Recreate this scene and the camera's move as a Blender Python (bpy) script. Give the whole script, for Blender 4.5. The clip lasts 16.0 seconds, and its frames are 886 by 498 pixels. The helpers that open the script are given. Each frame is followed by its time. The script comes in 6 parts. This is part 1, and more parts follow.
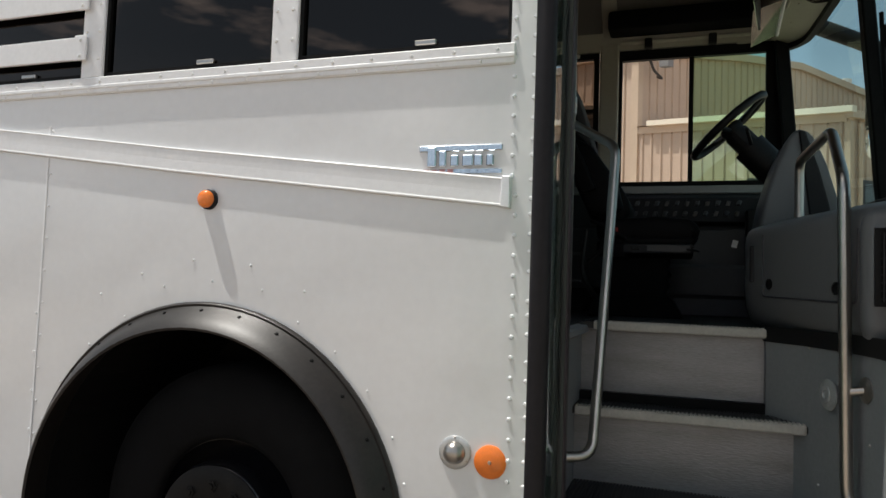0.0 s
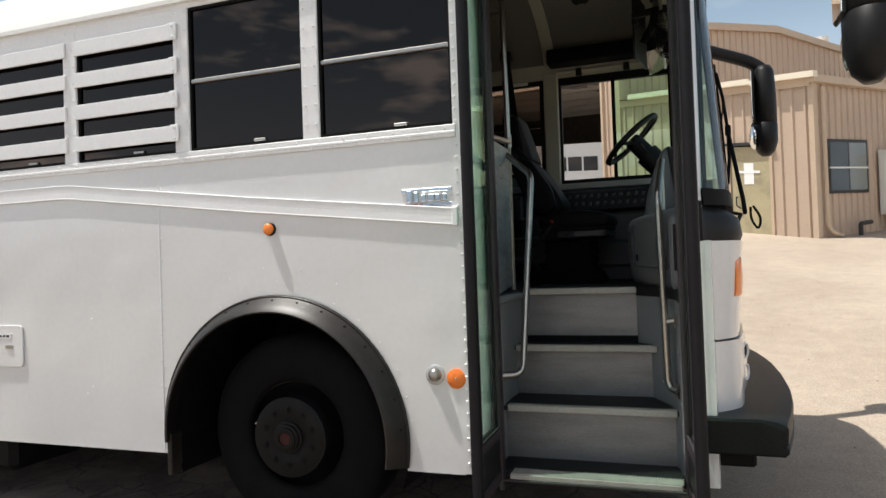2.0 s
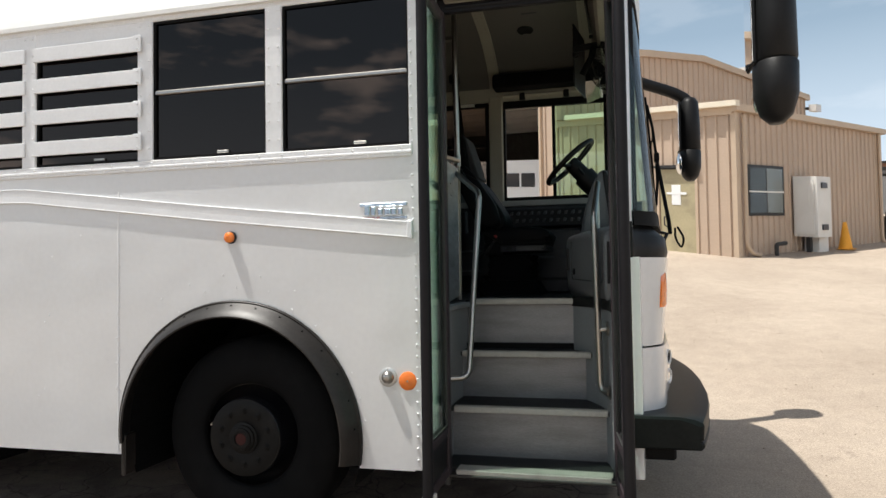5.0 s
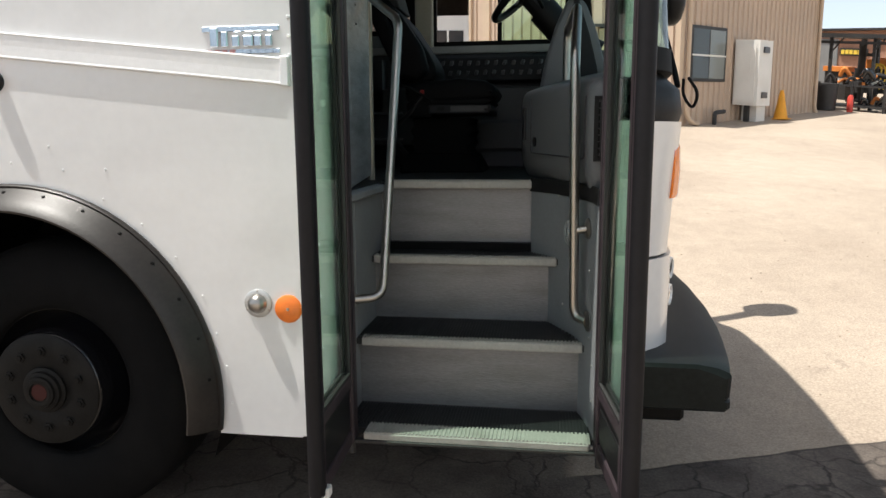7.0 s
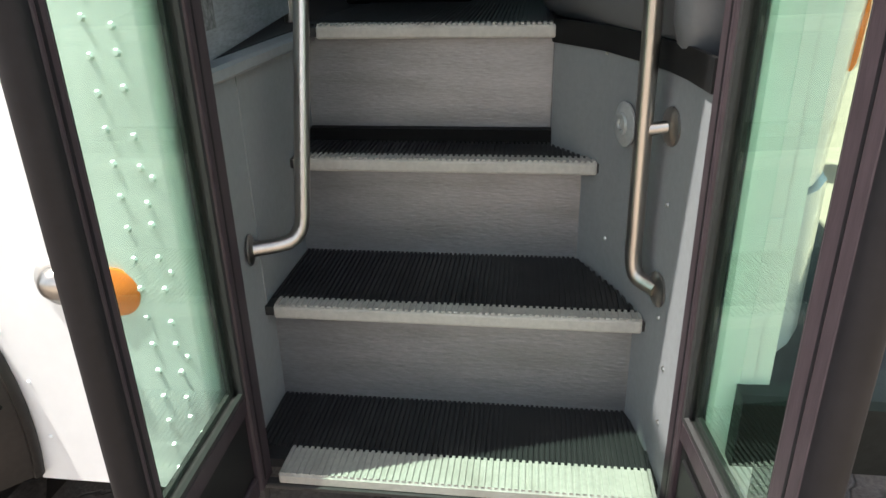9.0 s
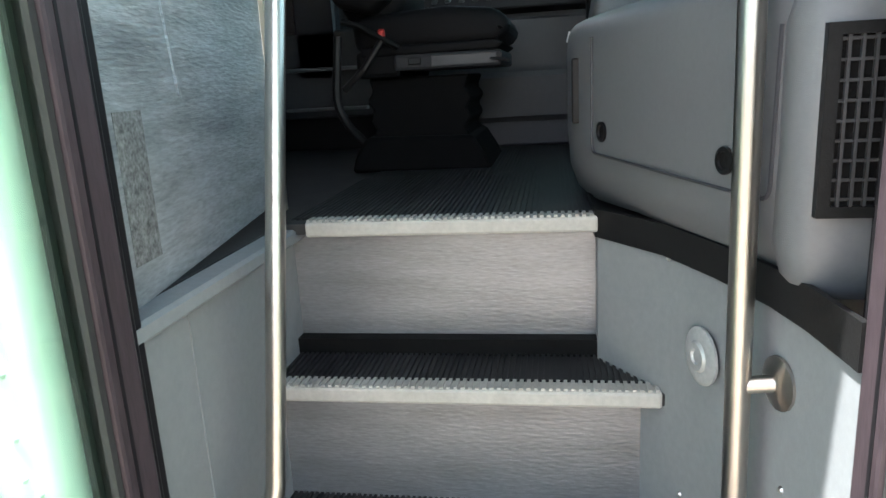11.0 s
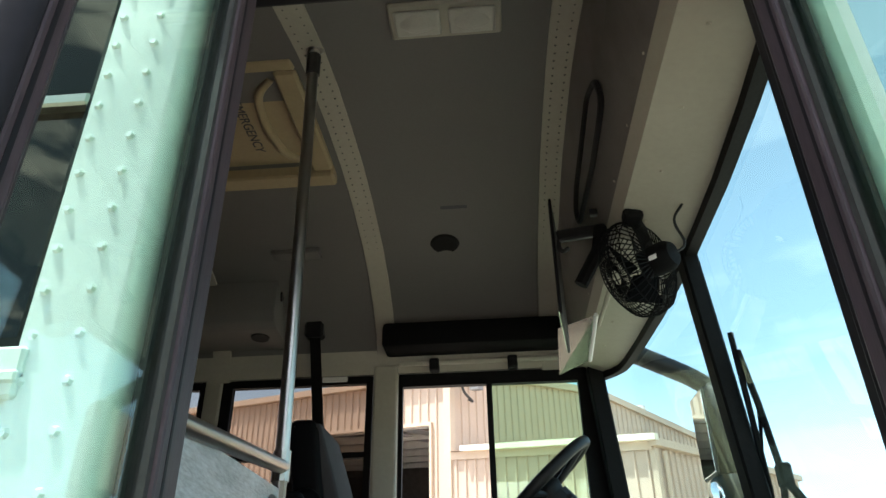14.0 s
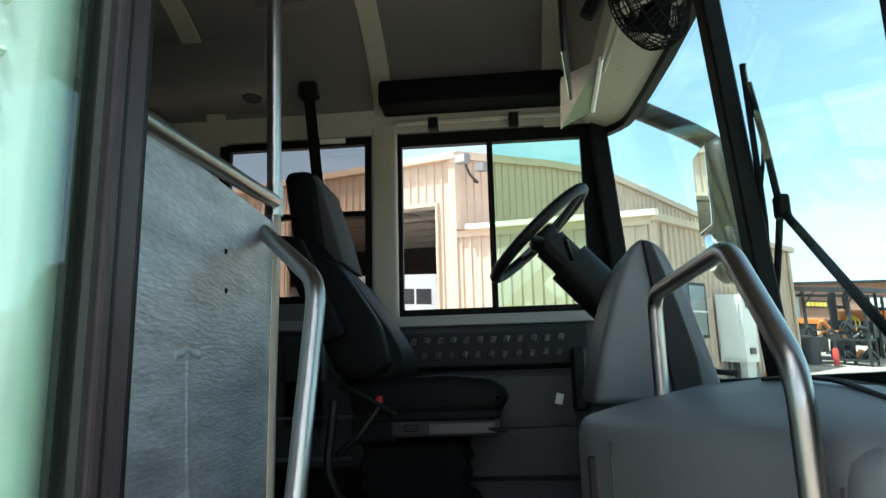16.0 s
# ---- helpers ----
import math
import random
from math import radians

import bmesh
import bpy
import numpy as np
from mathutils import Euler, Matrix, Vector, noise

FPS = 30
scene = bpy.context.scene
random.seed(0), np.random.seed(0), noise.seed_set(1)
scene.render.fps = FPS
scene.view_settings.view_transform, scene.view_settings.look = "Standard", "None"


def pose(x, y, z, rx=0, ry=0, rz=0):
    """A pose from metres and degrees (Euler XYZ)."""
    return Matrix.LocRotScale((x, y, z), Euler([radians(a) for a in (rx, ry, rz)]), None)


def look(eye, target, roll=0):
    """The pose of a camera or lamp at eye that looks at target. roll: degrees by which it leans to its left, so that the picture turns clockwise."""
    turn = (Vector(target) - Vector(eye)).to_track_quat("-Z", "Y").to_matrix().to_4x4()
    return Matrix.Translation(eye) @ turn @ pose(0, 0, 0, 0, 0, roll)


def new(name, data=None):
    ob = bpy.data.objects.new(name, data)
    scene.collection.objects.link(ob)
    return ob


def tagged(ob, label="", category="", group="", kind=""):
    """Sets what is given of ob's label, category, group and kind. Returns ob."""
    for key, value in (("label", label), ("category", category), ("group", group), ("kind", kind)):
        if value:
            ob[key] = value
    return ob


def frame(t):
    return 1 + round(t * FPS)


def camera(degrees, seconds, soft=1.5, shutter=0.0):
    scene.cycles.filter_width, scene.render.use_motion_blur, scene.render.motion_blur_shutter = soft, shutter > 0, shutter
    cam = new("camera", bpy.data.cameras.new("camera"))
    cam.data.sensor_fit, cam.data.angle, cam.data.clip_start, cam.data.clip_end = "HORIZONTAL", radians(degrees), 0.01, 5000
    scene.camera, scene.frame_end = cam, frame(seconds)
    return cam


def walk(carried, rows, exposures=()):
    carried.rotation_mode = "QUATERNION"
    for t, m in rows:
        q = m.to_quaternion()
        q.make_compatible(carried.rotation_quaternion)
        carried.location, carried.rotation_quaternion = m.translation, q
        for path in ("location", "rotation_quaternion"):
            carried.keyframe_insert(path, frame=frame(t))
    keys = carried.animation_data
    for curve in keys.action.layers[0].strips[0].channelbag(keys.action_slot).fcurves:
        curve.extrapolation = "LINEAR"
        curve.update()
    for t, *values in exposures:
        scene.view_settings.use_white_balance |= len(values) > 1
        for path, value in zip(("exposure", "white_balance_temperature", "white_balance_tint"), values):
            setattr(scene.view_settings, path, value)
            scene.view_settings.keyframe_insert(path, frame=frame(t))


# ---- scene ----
cam = camera(65.0, 16.0)
PATH = [
    (0, (0.279, -1.933, 1.319), (-0.374, -0.046, 1.426), 2.0),
    (0.5, (0.464, -2.219, 1.426), (-0.255, -0.354, 1.347), 0.3),
    (1, (0.651, -2.52, 1.429), (-0.096, -0.666, 1.371), -0.2),
    (1.5, (0.769, -2.812, 1.367), (0.041, -0.95, 1.413), -0.9),
    (2, (0.842, -3.107, 1.382), (0.167, -1.224, 1.418), -2.0),
    (2.5, (0.925, -3.418, 1.383), (0.301, -1.519, 1.455), -1.4),
    (3, (0.969, -3.673, 1.376), (0.4, -1.759, 1.491), -1.0),
    (5.5, (0.78, -3.144, 1.375), (0.334, -1.194, 1.395), -0.8),
    (6, (0.729, -2.833, 1.369), (0.386, -0.868, 1.227), -1.1),
    (6.5, (0.692, -2.479, 1.39), (0.371, -0.519, 1.156), -1.0),
    (7, (0.607, -2.149, 1.384), (0.32, -0.195, 1.069), -0.4),
    (7.5, (0.551, -1.838, 1.375), (0.311, 0.083, 0.875), -0.7),
    (8, (0.552, -1.527, 1.376), (0.304, 0.346, 0.721), -0.8),
    (10.5, (0.419, -0.655, 1.444), (0.172, 1.143, 0.603), -2.0),
    (11, (0.476, -0.628, 1.48), (0.153, 1.287, 1.004), -3.2),
    (11.5, (0.46, -0.638, 1.524), (0.159, 1.331, 1.346), -2.0),
    (12, (0.435, -0.658, 1.561), (0.159, 1.32, 1.67), -1.4),
    (12.5, (0.413, -0.673, 1.611), (0.182, 1.279, 1.98), -1.2),
    (13, (0.392, -0.685, 1.649), (0.221, 1.214, 2.252), -1.2),
    (13.5, (0.37, -0.689, 1.686), (0.23, 1.137, 2.489), -1.0),
    (14, (0.351, -0.72, 1.733), (0.214, 1.024, 2.701), -0.9),
    (14.5, (0.335, -0.738, 1.775), (0.205, 0.909, 2.902), -0.8),
    (15, (0.302, -0.718, 1.757), (0.186, 0.966, 2.83), -1.4),
    (15.5, (0.315, -0.676, 1.726), (0.184, 1.171, 2.481), -1.6),
    (16, (0.37, -0.605, 1.64), (0.186, 1.345, 2.04), -1.5),
]
walk(cam, [(t, look(eye, target, roll)) for t, eye, target, roll in PATH],
     exposures=[(0,-0.36,6350,9),(0.5,-0.03,6350,9),(1.0,0.06,6350,9),(1.5,-0.06,6350,9),(3.0,-0.16,6300,9),(5.5,-0.07,6350,9),(6.5,0.03,6400,9),(7.0,0.12,6400,9),(8.2,0.76,6400,10),(10.3,1.68,6200,10),(11,2.20,6050,8),(11.5,2.46,6000,6),(12,2.62,5850,4),(12.5,1.99,5750,2),(13.0,1.38,5750,3),(14.5,1.22,5850,7),(15,1.4,5800,4),(15.5,1.45,5750,3),(16,1.18,5700,3)])

# ---------------- light ----------------
LIGHT = Vector((0.36, 0.118, -1.0)).normalized()
world = bpy.data.worlds.new("sky")
scene.world = world
world.use_nodes = True
wn, wl = world.node_tree.nodes, world.node_tree.links
wn.clear()
w_out = wn.new("ShaderNodeOutputWorld")
w_bg = wn.new("ShaderNodeBackground")
w_sky = wn.new("ShaderNodeTexSky")
w_sky.sky_type = "NISHITA"
w_sky.sun_disc = False
w_sky.sun_elevation = math.asin(-LIGHT.z)
w_sky.sun_rotation = math.atan2(-LIGHT.x, -LIGHT.y)
w_sky.altitude = 0.0
w_sky.dust_density = 3.0
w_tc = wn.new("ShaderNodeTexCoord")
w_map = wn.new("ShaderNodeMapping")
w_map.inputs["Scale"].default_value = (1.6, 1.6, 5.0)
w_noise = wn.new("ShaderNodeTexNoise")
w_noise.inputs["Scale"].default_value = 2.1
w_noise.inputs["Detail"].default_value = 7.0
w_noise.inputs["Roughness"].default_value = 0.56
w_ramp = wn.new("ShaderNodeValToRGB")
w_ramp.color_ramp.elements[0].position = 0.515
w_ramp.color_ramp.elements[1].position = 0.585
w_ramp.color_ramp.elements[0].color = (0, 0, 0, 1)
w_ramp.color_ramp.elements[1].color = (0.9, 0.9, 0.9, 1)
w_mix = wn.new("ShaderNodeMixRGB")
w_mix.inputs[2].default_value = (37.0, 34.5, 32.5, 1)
# summer haze: thick near the horizon, thin overhead
w_sep = wn.new("ShaderNodeSeparateXYZ")
w_haze = wn.new("ShaderNodeMapRange")
w_haze.inputs["From Min"].default_value, w_haze.inputs["From Max"].default_value = 0.04, 0.95
w_haze.inputs["To Min"].default_value, w_haze.inputs["To Max"].default_value = 0.85, 0.0
w_veil = wn.new("ShaderNodeMixRGB")
w_veil.inputs[2].default_value = (10.6, 13.8, 16.8, 1)
wl.new(w_tc.outputs["Generated"], w_sep.inputs[0])
w_low = wn.new("ShaderNodeMapRange")
w_low.inputs["From Min"].default_value, w_low.inputs["From Max"].default_value = 0.02, 0.30
w_low.inputs["To Min"].default_value, w_low.inputs["To Max"].default_value = 0.85, 0.0
w_glow = wn.new("ShaderNodeMixRGB")
w_glow.inputs[2].default_value = (19.0, 20.5, 22.0, 1)
wl.new(w_sep.outputs["Z"], w_low.inputs["Value"])
wl.new(w_low.outputs[0], w_glow.inputs[0])
wl.new(w_veil.outputs[0], w_glow.inputs[1])
wl.new(w_sep.outputs["Z"], w_haze.inputs["Value"])
wl.new(w_haze.outputs[0], w_veil.inputs[0])
wl.new(w_sky.outputs[0], w_veil.inputs[1])
wl.new(w_tc.outputs["Generated"], w_map.inputs[0])
wl.new(w_map.outputs[0], w_noise.inputs[0])
wl.new(w_noise.outputs["Fac"], w_ramp.inputs[0])
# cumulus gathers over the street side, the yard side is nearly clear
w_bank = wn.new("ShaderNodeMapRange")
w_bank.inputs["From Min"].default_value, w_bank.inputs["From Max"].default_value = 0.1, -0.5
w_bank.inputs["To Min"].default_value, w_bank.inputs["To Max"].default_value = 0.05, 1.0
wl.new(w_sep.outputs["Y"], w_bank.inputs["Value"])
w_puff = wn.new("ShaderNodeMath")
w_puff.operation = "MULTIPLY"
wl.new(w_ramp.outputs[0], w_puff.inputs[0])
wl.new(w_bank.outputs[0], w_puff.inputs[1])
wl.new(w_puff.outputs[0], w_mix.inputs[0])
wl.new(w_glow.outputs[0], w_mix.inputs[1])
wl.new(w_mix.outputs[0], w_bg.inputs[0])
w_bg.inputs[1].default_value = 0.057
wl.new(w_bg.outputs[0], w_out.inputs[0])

sun_data = bpy.data.lights.new("sun", "SUN")
sun_data.energy = 5.8
sun_data.angle = radians(0.53)
sun_data.color = (1.0, 0.95, 0.87)
sun = new("sun", sun_data)
sun.matrix_world = look((-6, -4, 12), Vector((-6, -4, 12)) + LIGHT)

# ---------------- materials ----------------


def material(name, base, rough=0.6, metal=0.0, var=0.0, scale=6.0, fine=60.0, bump=0.0, bump_scale=200.0,
             dark=None, stain=0.0, stain_scale=2.0, coat=0.0, stretch=(1, 1, 1), rough_var=0.0, wave=0.0, wave_scale=1.5, spec=0.5):
    m = bpy.data.materials.new(name)
    m.use_nodes = True
    n, l = m.node_tree.nodes, m.node_tree.links
    b = n["Principled BSDF"]
    b.inputs["Roughness"].default_value = rough
    b.inputs["Metallic"].default_value = metal
    b.inputs["Coat Weight"].default_value = coat
    b.inputs["Specular IOR Level"].default_value = spec
    b.inputs["Coat Roughness"].default_value = 0.12
    tc = n.new("ShaderNodeTexCoord")
    mp = n.new("ShaderNodeMapping")
    mp.inputs["Scale"].default_value = stretch
    l.new(tc.outputs["Object"], mp.inputs[0])

    def noise_node(s, detail=5.0):
        t = n.new("ShaderNodeTexNoise")
        t.inputs["Scale"].default_value = s
        t.inputs["Detail"].default_value = detail
        l.new(mp.outputs[0], t.inputs[0])
        return t

    col = None
    c0 = [max(0.0, c * (1 - var)) for c in base]
    c1 = [min(1.0, c * (1 + var)) for c in base]
    if var > 0:
        big, small = noise_node(scale), noise_node(fine, 3.0)
        add = n.new("ShaderNodeMath")
        add.operation = "ADD"
        half = n.new("ShaderNodeMath")
        half.operation = "MULTIPLY"
        half.inputs[1].default_value = 0.5
        l.new(big.outputs["Fac"], add.inputs[0])
        l.new(small.outputs["Fac"], add.inputs[1])
        l.new(add.outputs[0], half.inputs[0])
        r = n.new("ShaderNodeValToRGB")
        r.color_ramp.elements[0].position, r.color_ramp.elements[1].position = 0.34, 0.66
        r.color_ramp.elements[0].color, r.color_ramp.elements[1].color = (*c0, 1), (*c1, 1)
        l.new(half.outputs[0], r.inputs[0])
        col = r.outputs[0]
        if rough_var > 0:
            rr = n.new("ShaderNodeMapRange")
            rr.inputs["To Min"].default_value, rr.inputs["To Max"].default_value = rough - rough_var, rough + rough_var
            l.new(half.outputs[0], rr.inputs["Value"])
            l.new(rr.outputs[0], b.inputs["Roughness"])
    if stain > 0:
        st = noise_node(stain_scale, 8.0)
        sr = n.new("ShaderNodeValToRGB")
        sr.color_ramp.elements[0].position, sr.color_ramp.elements[1].position = 0.5, 0.72
        sr.color_ramp.elements[1].color = (stain, stain, stain, 1)
        l.new(st.outputs["Fac"], sr.inputs[0])
        mx = n.new("ShaderNodeMixRGB")
        mx.inputs[1].default_value = (*base, 1)
        mx.inputs[2].default_value = (*(dark or [c * 0.5 for c in base]), 1)
        l.new(sr.outputs[0], mx.inputs[0])
        if col is not None:
            l.new(col, mx.inputs[1])
        col = mx.outputs[0]
    if col is None:
        b.inputs["Base Color"].default_value = (*base, 1)
    else:
        l.new(col, b.inputs["Base Color"])
    last = None
    if wave > 0:
        wv = noise_node(wave_scale, 2.0)
        bp = n.new("ShaderNodeBump")
        bp.inputs["Strength"].default_value = 1.0
        bp.inputs["Distance"].default_value = wave
        l.new(wv.outputs["Fac"], bp.inputs["Height"])
        last = bp
    if bump > 0:
        bn = noise_node(bump_scale, 4.0)
        bp = n.new("ShaderNodeBump")
        bp.inputs["Strength"].default_value = 0.6
        bp.inputs["Distance"].default_value = bump
        l.new(bn.outputs["Fac"], bp.inputs["Height"])
        if last is not None:
            l.new(last.outputs[0], bp.inputs["Normal"])
        last = bp
    if last is not None:
        l.new(last.outputs[0], b.inputs["Normal"])
    return m


def pane_material(name, tint, gloss=1.0, rough=0.0, cast=(0.95, 0.97, 1.0)):
    """A thin pane: tinted clear glass with its mirror gloss on top."""
    m = bpy.data.materials.new(name)
    m.use_nodes = True
    n, l = m.node_tree.nodes, m.node_tree.links
    n.clear()
    out = n.new("ShaderNodeOutputMaterial")
    mix = n.new("ShaderNodeMixShader")
    clear = n.new("ShaderNodeBsdfTransparent")
    clear.inputs[0].default_value = (*tint, 1)
    shine = n.new("ShaderNodeBsdfGlossy")
    shine.inputs["Roughness"].default_value = rough
    shine.inputs["Color"].default_value = (*cast, 1)
    fr = n.new("ShaderNodeLayerWeight")
    fr.inputs["Blend"].default_value = 0.5
    pw = n.new("ShaderNodeMath")
    pw.operation = "POWER"
    pw.inputs[1].default_value = 4.0
    l.new(fr.outputs["Facing"], pw.inputs[0])
    k = n.new("ShaderNodeMath")
    k.operation = "MULTIPLY_ADD"
    k.inputs[1].default_value = 0.8 * gloss
    k.inputs[2].default_value = 0.045 * gloss
    k.use_clamp = True
    l.new(pw.outputs[0], k.inputs[0])
    l.new(k.outputs[0], mix.inputs[0])
    l.new(clear.outputs[0], mix.inputs[1])
    l.new(shine.outputs[0], mix.inputs[2])
    l.new(mix.outputs[0], out.inputs[0])
    return m


M = {}
M["white"] = material("white bus paint", (0.71, 0.71, 0.71), 0.33, 0, 0.03, 1.2, 30, 0.0004, 500, coat=1.0,
                      stain=0.25, stain_scale=1.3, dark=(0.66, 0.66, 0.65), wave=0.016, wave_scale=1.9)
M["trim_white"] = material("white painted trim", (0.78, 0.785, 0.79), 0.38, 0, 0.04, 5, 60, 0.0004, 300, coat=0.3)
M["alu_trim"] = material("aluminium trim", (0.8, 0.81, 0.82), 0.42, 0.35, 0.05, 6, 80, 0.0003, 300, stretch=(1, 1, 6))
M["roof_white"] = material("chalky white roof paint", (0.80, 0.80, 0.78), 0.55, 0, 0.04, 3, 40, 0.0006, 200, stain=0.3, dark=(0.6, 0.59, 0.56))
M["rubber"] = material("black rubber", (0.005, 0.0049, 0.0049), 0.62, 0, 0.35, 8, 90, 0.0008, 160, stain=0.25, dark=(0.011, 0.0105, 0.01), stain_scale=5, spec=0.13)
M["flare"] = material("worn black rubber flare", (0.016, 0.0135, 0.012), 0.42, 0, 0.35, 7, 70, 0.0006, 120, stain=0.5, dark=(0.05, 0.038, 0.032), stain_scale=4, spec=0.4)
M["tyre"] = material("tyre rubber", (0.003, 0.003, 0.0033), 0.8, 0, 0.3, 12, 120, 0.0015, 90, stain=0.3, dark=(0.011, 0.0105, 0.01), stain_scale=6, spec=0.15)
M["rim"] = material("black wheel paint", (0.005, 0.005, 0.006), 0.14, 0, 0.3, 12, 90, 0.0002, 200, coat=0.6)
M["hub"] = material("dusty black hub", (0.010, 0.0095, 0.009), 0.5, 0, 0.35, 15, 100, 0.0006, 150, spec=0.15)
M["hub_oil"] = material("oil glass with dark red centre", (0.05, 0.014, 0.012), 0.55, spec=0.2)
M["black_plastic"] = material("black plastic", (0.009, 0.009, 0.0095), 0.48, 0, 0.25, 12, 120, 0.0005, 400, spec=0.22)
M["bumper"] = material("dark bumper", (0.0105, 0.0118, 0.0118), 0.40, 0, 0.3, 5, 60, 0.0006, 180, stain=0.3, dark=(0.019, 0.019, 0.019), spec=0.09)
M["door_frame"] = material("dark bronze door frame", (0.042, 0.031, 0.036), 0.46, 0.0, 0.25, 12, 120, 0.0004, 300, stretch=(1, 1, 0.2), spec=0.3)
M["bead"] = material("dark glazing bead", (0.035, 0.034, 0.034), 0.7, 0, 0.1, 8, 90, spec=0.15)
M["seal"] = material("smooth black rubber seal", (0.009, 0.0083, 0.0098), 0.5, 0, 0.2, 8, 60, spec=0.2)
M["switch"] = material("worn grey switch", (0.07, 0.07, 0.074), 0.32, 0.2, 0.2, 40, 200)
M["chrome"] = material("brushed steel", (0.43, 0.405, 0.375), 0.30, 1.0, 0.08, 12, 150, 0.0002, 500, stretch=(1, 1, 0.15), rough_var=0.06)
M["bright_chrome"] = material("polished chrome", (0.8, 0.8, 0.8), 0.09, 1.0, 0.05, 30, 150)
M["badge"] = material("chrome badge", (0.55, 0.6, 0.66), 0.2, 1.0, 0.15, 60, 300)
M["badge_red"] = material("faded red badge strip", (0.4, 0.2, 0.2), 0.4)
M["amber"] = material("amber lens", (0.85, 0.21, 0.02), 0.25, 0, 0.12, 40, 300, coat=0.6)
M["amber_reflector"] = material("amber reflector", (0.86, 0.2, 0.02), 0.35, 0, 0.08, 60, 400, 0.0006, 700, coat=0.4)
M["riser"] = material("embossed aluminium sheet", (0.225, 0.228, 0.24), 0.42, 0.5, 0.14, 5, 60, 0.002, 40, stretch=(1, 1, 4.5),
                      stain=0.4, dark=(0.13, 0.128, 0.128), stain_scale=3)
M["zinc"] = material("dull zinc plate", (0.46, 0.47, 0.47), 0.42, 0.35, 0.12, 30, 120, 0.0004, 300)
M["well"] = material("grey step well panel", (0.225, 0.235, 0.245), 0.6, 0.0, 0.08, 4, 70, 0.0005, 200, stain=0.3, dark=(0.17, 0.17, 0.17), stain_scale=4)
M["barrier"] = material("wood-grain embossed aluminium", (0.41, 0.435, 0.46), 0.42, 0.55, 0.28, 7, 40, 0.0045, 34, stretch=(1.0, 1.0, 5.0),
                        stain=0.8, dark=(0.19, 0.205, 0.22), stain_scale=2.2)
M["nosing"] = material("worn ribbed step nosing", (0.42, 0.41, 0.375), 0.6, 0.1, 0.12, 9, 90, 0.0006, 200, stain=0.5, dark=(0.22, 0.2, 0.175), stain_scale=9)
M["tread"] = material("ribbed black rubber tread", (0.013, 0.0135, 0.015), 0.62, 0, 0.35, 10, 100, 0.0006, 250, stain=0.4, dark=(0.05, 0.048, 0.045), stain_scale=5)
M["dash"] = material("grey dashboard plastic", (0.135, 0.138, 0.145), 0.46, 0, 0.06, 5, 120, 0.0004, 700)
M["dash_dark"] = material("dark grey plastic", (0.04, 0.041, 0.048), 0.55, 0, 0.1, 6, 120, 0.0004, 600)
M["grille"] = material("dark grey grille plastic", (0.034, 0.034, 0.036), 0.5, 0, 0.1, 20, 120)
M["seat"] = material("black seat vinyl", (0.004, 0.004, 0.0045), 0.58, 0, 0.25, 8, 120, 0.0008, 300, spec=0.09)
M["seat_cloth"] = material("dark grey seat cloth", (0.03, 0.028, 0.03), 0.85, 0, 0.2, 20, 250, 0.001, 500)
M["cream"] = material("cream interior paint", (0.36, 0.335, 0.27), 0.5, 0, 0.05, 4, 60, 0.0004, 200, stain=0.25, dark=(0.25, 0.225, 0.17), stain_scale=3)
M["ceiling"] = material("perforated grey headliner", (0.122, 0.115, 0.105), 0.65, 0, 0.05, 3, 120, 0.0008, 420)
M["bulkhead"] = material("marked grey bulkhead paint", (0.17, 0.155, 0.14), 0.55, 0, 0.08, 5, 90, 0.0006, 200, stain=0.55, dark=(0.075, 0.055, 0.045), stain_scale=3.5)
M["wall_grey"] = material("grey interior panel", (0.053, 0.054, 0.057), 0.6, 0, 0.08, 4, 60, 0.0005, 200, stain=0.3, dark=(0.04, 0.04, 0.04))
M["red_plastic"] = material("red buckle plastic", (0.28, 0.015, 0.012), 0.4)
M["yellow_plastic"] = material("yellow valve knob", (0.75, 0.6, 0.05), 0.4)
M["lens_white"] = material("frosted lamp lens", (0.42, 0.40, 0.35), 0.3, 0, 0.05, 40, 200, 0.002, 160)
M["mirror"] = material("mirror glass", (0.9, 0.91, 0.92), 0.02, 1.0)
# mirror tint darkened to stand in for a dim reflection
M["dull_mirror"] = material("darkened mirror glass", (0.30, 0.30, 0.27), 0.22, 1.0, 0.1, 12, 60)
M["metal_sheet"] = material("tan painted metal sheet", (0.50, 0.382, 0.288), 0.6, 0, 0.06, 1.5, 30, stain=0.3, dark=(0.42, 0.325, 0.25), stain_scale=0.6)
M["fascia"] = material("cream roof fascia", (0.78, 0.70, 0.56), 0.6, 0, 0.05, 2, 40)
M["trim_tan"] = material("tan gutter trim", (0.52, 0.40, 0.29), 0.55, 0, 0.06, 3, 40)
M["door_tan"] = material("grimy tan metal door", (0.42, 0.36, 0.22), 0.55, 0, 0.12, 2, 30, stain=0.55, dark=(0.22, 0.19, 0.13), stain_scale=2.5)
M["cabinet"] = material("white enamel cabinet", (0.72, 0.70, 0.66), 0.5, 0, 0.05, 4, 50, stain=0.35, dark=(0.5, 0.47, 0.42))
M["paper"] = material("white paper notice", (0.85, 0.85, 0.84), 0.8)
M["cone"] = material("orange traffic cone", (0.85, 0.38, 0.03), 0.6, 0, 0.15, 6, 60)
M["steel_dark"] = material("dark painted steel", (0.035, 0.033, 0.032), 0.55, 0.2, 0.3, 3, 40)
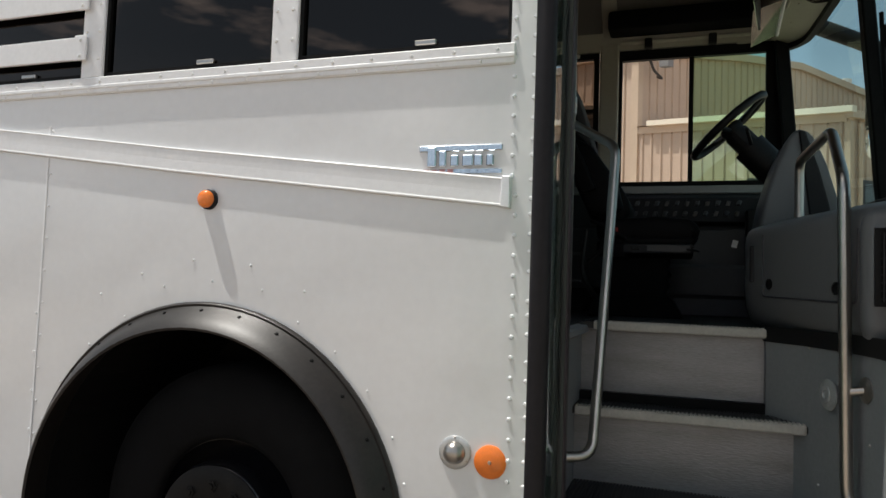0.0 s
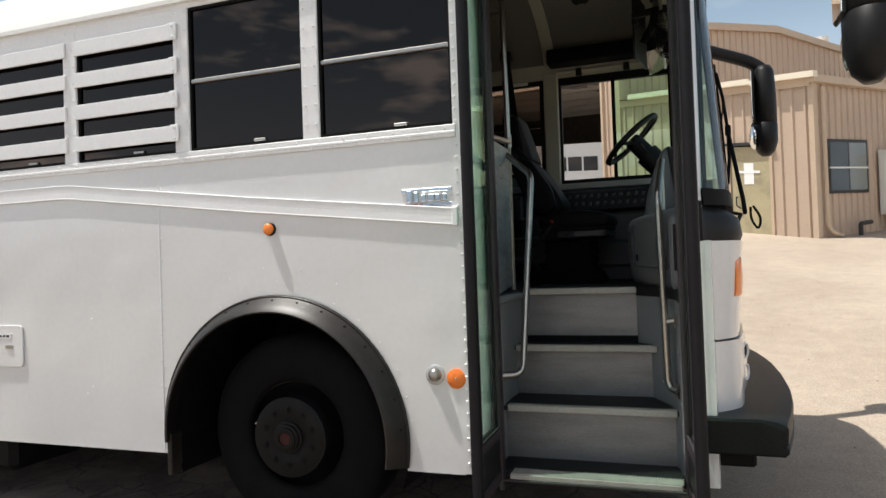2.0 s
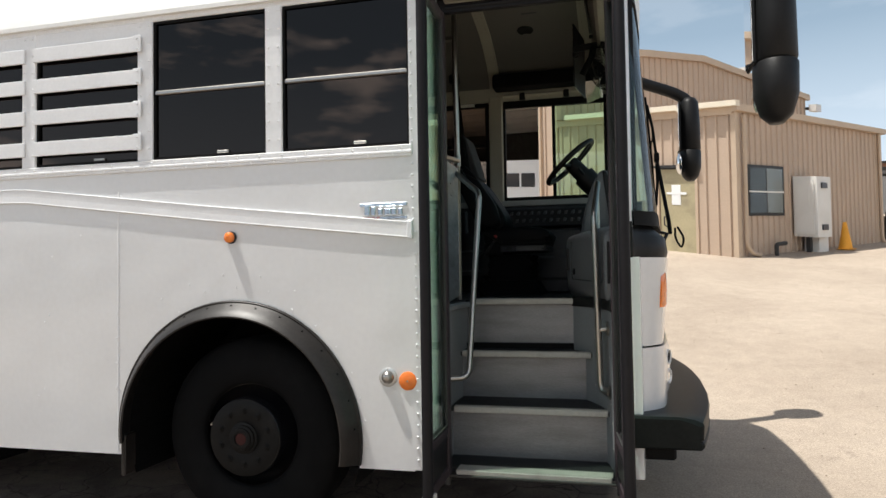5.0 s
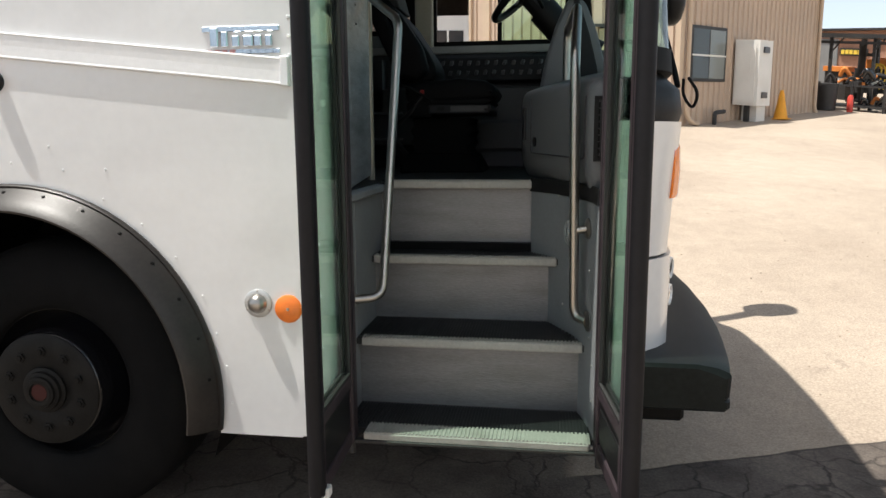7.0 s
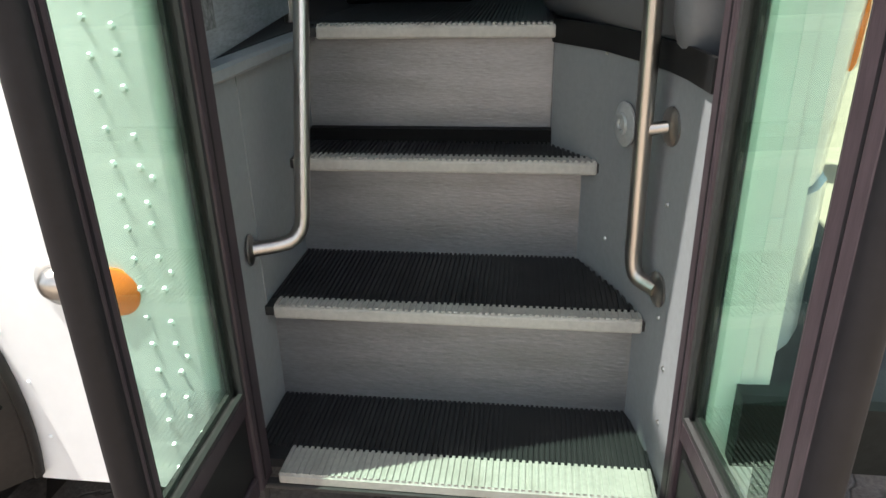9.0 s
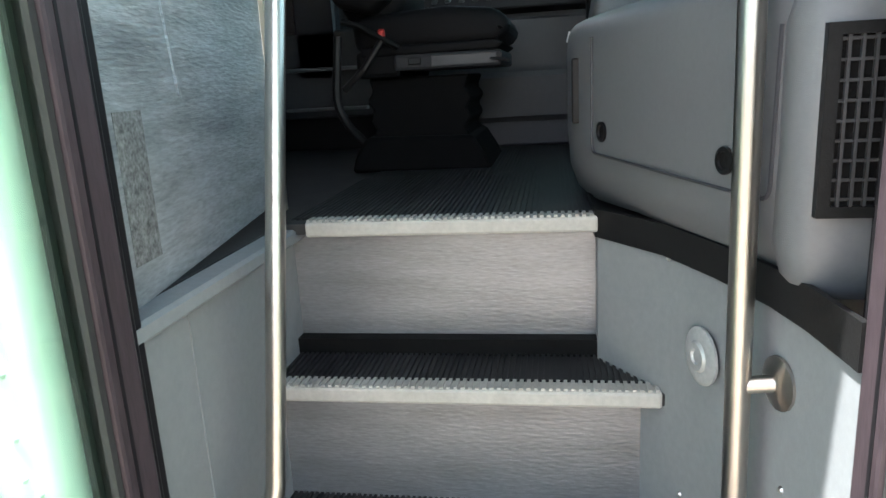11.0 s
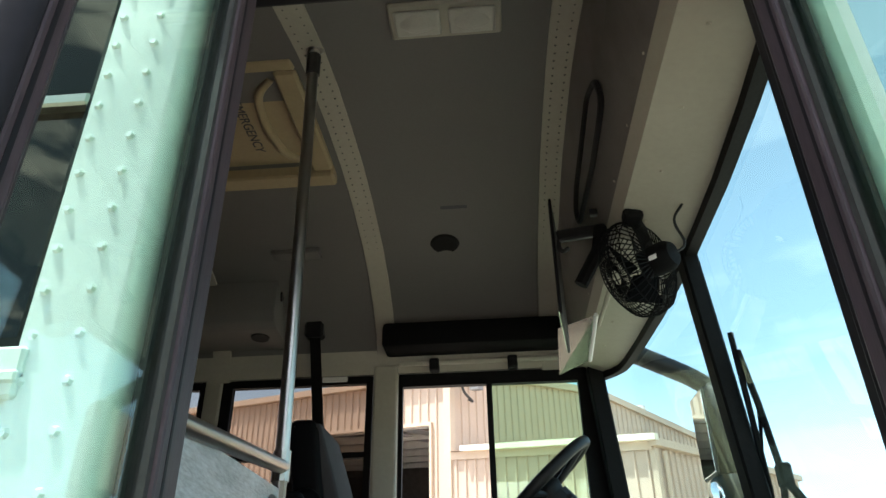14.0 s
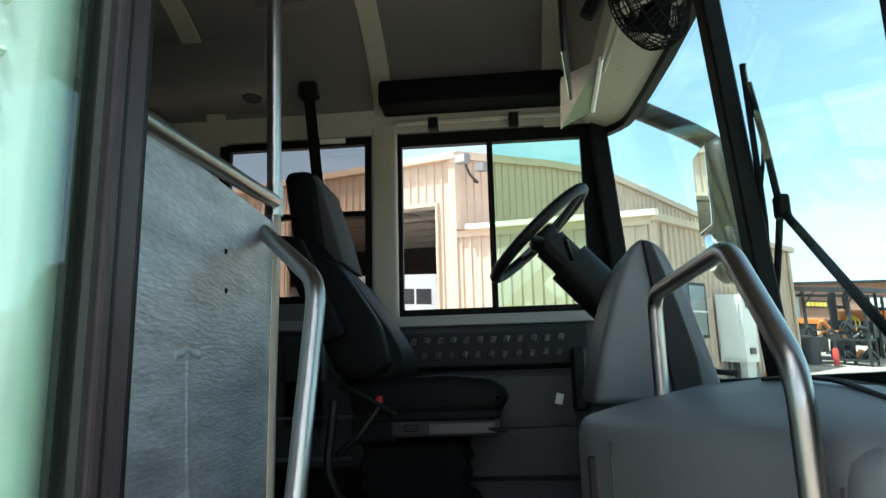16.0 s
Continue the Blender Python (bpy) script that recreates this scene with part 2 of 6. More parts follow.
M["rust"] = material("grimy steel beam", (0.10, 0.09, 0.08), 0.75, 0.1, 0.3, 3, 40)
M["orange_paint"] = material("orange machine paint", (0.75, 0.25, 0.05), 0.5, 0, 0.15, 3, 40)
M["yellow_paint"] = material("yellow paint", (0.72, 0.5, 0.06), 0.5, 0, 0.15, 3, 40)
M["red_paint"] = material("red paint", (0.6, 0.06, 0.04), 0.5)
M["brick"] = material("distant brown wall", (0.34, 0.18, 0.12), 0.9, 0, 0.12, 1, 10)
# floor colour darker than the yard, with the workshop's indoor shade in it
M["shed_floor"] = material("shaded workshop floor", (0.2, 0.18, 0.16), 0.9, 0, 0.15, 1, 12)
M["unseen_wall"] = material("grey-brown rendered wall", (0.20, 0.18, 0.155), 0.9, 0, 0.2, 0.5, 8, stain=0.4, stain_scale=0.3)
M["foam"] = material("white vinyl", (0.7, 0.7, 0.7), 0.6)
P_DARK = pane_material("dark tinted bus window", (0.02, 0.020, 0.022), 0.85, 0.0, (1.0, 0.85, 0.78))
P_DOOR = pane_material("green tinted door glass", (0.755, 0.885, 0.805), 0.9)
P_WIND = pane_material("windscreen glass", (0.70, 0.89, 0.85), 0.7)
P_DRIVER = pane_material("green tinted sliding pane", (0.70, 0.86, 0.745), 0.8)
P_SIDE = pane_material("grey tinted window", (0.58, 0.535, 0.505), 0.8)
P_ROOM = pane_material("dull office window", (0.74, 0.76, 0.76), 0.45)
# header cream lowered far below white, holding the shade under the roof edge
M["header"] = material("shaded cream-white header paint", (0.22, 0.197, 0.155), 0.5, 0, 0.05, 4, 60, 0.0005, 200, stain=0.4, dark=(0.21, 0.185, 0.15), stain_scale=3)
M["hatch"] = material("yellowed cream hatch plastic", (0.33, 0.255, 0.145), 0.5, 0, 0.08, 5, 60, stain=0.3, dark=(0.28, 0.21, 0.11))
M["sill_grey"] = material("pale grey window sill", (0.30, 0.30, 0.295), 0.5, 0, 0.06, 6, 80, 0.0004, 300, stain=0.3, dark=(0.2, 0.195, 0.19))
M["seat_cloth_black"] = material("matt black padded vinyl", (0.004, 0.004, 0.0042), 0.85, 0, 0.2, 20, 250, 0.0006, 500, spec=0.1)
M["lamp_satin"] = material("satin aluminium lamp cover", (0.55, 0.55, 0.54), 0.34, 0.55, 0.06, 30, 120, 0.0004, 200)
M["panel_dark"] = material("dark switch panel", (0.022, 0.022, 0.024), 0.6, 0, 0.15, 8, 120, 0.0004, 500, spec=0.2)
M["blind"] = material("grey window blind", (0.2, 0.2, 0.2), 0.8, 0, 0.1, 3, 40)
M["worn_alu"] = material("scuffed dark aluminium", (0.26, 0.265, 0.265), 0.5, 0.5, 0.6, 70, 190, 0.002, 90)


def ground_material():
    m = bpy.data.materials.new("sunlit worn concrete")
    m.use_nodes = True
    n, l = m.node_tree.nodes, m.node_tree.links
    b = n["Principled BSDF"]
    b.inputs["Roughness"].default_value = 0.88
    tc = n.new("ShaderNodeTexCoord")

    def tex(s, d, rough=0.55):
        t = n.new("ShaderNodeTexNoise")
        t.inputs["Scale"].default_value, t.inputs["Detail"].default_value = s, d
        t.inputs["Roughness"].default_value = rough
        l.new(tc.outputs["Object"], t.inputs[0])
        return t

    a, c, g = tex(0.35, 6), tex(5.0, 8, 0.68), tex(80, 3, 0.7)
    r1 = n.new("ShaderNodeValToRGB")
    r1.color_ramp.elements[0].position, r1.color_ramp.elements[1].position = 0.35, 0.68
    r1.color_ramp.elements[0].color = (0.375, 0.305, 0.24, 1)
    r1.color_ramp.elements[1].color = (0.475, 0.395, 0.315, 1)
    l.new(a.outputs["Fac"], r1.inputs[0])
    m1 = n.new("ShaderNodeMixRGB")
    m1.blend_type = "OVERLAY"
    m1.inputs[0].default_value = 0.22
    l.new(r1.outputs[0], m1.inputs[1])
    l.new(c.outputs["Fac"], m1.inputs[2])
    m2 = n.new("ShaderNodeMixRGB")
    m2.blend_type = "OVERLAY"
    m2.inputs[0].default_value = 0.62
    l.new(m1.outputs[0], m2.inputs[1])
    l.new(g.outputs["Fac"], m2.inputs[2])
    def calc(op, p, q=0.0, clamp=False):
        k = n.new("ShaderNodeMath")
        k.operation, k.use_clamp = op, clamp
        for i, v in ((0, p), (1, q)):
            if isinstance(v, (int, float)):
                k.inputs[i].default_value = v
            else:
                l.new(v, k.inputs[i])
        return k.outputs[0]

    def span(v, lo, hi, a0=0.0, a1=1.0):
        k = n.new("ShaderNodeMapRange")
        for i, w in enumerate((lo, hi, a0, a1)):
            k.inputs[1 + i].default_value = w
        l.new(v, k.inputs[0])
        return k.outputs[0]

    # the slab ends at a slanting joint; the lane on this side of it is older, darker and cracked, and deepened for the
    # bus's shade
    sep = n.new("ShaderNodeSeparateXYZ")
    l.new(tc.outputs["Object"], sep.inputs[0])
    wob = calc("MULTIPLY", calc("SUBTRACT", tex(2.2, 4).outputs["Fac"], 0.5), 0.07)
    side = calc("ADD", calc("SUBTRACT", sep.outputs["Y"], calc("MULTIPLY", sep.outputs["X"], 0.355)), wob)
    lane = calc("MULTIPLY", span(side, 0.385, 0.40, 1.0, 0.0), span(side, -1.45, -1.35))
    # footprint of the bus: its shade painted by carrying the lane tone underneath
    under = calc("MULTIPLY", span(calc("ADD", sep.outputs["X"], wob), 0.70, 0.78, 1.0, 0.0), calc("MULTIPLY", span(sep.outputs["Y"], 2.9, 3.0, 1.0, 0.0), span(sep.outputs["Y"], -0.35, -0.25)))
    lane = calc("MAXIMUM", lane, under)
    joint = calc("MULTIPLY", span(calc("ABSOLUTE", calc("SUBTRACT", side, 0.39)), 0.003, 0.011, 0.75, 0.0), span(sep.outputs["X"], 0.72, 0.8))
    # lane tone multiplied below its own colour, to deepen the bus's shade
    m_old_shade = n.new("ShaderNodeMixRGB")
    m_old_shade.blend_type = "MULTIPLY"
    m_old_shade.inputs[2].default_value = (0.42, 0.43, 0.46, 1)
    l.new(lane, m_old_shade.inputs[0])
    l.new(m2.outputs[0], m_old_shade.inputs[1])
    patch = n.new("ShaderNodeMixRGB")
    patch.blend_type = "MULTIPLY"
    patch.inputs[2].default_value = (0.5, 0.5, 0.52, 1)
    l.new(calc("MULTIPLY", lane, span(tex(1.7, 5, 0.65).outputs["Fac"], 0.42, 0.62)), patch.inputs[0])
    l.new(m_old_shade.outputs[0], patch.inputs[1])

    def crack(scale, warp_scale, warp_by, lo, hi):
        w = tex(warp_scale, 5, 0.6)
        v = n.new("ShaderNodeMixRGB")
        v.blend_type = "ADD"
        v.inputs[0].default_value = warp_by
        l.new(tc.outputs["Object"], v.inputs[1])
        l.new(w.outputs["Color"], v.inputs[2])
        vor = n.new("ShaderNodeTexVoronoi")
        vor.feature = "DISTANCE_TO_EDGE"
        vor.inputs["Scale"].default_value = scale
        l.new(v.outputs[0], vor.inputs["Vector"])
        thin = calc("ADD", vor.outputs["Distance"], calc("MULTIPLY", tex(7.0, 3).outputs["Fac"], 0.035))
        return span(thin, lo, hi, 1.0, 0.0)

    fine = calc("MULTIPLY", crack(3.0, 2.2, 0.3, 0.020, 0.046), span(tex(0.9, 3).outputs["Fac"], 0.36, 0.52))
    wide = calc("MULTIPLY", crack(1.2, 1.3, 0.6, 0.016, 0.030), 0.9)
    cracks = calc("MULTIPLY", calc("MAXIMUM", fine, wide), lane)
    hair = calc("MULTIPLY", crack(0.42, 1.1, 0.9, 0.015, 0.020), span(tex(0.4, 3).outputs["Fac"], 0.52, 0.66, 0.0, 0.45))
    gate = calc("MAXIMUM", calc("MAXIMUM", cracks, joint), hair, True)
    m3 = n.new("ShaderNodeMixRGB")
    m3.inputs[2].default_value = (0.055, 0.047, 0.042, 1)
    l.new(gate, m3.inputs[0])
    l.new(patch.outputs[0], m3.inputs[1])
    l.new(m3.outputs[0], b.inputs["Base Color"])
    b.inputs["Specular IOR Level"].default_value = 0.2
    bp = n.new("ShaderNodeBump")
    bp.inputs["Distance"].default_value, bp.inputs["Strength"].default_value = 0.006, 0.7
    l.new(calc("SUBTRACT", g.outputs["Fac"], gate), bp.inputs["Height"])
    l.new(bp.outputs[0], b.inputs["Normal"])
    return m


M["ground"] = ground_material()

# ---------------- mesh helpers ----------------


def part(name, bm, mat, parent=None, label="", smooth=0.0, matrix=None):
    """Links a bmesh as one mesh object, under a thing or a part. smooth: the angle in degrees up to which edges are rounded."""
    bmesh.ops.recalc_face_normals(bm, faces=bm.faces[:])
    if smooth:
        lim = radians(smooth)
        for fc in bm.faces:
            fc.smooth = True
        for e in bm.edges:
            if len(e.link_faces) != 2 or e.calc_face_angle(0.0) > lim:
                e.smooth = False
    me = bpy.data.meshes.new(name)
    bm.to_mesh(me)
    bm.free()
    me.materials.append(mat)
    ob = new(name, me)
    if parent is not None:
        ob.parent = parent
    if matrix is not None:
        ob.matrix_basis = matrix
    if label:
        ob["label"] = label
    return ob


def thing(name, label, category, group="", kind="", at=(0, 0, 0)):
    ob = new(name)
    ob.empty_display_size = 0.1
    ob.location = at
    return tagged(ob, label, category, group, kind)


def box(x0, x1, y0, y1, z0, z1, bevel=0.0, seg=1, bm=None):
    one = bmesh.new()
    vs = [one.verts.new((x, y, z)) for x in (x0, x1) for y in (y0, y1) for z in (z0, z1)]
    for a in ((0, 1, 3, 2), (4, 6, 7, 5), (0, 4, 5, 1), (2, 3, 7, 6), (0, 2, 6, 4), (1, 5, 7, 3)):
        one.faces.new([vs[i] for i in a])
    if bevel:
        bmesh.ops.bevel(one, geom=one.edges[:], offset=bevel, segments=seg, profile=0.5, affect="EDGES")
    return join(bm, one)


def join(bm, one):
    """Adds the bmesh one to bm, or returns it where bm is None."""
    if bm is None:
        return one
    at = {v: bm.verts.new(v.co) for v in one.verts}
    for fc in one.faces:
        bm.faces.new([at[v] for v in fc.verts])
    one.free()
    return bm


def moved(bm, m):
    bmesh.ops.transform(bm, matrix=m, verts=bm.verts[:])
    return bm


def prism(poly, axis, lo, hi, bevel=0.0, seg=1, bm=None):
    """A polygon drawn out along an axis: 'y' takes (x, z), 'x' takes (y, z), 'z' takes (x, y)."""
    one = bmesh.new()

    def at(p, h):
        return {"y": (p[0], h, p[1]), "x": (h, p[0], p[1]), "z": (p[0], p[1], h)}[axis]

    a = [one.verts.new(at(p, lo)) for p in poly]
    b = [one.verts.new(at(p, hi)) for p in poly]
    one.faces.new(a)
    one.faces.new(b[::-1])
    k = len(poly)
    for i in range(k):
        one.faces.new((a[i], a[(i + 1) % k], b[(i + 1) % k], b[i]))
    if bevel:
        bmesh.ops.recalc_face_normals(one, faces=one.faces[:])
        bmesh.ops.bevel(one, geom=one.edges[:], offset=bevel, segments=seg, profile=0.5, affect="EDGES")
    return join(bm, one)


def loft(rings, closed=False, caps=True, bm=None):
    """A skin over rings of equally many points. closed: the rings are loops."""
    one = bmesh.new()
    rs = [[one.verts.new(p) for p in r] for r in rings]
    k = len(rings[0])
    for a, b in zip(rs, rs[1:]):
        for i in range(k if closed else k - 1):
            j = (i + 1) % k
            one.faces.new((a[i], a[j], b[j], b[i]))
    if caps and closed:
        one.faces.new(rs[0][::-1])
        one.faces.new(rs[-1])
    return join(bm, one)


def thick(rings, depth, bm=None):
    """An open sheet over rings, made solid by depth along its normals."""
    one = loft(rings)
    bmesh.ops.recalc_face_normals(one, faces=one.faces[:])
    bmesh.ops.solidify(one, geom=one.faces[:], thickness=depth)
    return join(bm, one)


def tube(points, r, seg=10, bm=None, bend=0.0, steps=5):
    """A round bar along points; bend rounds its corners."""
    pts = [Vector(p) for p in points]
    if bend:
        out = [pts[0]]
        for a, b, c in zip(pts, pts[1:], pts[2:]):
            p, q = b + (a - b).normalized() * min(bend, (a - b).length * 0.45), b + (c - b).normalized() * min(bend, (c - b).length * 0.45)
            for i in range(steps + 1):
                t = i / steps
                out.append(p * (1 - t) ** 2 + b * 2 * t * (1 - t) + q * t * t)
        pts = out + [pts[-1]]
    ways = [(b - a).normalized() for a, b in zip(pts, pts[1:])]
    ways = [ways[0]] + [(a + b).normalized() for a, b in zip(ways, ways[1:])] + [ways[-1]]
    side = ways[0].orthogonal().normalized()
    rings = []
    for p, w in zip(pts, ways):
        side = (side - w * side.dot(w)).normalized()
        up = w.cross(side)
        rings.append([p + r * (math.cos(2 * math.pi * i / seg) * side + math.sin(2 * math.pi * i / seg) * up) for i in range(seg)])
    return loft(rings, closed=True, bm=bm)


def lathe(profile, seg=32, m=None, bm=None, closed=False):
    """(radius, height) pairs turned round z, then moved by m."""
    rings = [[(r * math.cos(2 * math.pi * i / seg), r * math.sin(2 * math.pi * i / seg), h) for i in range(seg)] for r, h in profile]
    if closed:
        rings.append(rings[0])
    one = loft(rings, closed=True, caps=not closed)
    bmesh.ops.remove_doubles(one, verts=one.verts[:], dist=1e-6)
    if m is not None:
        moved(one, m)
    return join(bm, one)


def facing(at, way, spin=0.0):
    """A pose whose z axis points along way."""
    q = Vector(way).to_track_quat("Z", "Y").to_matrix().to_4x4()
    return Matrix.Translation(at) @ q @ Matrix.Rotation(spin, 4, "Z")


def dome(bm, at, r, h, way=(0, -1, 0)):
    """A low round rivet head."""
    m = facing(at, way)
    ring = [bm.verts.new(m @ Vector((r * math.cos(i * 1.0472), r * math.sin(i * 1.0472), 0))) for i in range(6)]
    mid = [bm.verts.new(m @ Vector((0.6 * r * math.cos(i * 1.0472), 0.6 * r * math.sin(i * 1.0472), h))) for i in range(6)]
    for i in range(6):
        bm.faces.new((ring[i], ring[(i + 1) % 6], mid[(i + 1) % 6], mid[i]))
    bm.faces.new(mid)


def ring_pts(cx, cz, r, a0, a1, k):
    return [(cx + r * math.cos(radians(a0 + (a1 - a0) * i / k)), cz + r * math.sin(radians(a0 + (a1 - a0) * i / k))) for i in range(k + 1)]

# ---------------- the yard ----------------


def ground_z(y, x=3.56):
    """The yard climbs away from the bus and falls a little towards +x."""
    s = max(0.0, min(y, 70.0) - 0.8)
    lean = max(0.0, min(1.0, (y - 3.0) / 9.0))
    return 0.135 * s * s / (s + 1.2) - 0.035 - 0.06 * lean * (max(-14.0, min(x, 18.0)) - 3.56)


ys = [-400, -120, -40, -15, -6, -2, 0, 0.8] + [0.8 + 0.4 * i for i in range(1, 12)] + [6, 7.5, 9, 11, 13, 15, 18, 22, 27, 33, 40, 50, 60, 70, 120, 400]
bm = loft([[(x, y, ground_z(y, x)) for x in (-400, -60, -20, -14, -8, 0, 4, 8, 14, 18, 24, 60, 400)] for y in ys])
tagged(part("ground", bm, M["ground"], smooth=40), "sunlit tan concrete yard meeting a darker cracked lane with painted shade", "ground", kind="structure")

# long plain unseen wall added across the street, closing the place and darkening reflections
tagged(part("backdrop_wall", box(-90, 70, -32.0, -31.7, -0.2, 4.4), M["unseen_wall"]), "plain grey-brown unseen wall added across the street", "wall", kind="structure")

# loose grit lying on the concrete
bm = bmesh.new()
rng = random.Random(5)
for i in range(900):
    x, y = rng.uniform(1.6, 9.0), rng.uniform(0.5, 11.0)
    r = rng.uniform(0.003, 0.009)
    dome(bm, (x, y, ground_z(y, x) - 0.001), r, r * 0.9, (rng.uniform(-.2, .2), rng.uniform(-.2, .2), 1))
tagged(part("grit", bm, M["ground"]), "small loose grit scattered over the concrete", "grit", kind="stuff")

# ---------------- the workshop and its office ----------------
CORNER = Vector((3.435, 13.985))
ALONG = Vector((-math.cos(radians(34)), math.sin(radians(34))))   # the sunlit fronts, away from the corner
BACK = Vector((math.sin(radians(41)), math.cos(radians(41))))     # the shaded ends


def site(u, v, h):
    p = CORNER + ALONG * u + BACK * v
    return (p.x, p.y, 1.52 + h + 0.1 * (p.y - 13.9) - 0.06 * (p.x - 3.56))


def ribbed(u0, u1, v, tops, low, way, pitch, rib, depth, holes=()):
    """A sheet wall with raised ribs. way 'u': along the front at v; 'v': along an end at u = v. tops(s): its upper edge. holes: (s0, s1, h0, h1)."""
    one = bmesh.new()

    def at(s, d, h):
        return site(s, v - d, h) if way == "u" else site(v - d, s, h)

    cuts, s = [], u0
    while s < u1 - 1e-6:
        e = min(s + pitch, u1)
        a, b = s + (e - s) * (0.5 - rib / 2), s + (e - s) * (0.5 + rib / 2)
        t = (b - a) * 0.22
        cuts += [(s, 0), (a, 0), (a + t, depth), (b - t, depth), (b, 0)]
        s = e
    cuts.append((u1, 0))
    for (s0, d0), (s1, d1) in zip(cuts, cuts[1:]):
        if s1 - s0 < 1e-6:
            continue
        mid = (s0 + s1) / 2
        spans = [(low, None)]
        for h in holes:
            if h[0] < mid < h[1]:
                spans = [(low, h[2]), (h[3], None)]
        for lo, hi in spans:
            h0, h1 = (tops(s0), tops(s1)) if hi is None else (hi, hi)
            if h0 - lo < 0.01:
                continue
            one.faces.new([one.verts.new(p) for p in (at(s0, d0, lo), at(s1, d1, lo), at(s1, d1, h1), at(s0, d0, h0))])
    bmesh.ops.remove_doubles(one, verts=one.verts[:], dist=1e-5)
    return one


def site_box(u0, u1, v0, v1, h0, h1, bm=None):
    one = bmesh.new()
    vs = [one.verts.new(site(u, v, h)) for u in (u0, u1) for v in (v0, v1) for h in (h0, h1)]
    for a in ((0, 1, 3, 2), (4, 6, 7, 5), (0, 4, 5, 1), (2, 3, 7, 6), (0, 2, 6, 4), (1, 5, 7, 3)):
        one.faces.new([vs[i] for i in a])
    return join(bm, one)


OFFICE_U, OFFICE_V = 5.2, 7.15
office = thing("office_building", "tan ribbed-metal office annex with a cream roof fascia", "building", at=(0, 0, 0))
part("wall", ribbed(0, OFFICE_U, 0, lambda s: 3.55, -0.4, "u", 0.29, 0.26, 0.045, holes=[(0.98, 2.0, -1, 2.18)]), M["metal_sheet"], office, "sunlit ribbed metal front")
part("wall", ribbed(0, OFFICE_V, 0, lambda s: 3.50, -0.6, "v", 0.24, 0.3, 0.04), M["metal_sheet"], office, "shaded ribbed metal end wall")
part("wall", site_box(0.05, OFFICE_U, 0.05, 0.12, -0.6, 3.45), M["steel_dark"], office)
part("wall", site_box(0.05, 0.12, 0.05, OFFICE_V, -0.6, 3.4), M["steel_dark"], office)
part("wall", site_box(0, OFFICE_U, OFFICE_V - 0.06, OFFICE_V, -0.6, 3.4), M["metal_sheet"], office)
part("roof", loft([[site(-0.12, -0.15, 3.62), site(OFFICE_U, -0.15, 3.62)], [site(-0.12, OFFICE_V + 0.15, 3.52), site(OFFICE_U, OFFICE_V + 0.15, 3.52)]]), M["metal_sheet"], office)
part("fascia", site_box(-0.18, OFFICE_U - .42, -0.22, -0.06, 3.60, 3.73), M["fascia"], office, "cream front fascia strip")
part("header", site_box(0.0, OFFICE_U - .02, -0.07, -0.03, 3.42, 3.60), M["trim_tan"], office)
bm = bmesh.new()
loft([[site(-0.16, -0.15, 3.66), site(-0.16, -0.15, 3.50), site(-0.04, -0.15, 3.48), site(-0.04, -0.15, 3.68)],
      [site(-0.16, OFFICE_V + .2, 3.55), site(-0.16, OFFICE_V + .2, 3.41), site(-0.04, OFFICE_V + .2, 3.39), site(-0.04, OFFICE_V + .2, 3.57)]], closed=True, bm=bm)
part("gutter", bm, M["trim_tan"], office)
for v in (0.12, OFFICE_V - 0.1):
    part("corner_trim", site_box(-0.05, 0.06, v - 0.16, v, -0.6, 3.48), M["trim_tan"], office)
for v in (0.22, OFFICE_V - 0.14):
    p = [Vector(site(-0.1, v, h)) for h in (3.4, 0.35)] + [Vector(site(-0.16, v + .12, 0.16)), Vector(site(-0.22, v + .32, 0.12))]
    part("downspout", tube(p, 0.05, 8, bend=0.1), M["trim_tan"], office)
dr = part("door", site_box(1.02, 1.96, 0.0, 0.05, -0.3, 2.15), M["door_tan"], office, "grimy tan metal door")
part("notice", site_box(1.40, 1.64, -0.012, -0.002, 1.26, 1.76), M["paper"], dr)
part("notice", site_box(1.24, 1.78, -0.018, -0.013, 1.52, 1.58), M["paper"], dr)
part("handle", tube([site(1.82, -0.02, .95), site(1.82, -0.07, .95), site(1.82, -0.07, .75), site(1.72, -0.05, .68)], 0.018, 8), M["steel_dark"], dr)
bm = site_box(0.93, 1.0, -0.04, 0.04, -0.3, 2.2)
site_box(1.98, 2.05, -0.04, 0.04, -0.3, 2.2, bm)
part("door_frame", bm, M["trim_tan"], office)
part("door_hood", site_box(0.88, 2.1, -0.12, 0.02, 2.18, 2.25), M["steel_dark"], office)
win = part("window", site_box(-0.05, -0.01, 0.42, 1.96, 1.04, 2.26), M["steel_dark"], office, "sliding office window in a dark frame")
for v0, v1 in ((0.49, 1.16), (1.22, 1.89)):
    part("pane", site_box(-0.064, -0.056, v0, v1, 1.11, 2.19), P_ROOM, win)
part("blind", site_box(-0.054, -0.052, 1.22, 1.89, 1.11, 2.19), M["cabinet"], win)
part("rail", site_box(-0.07, -0.051, 0.45, 1.93, 1.60, 1.64), M["cabinet"], win, "pale bar behind the glass")
part("blind", site_box(-0.054, -0.052, 0.49, 1.16, 1.11, 2.19), M["blind"], win)

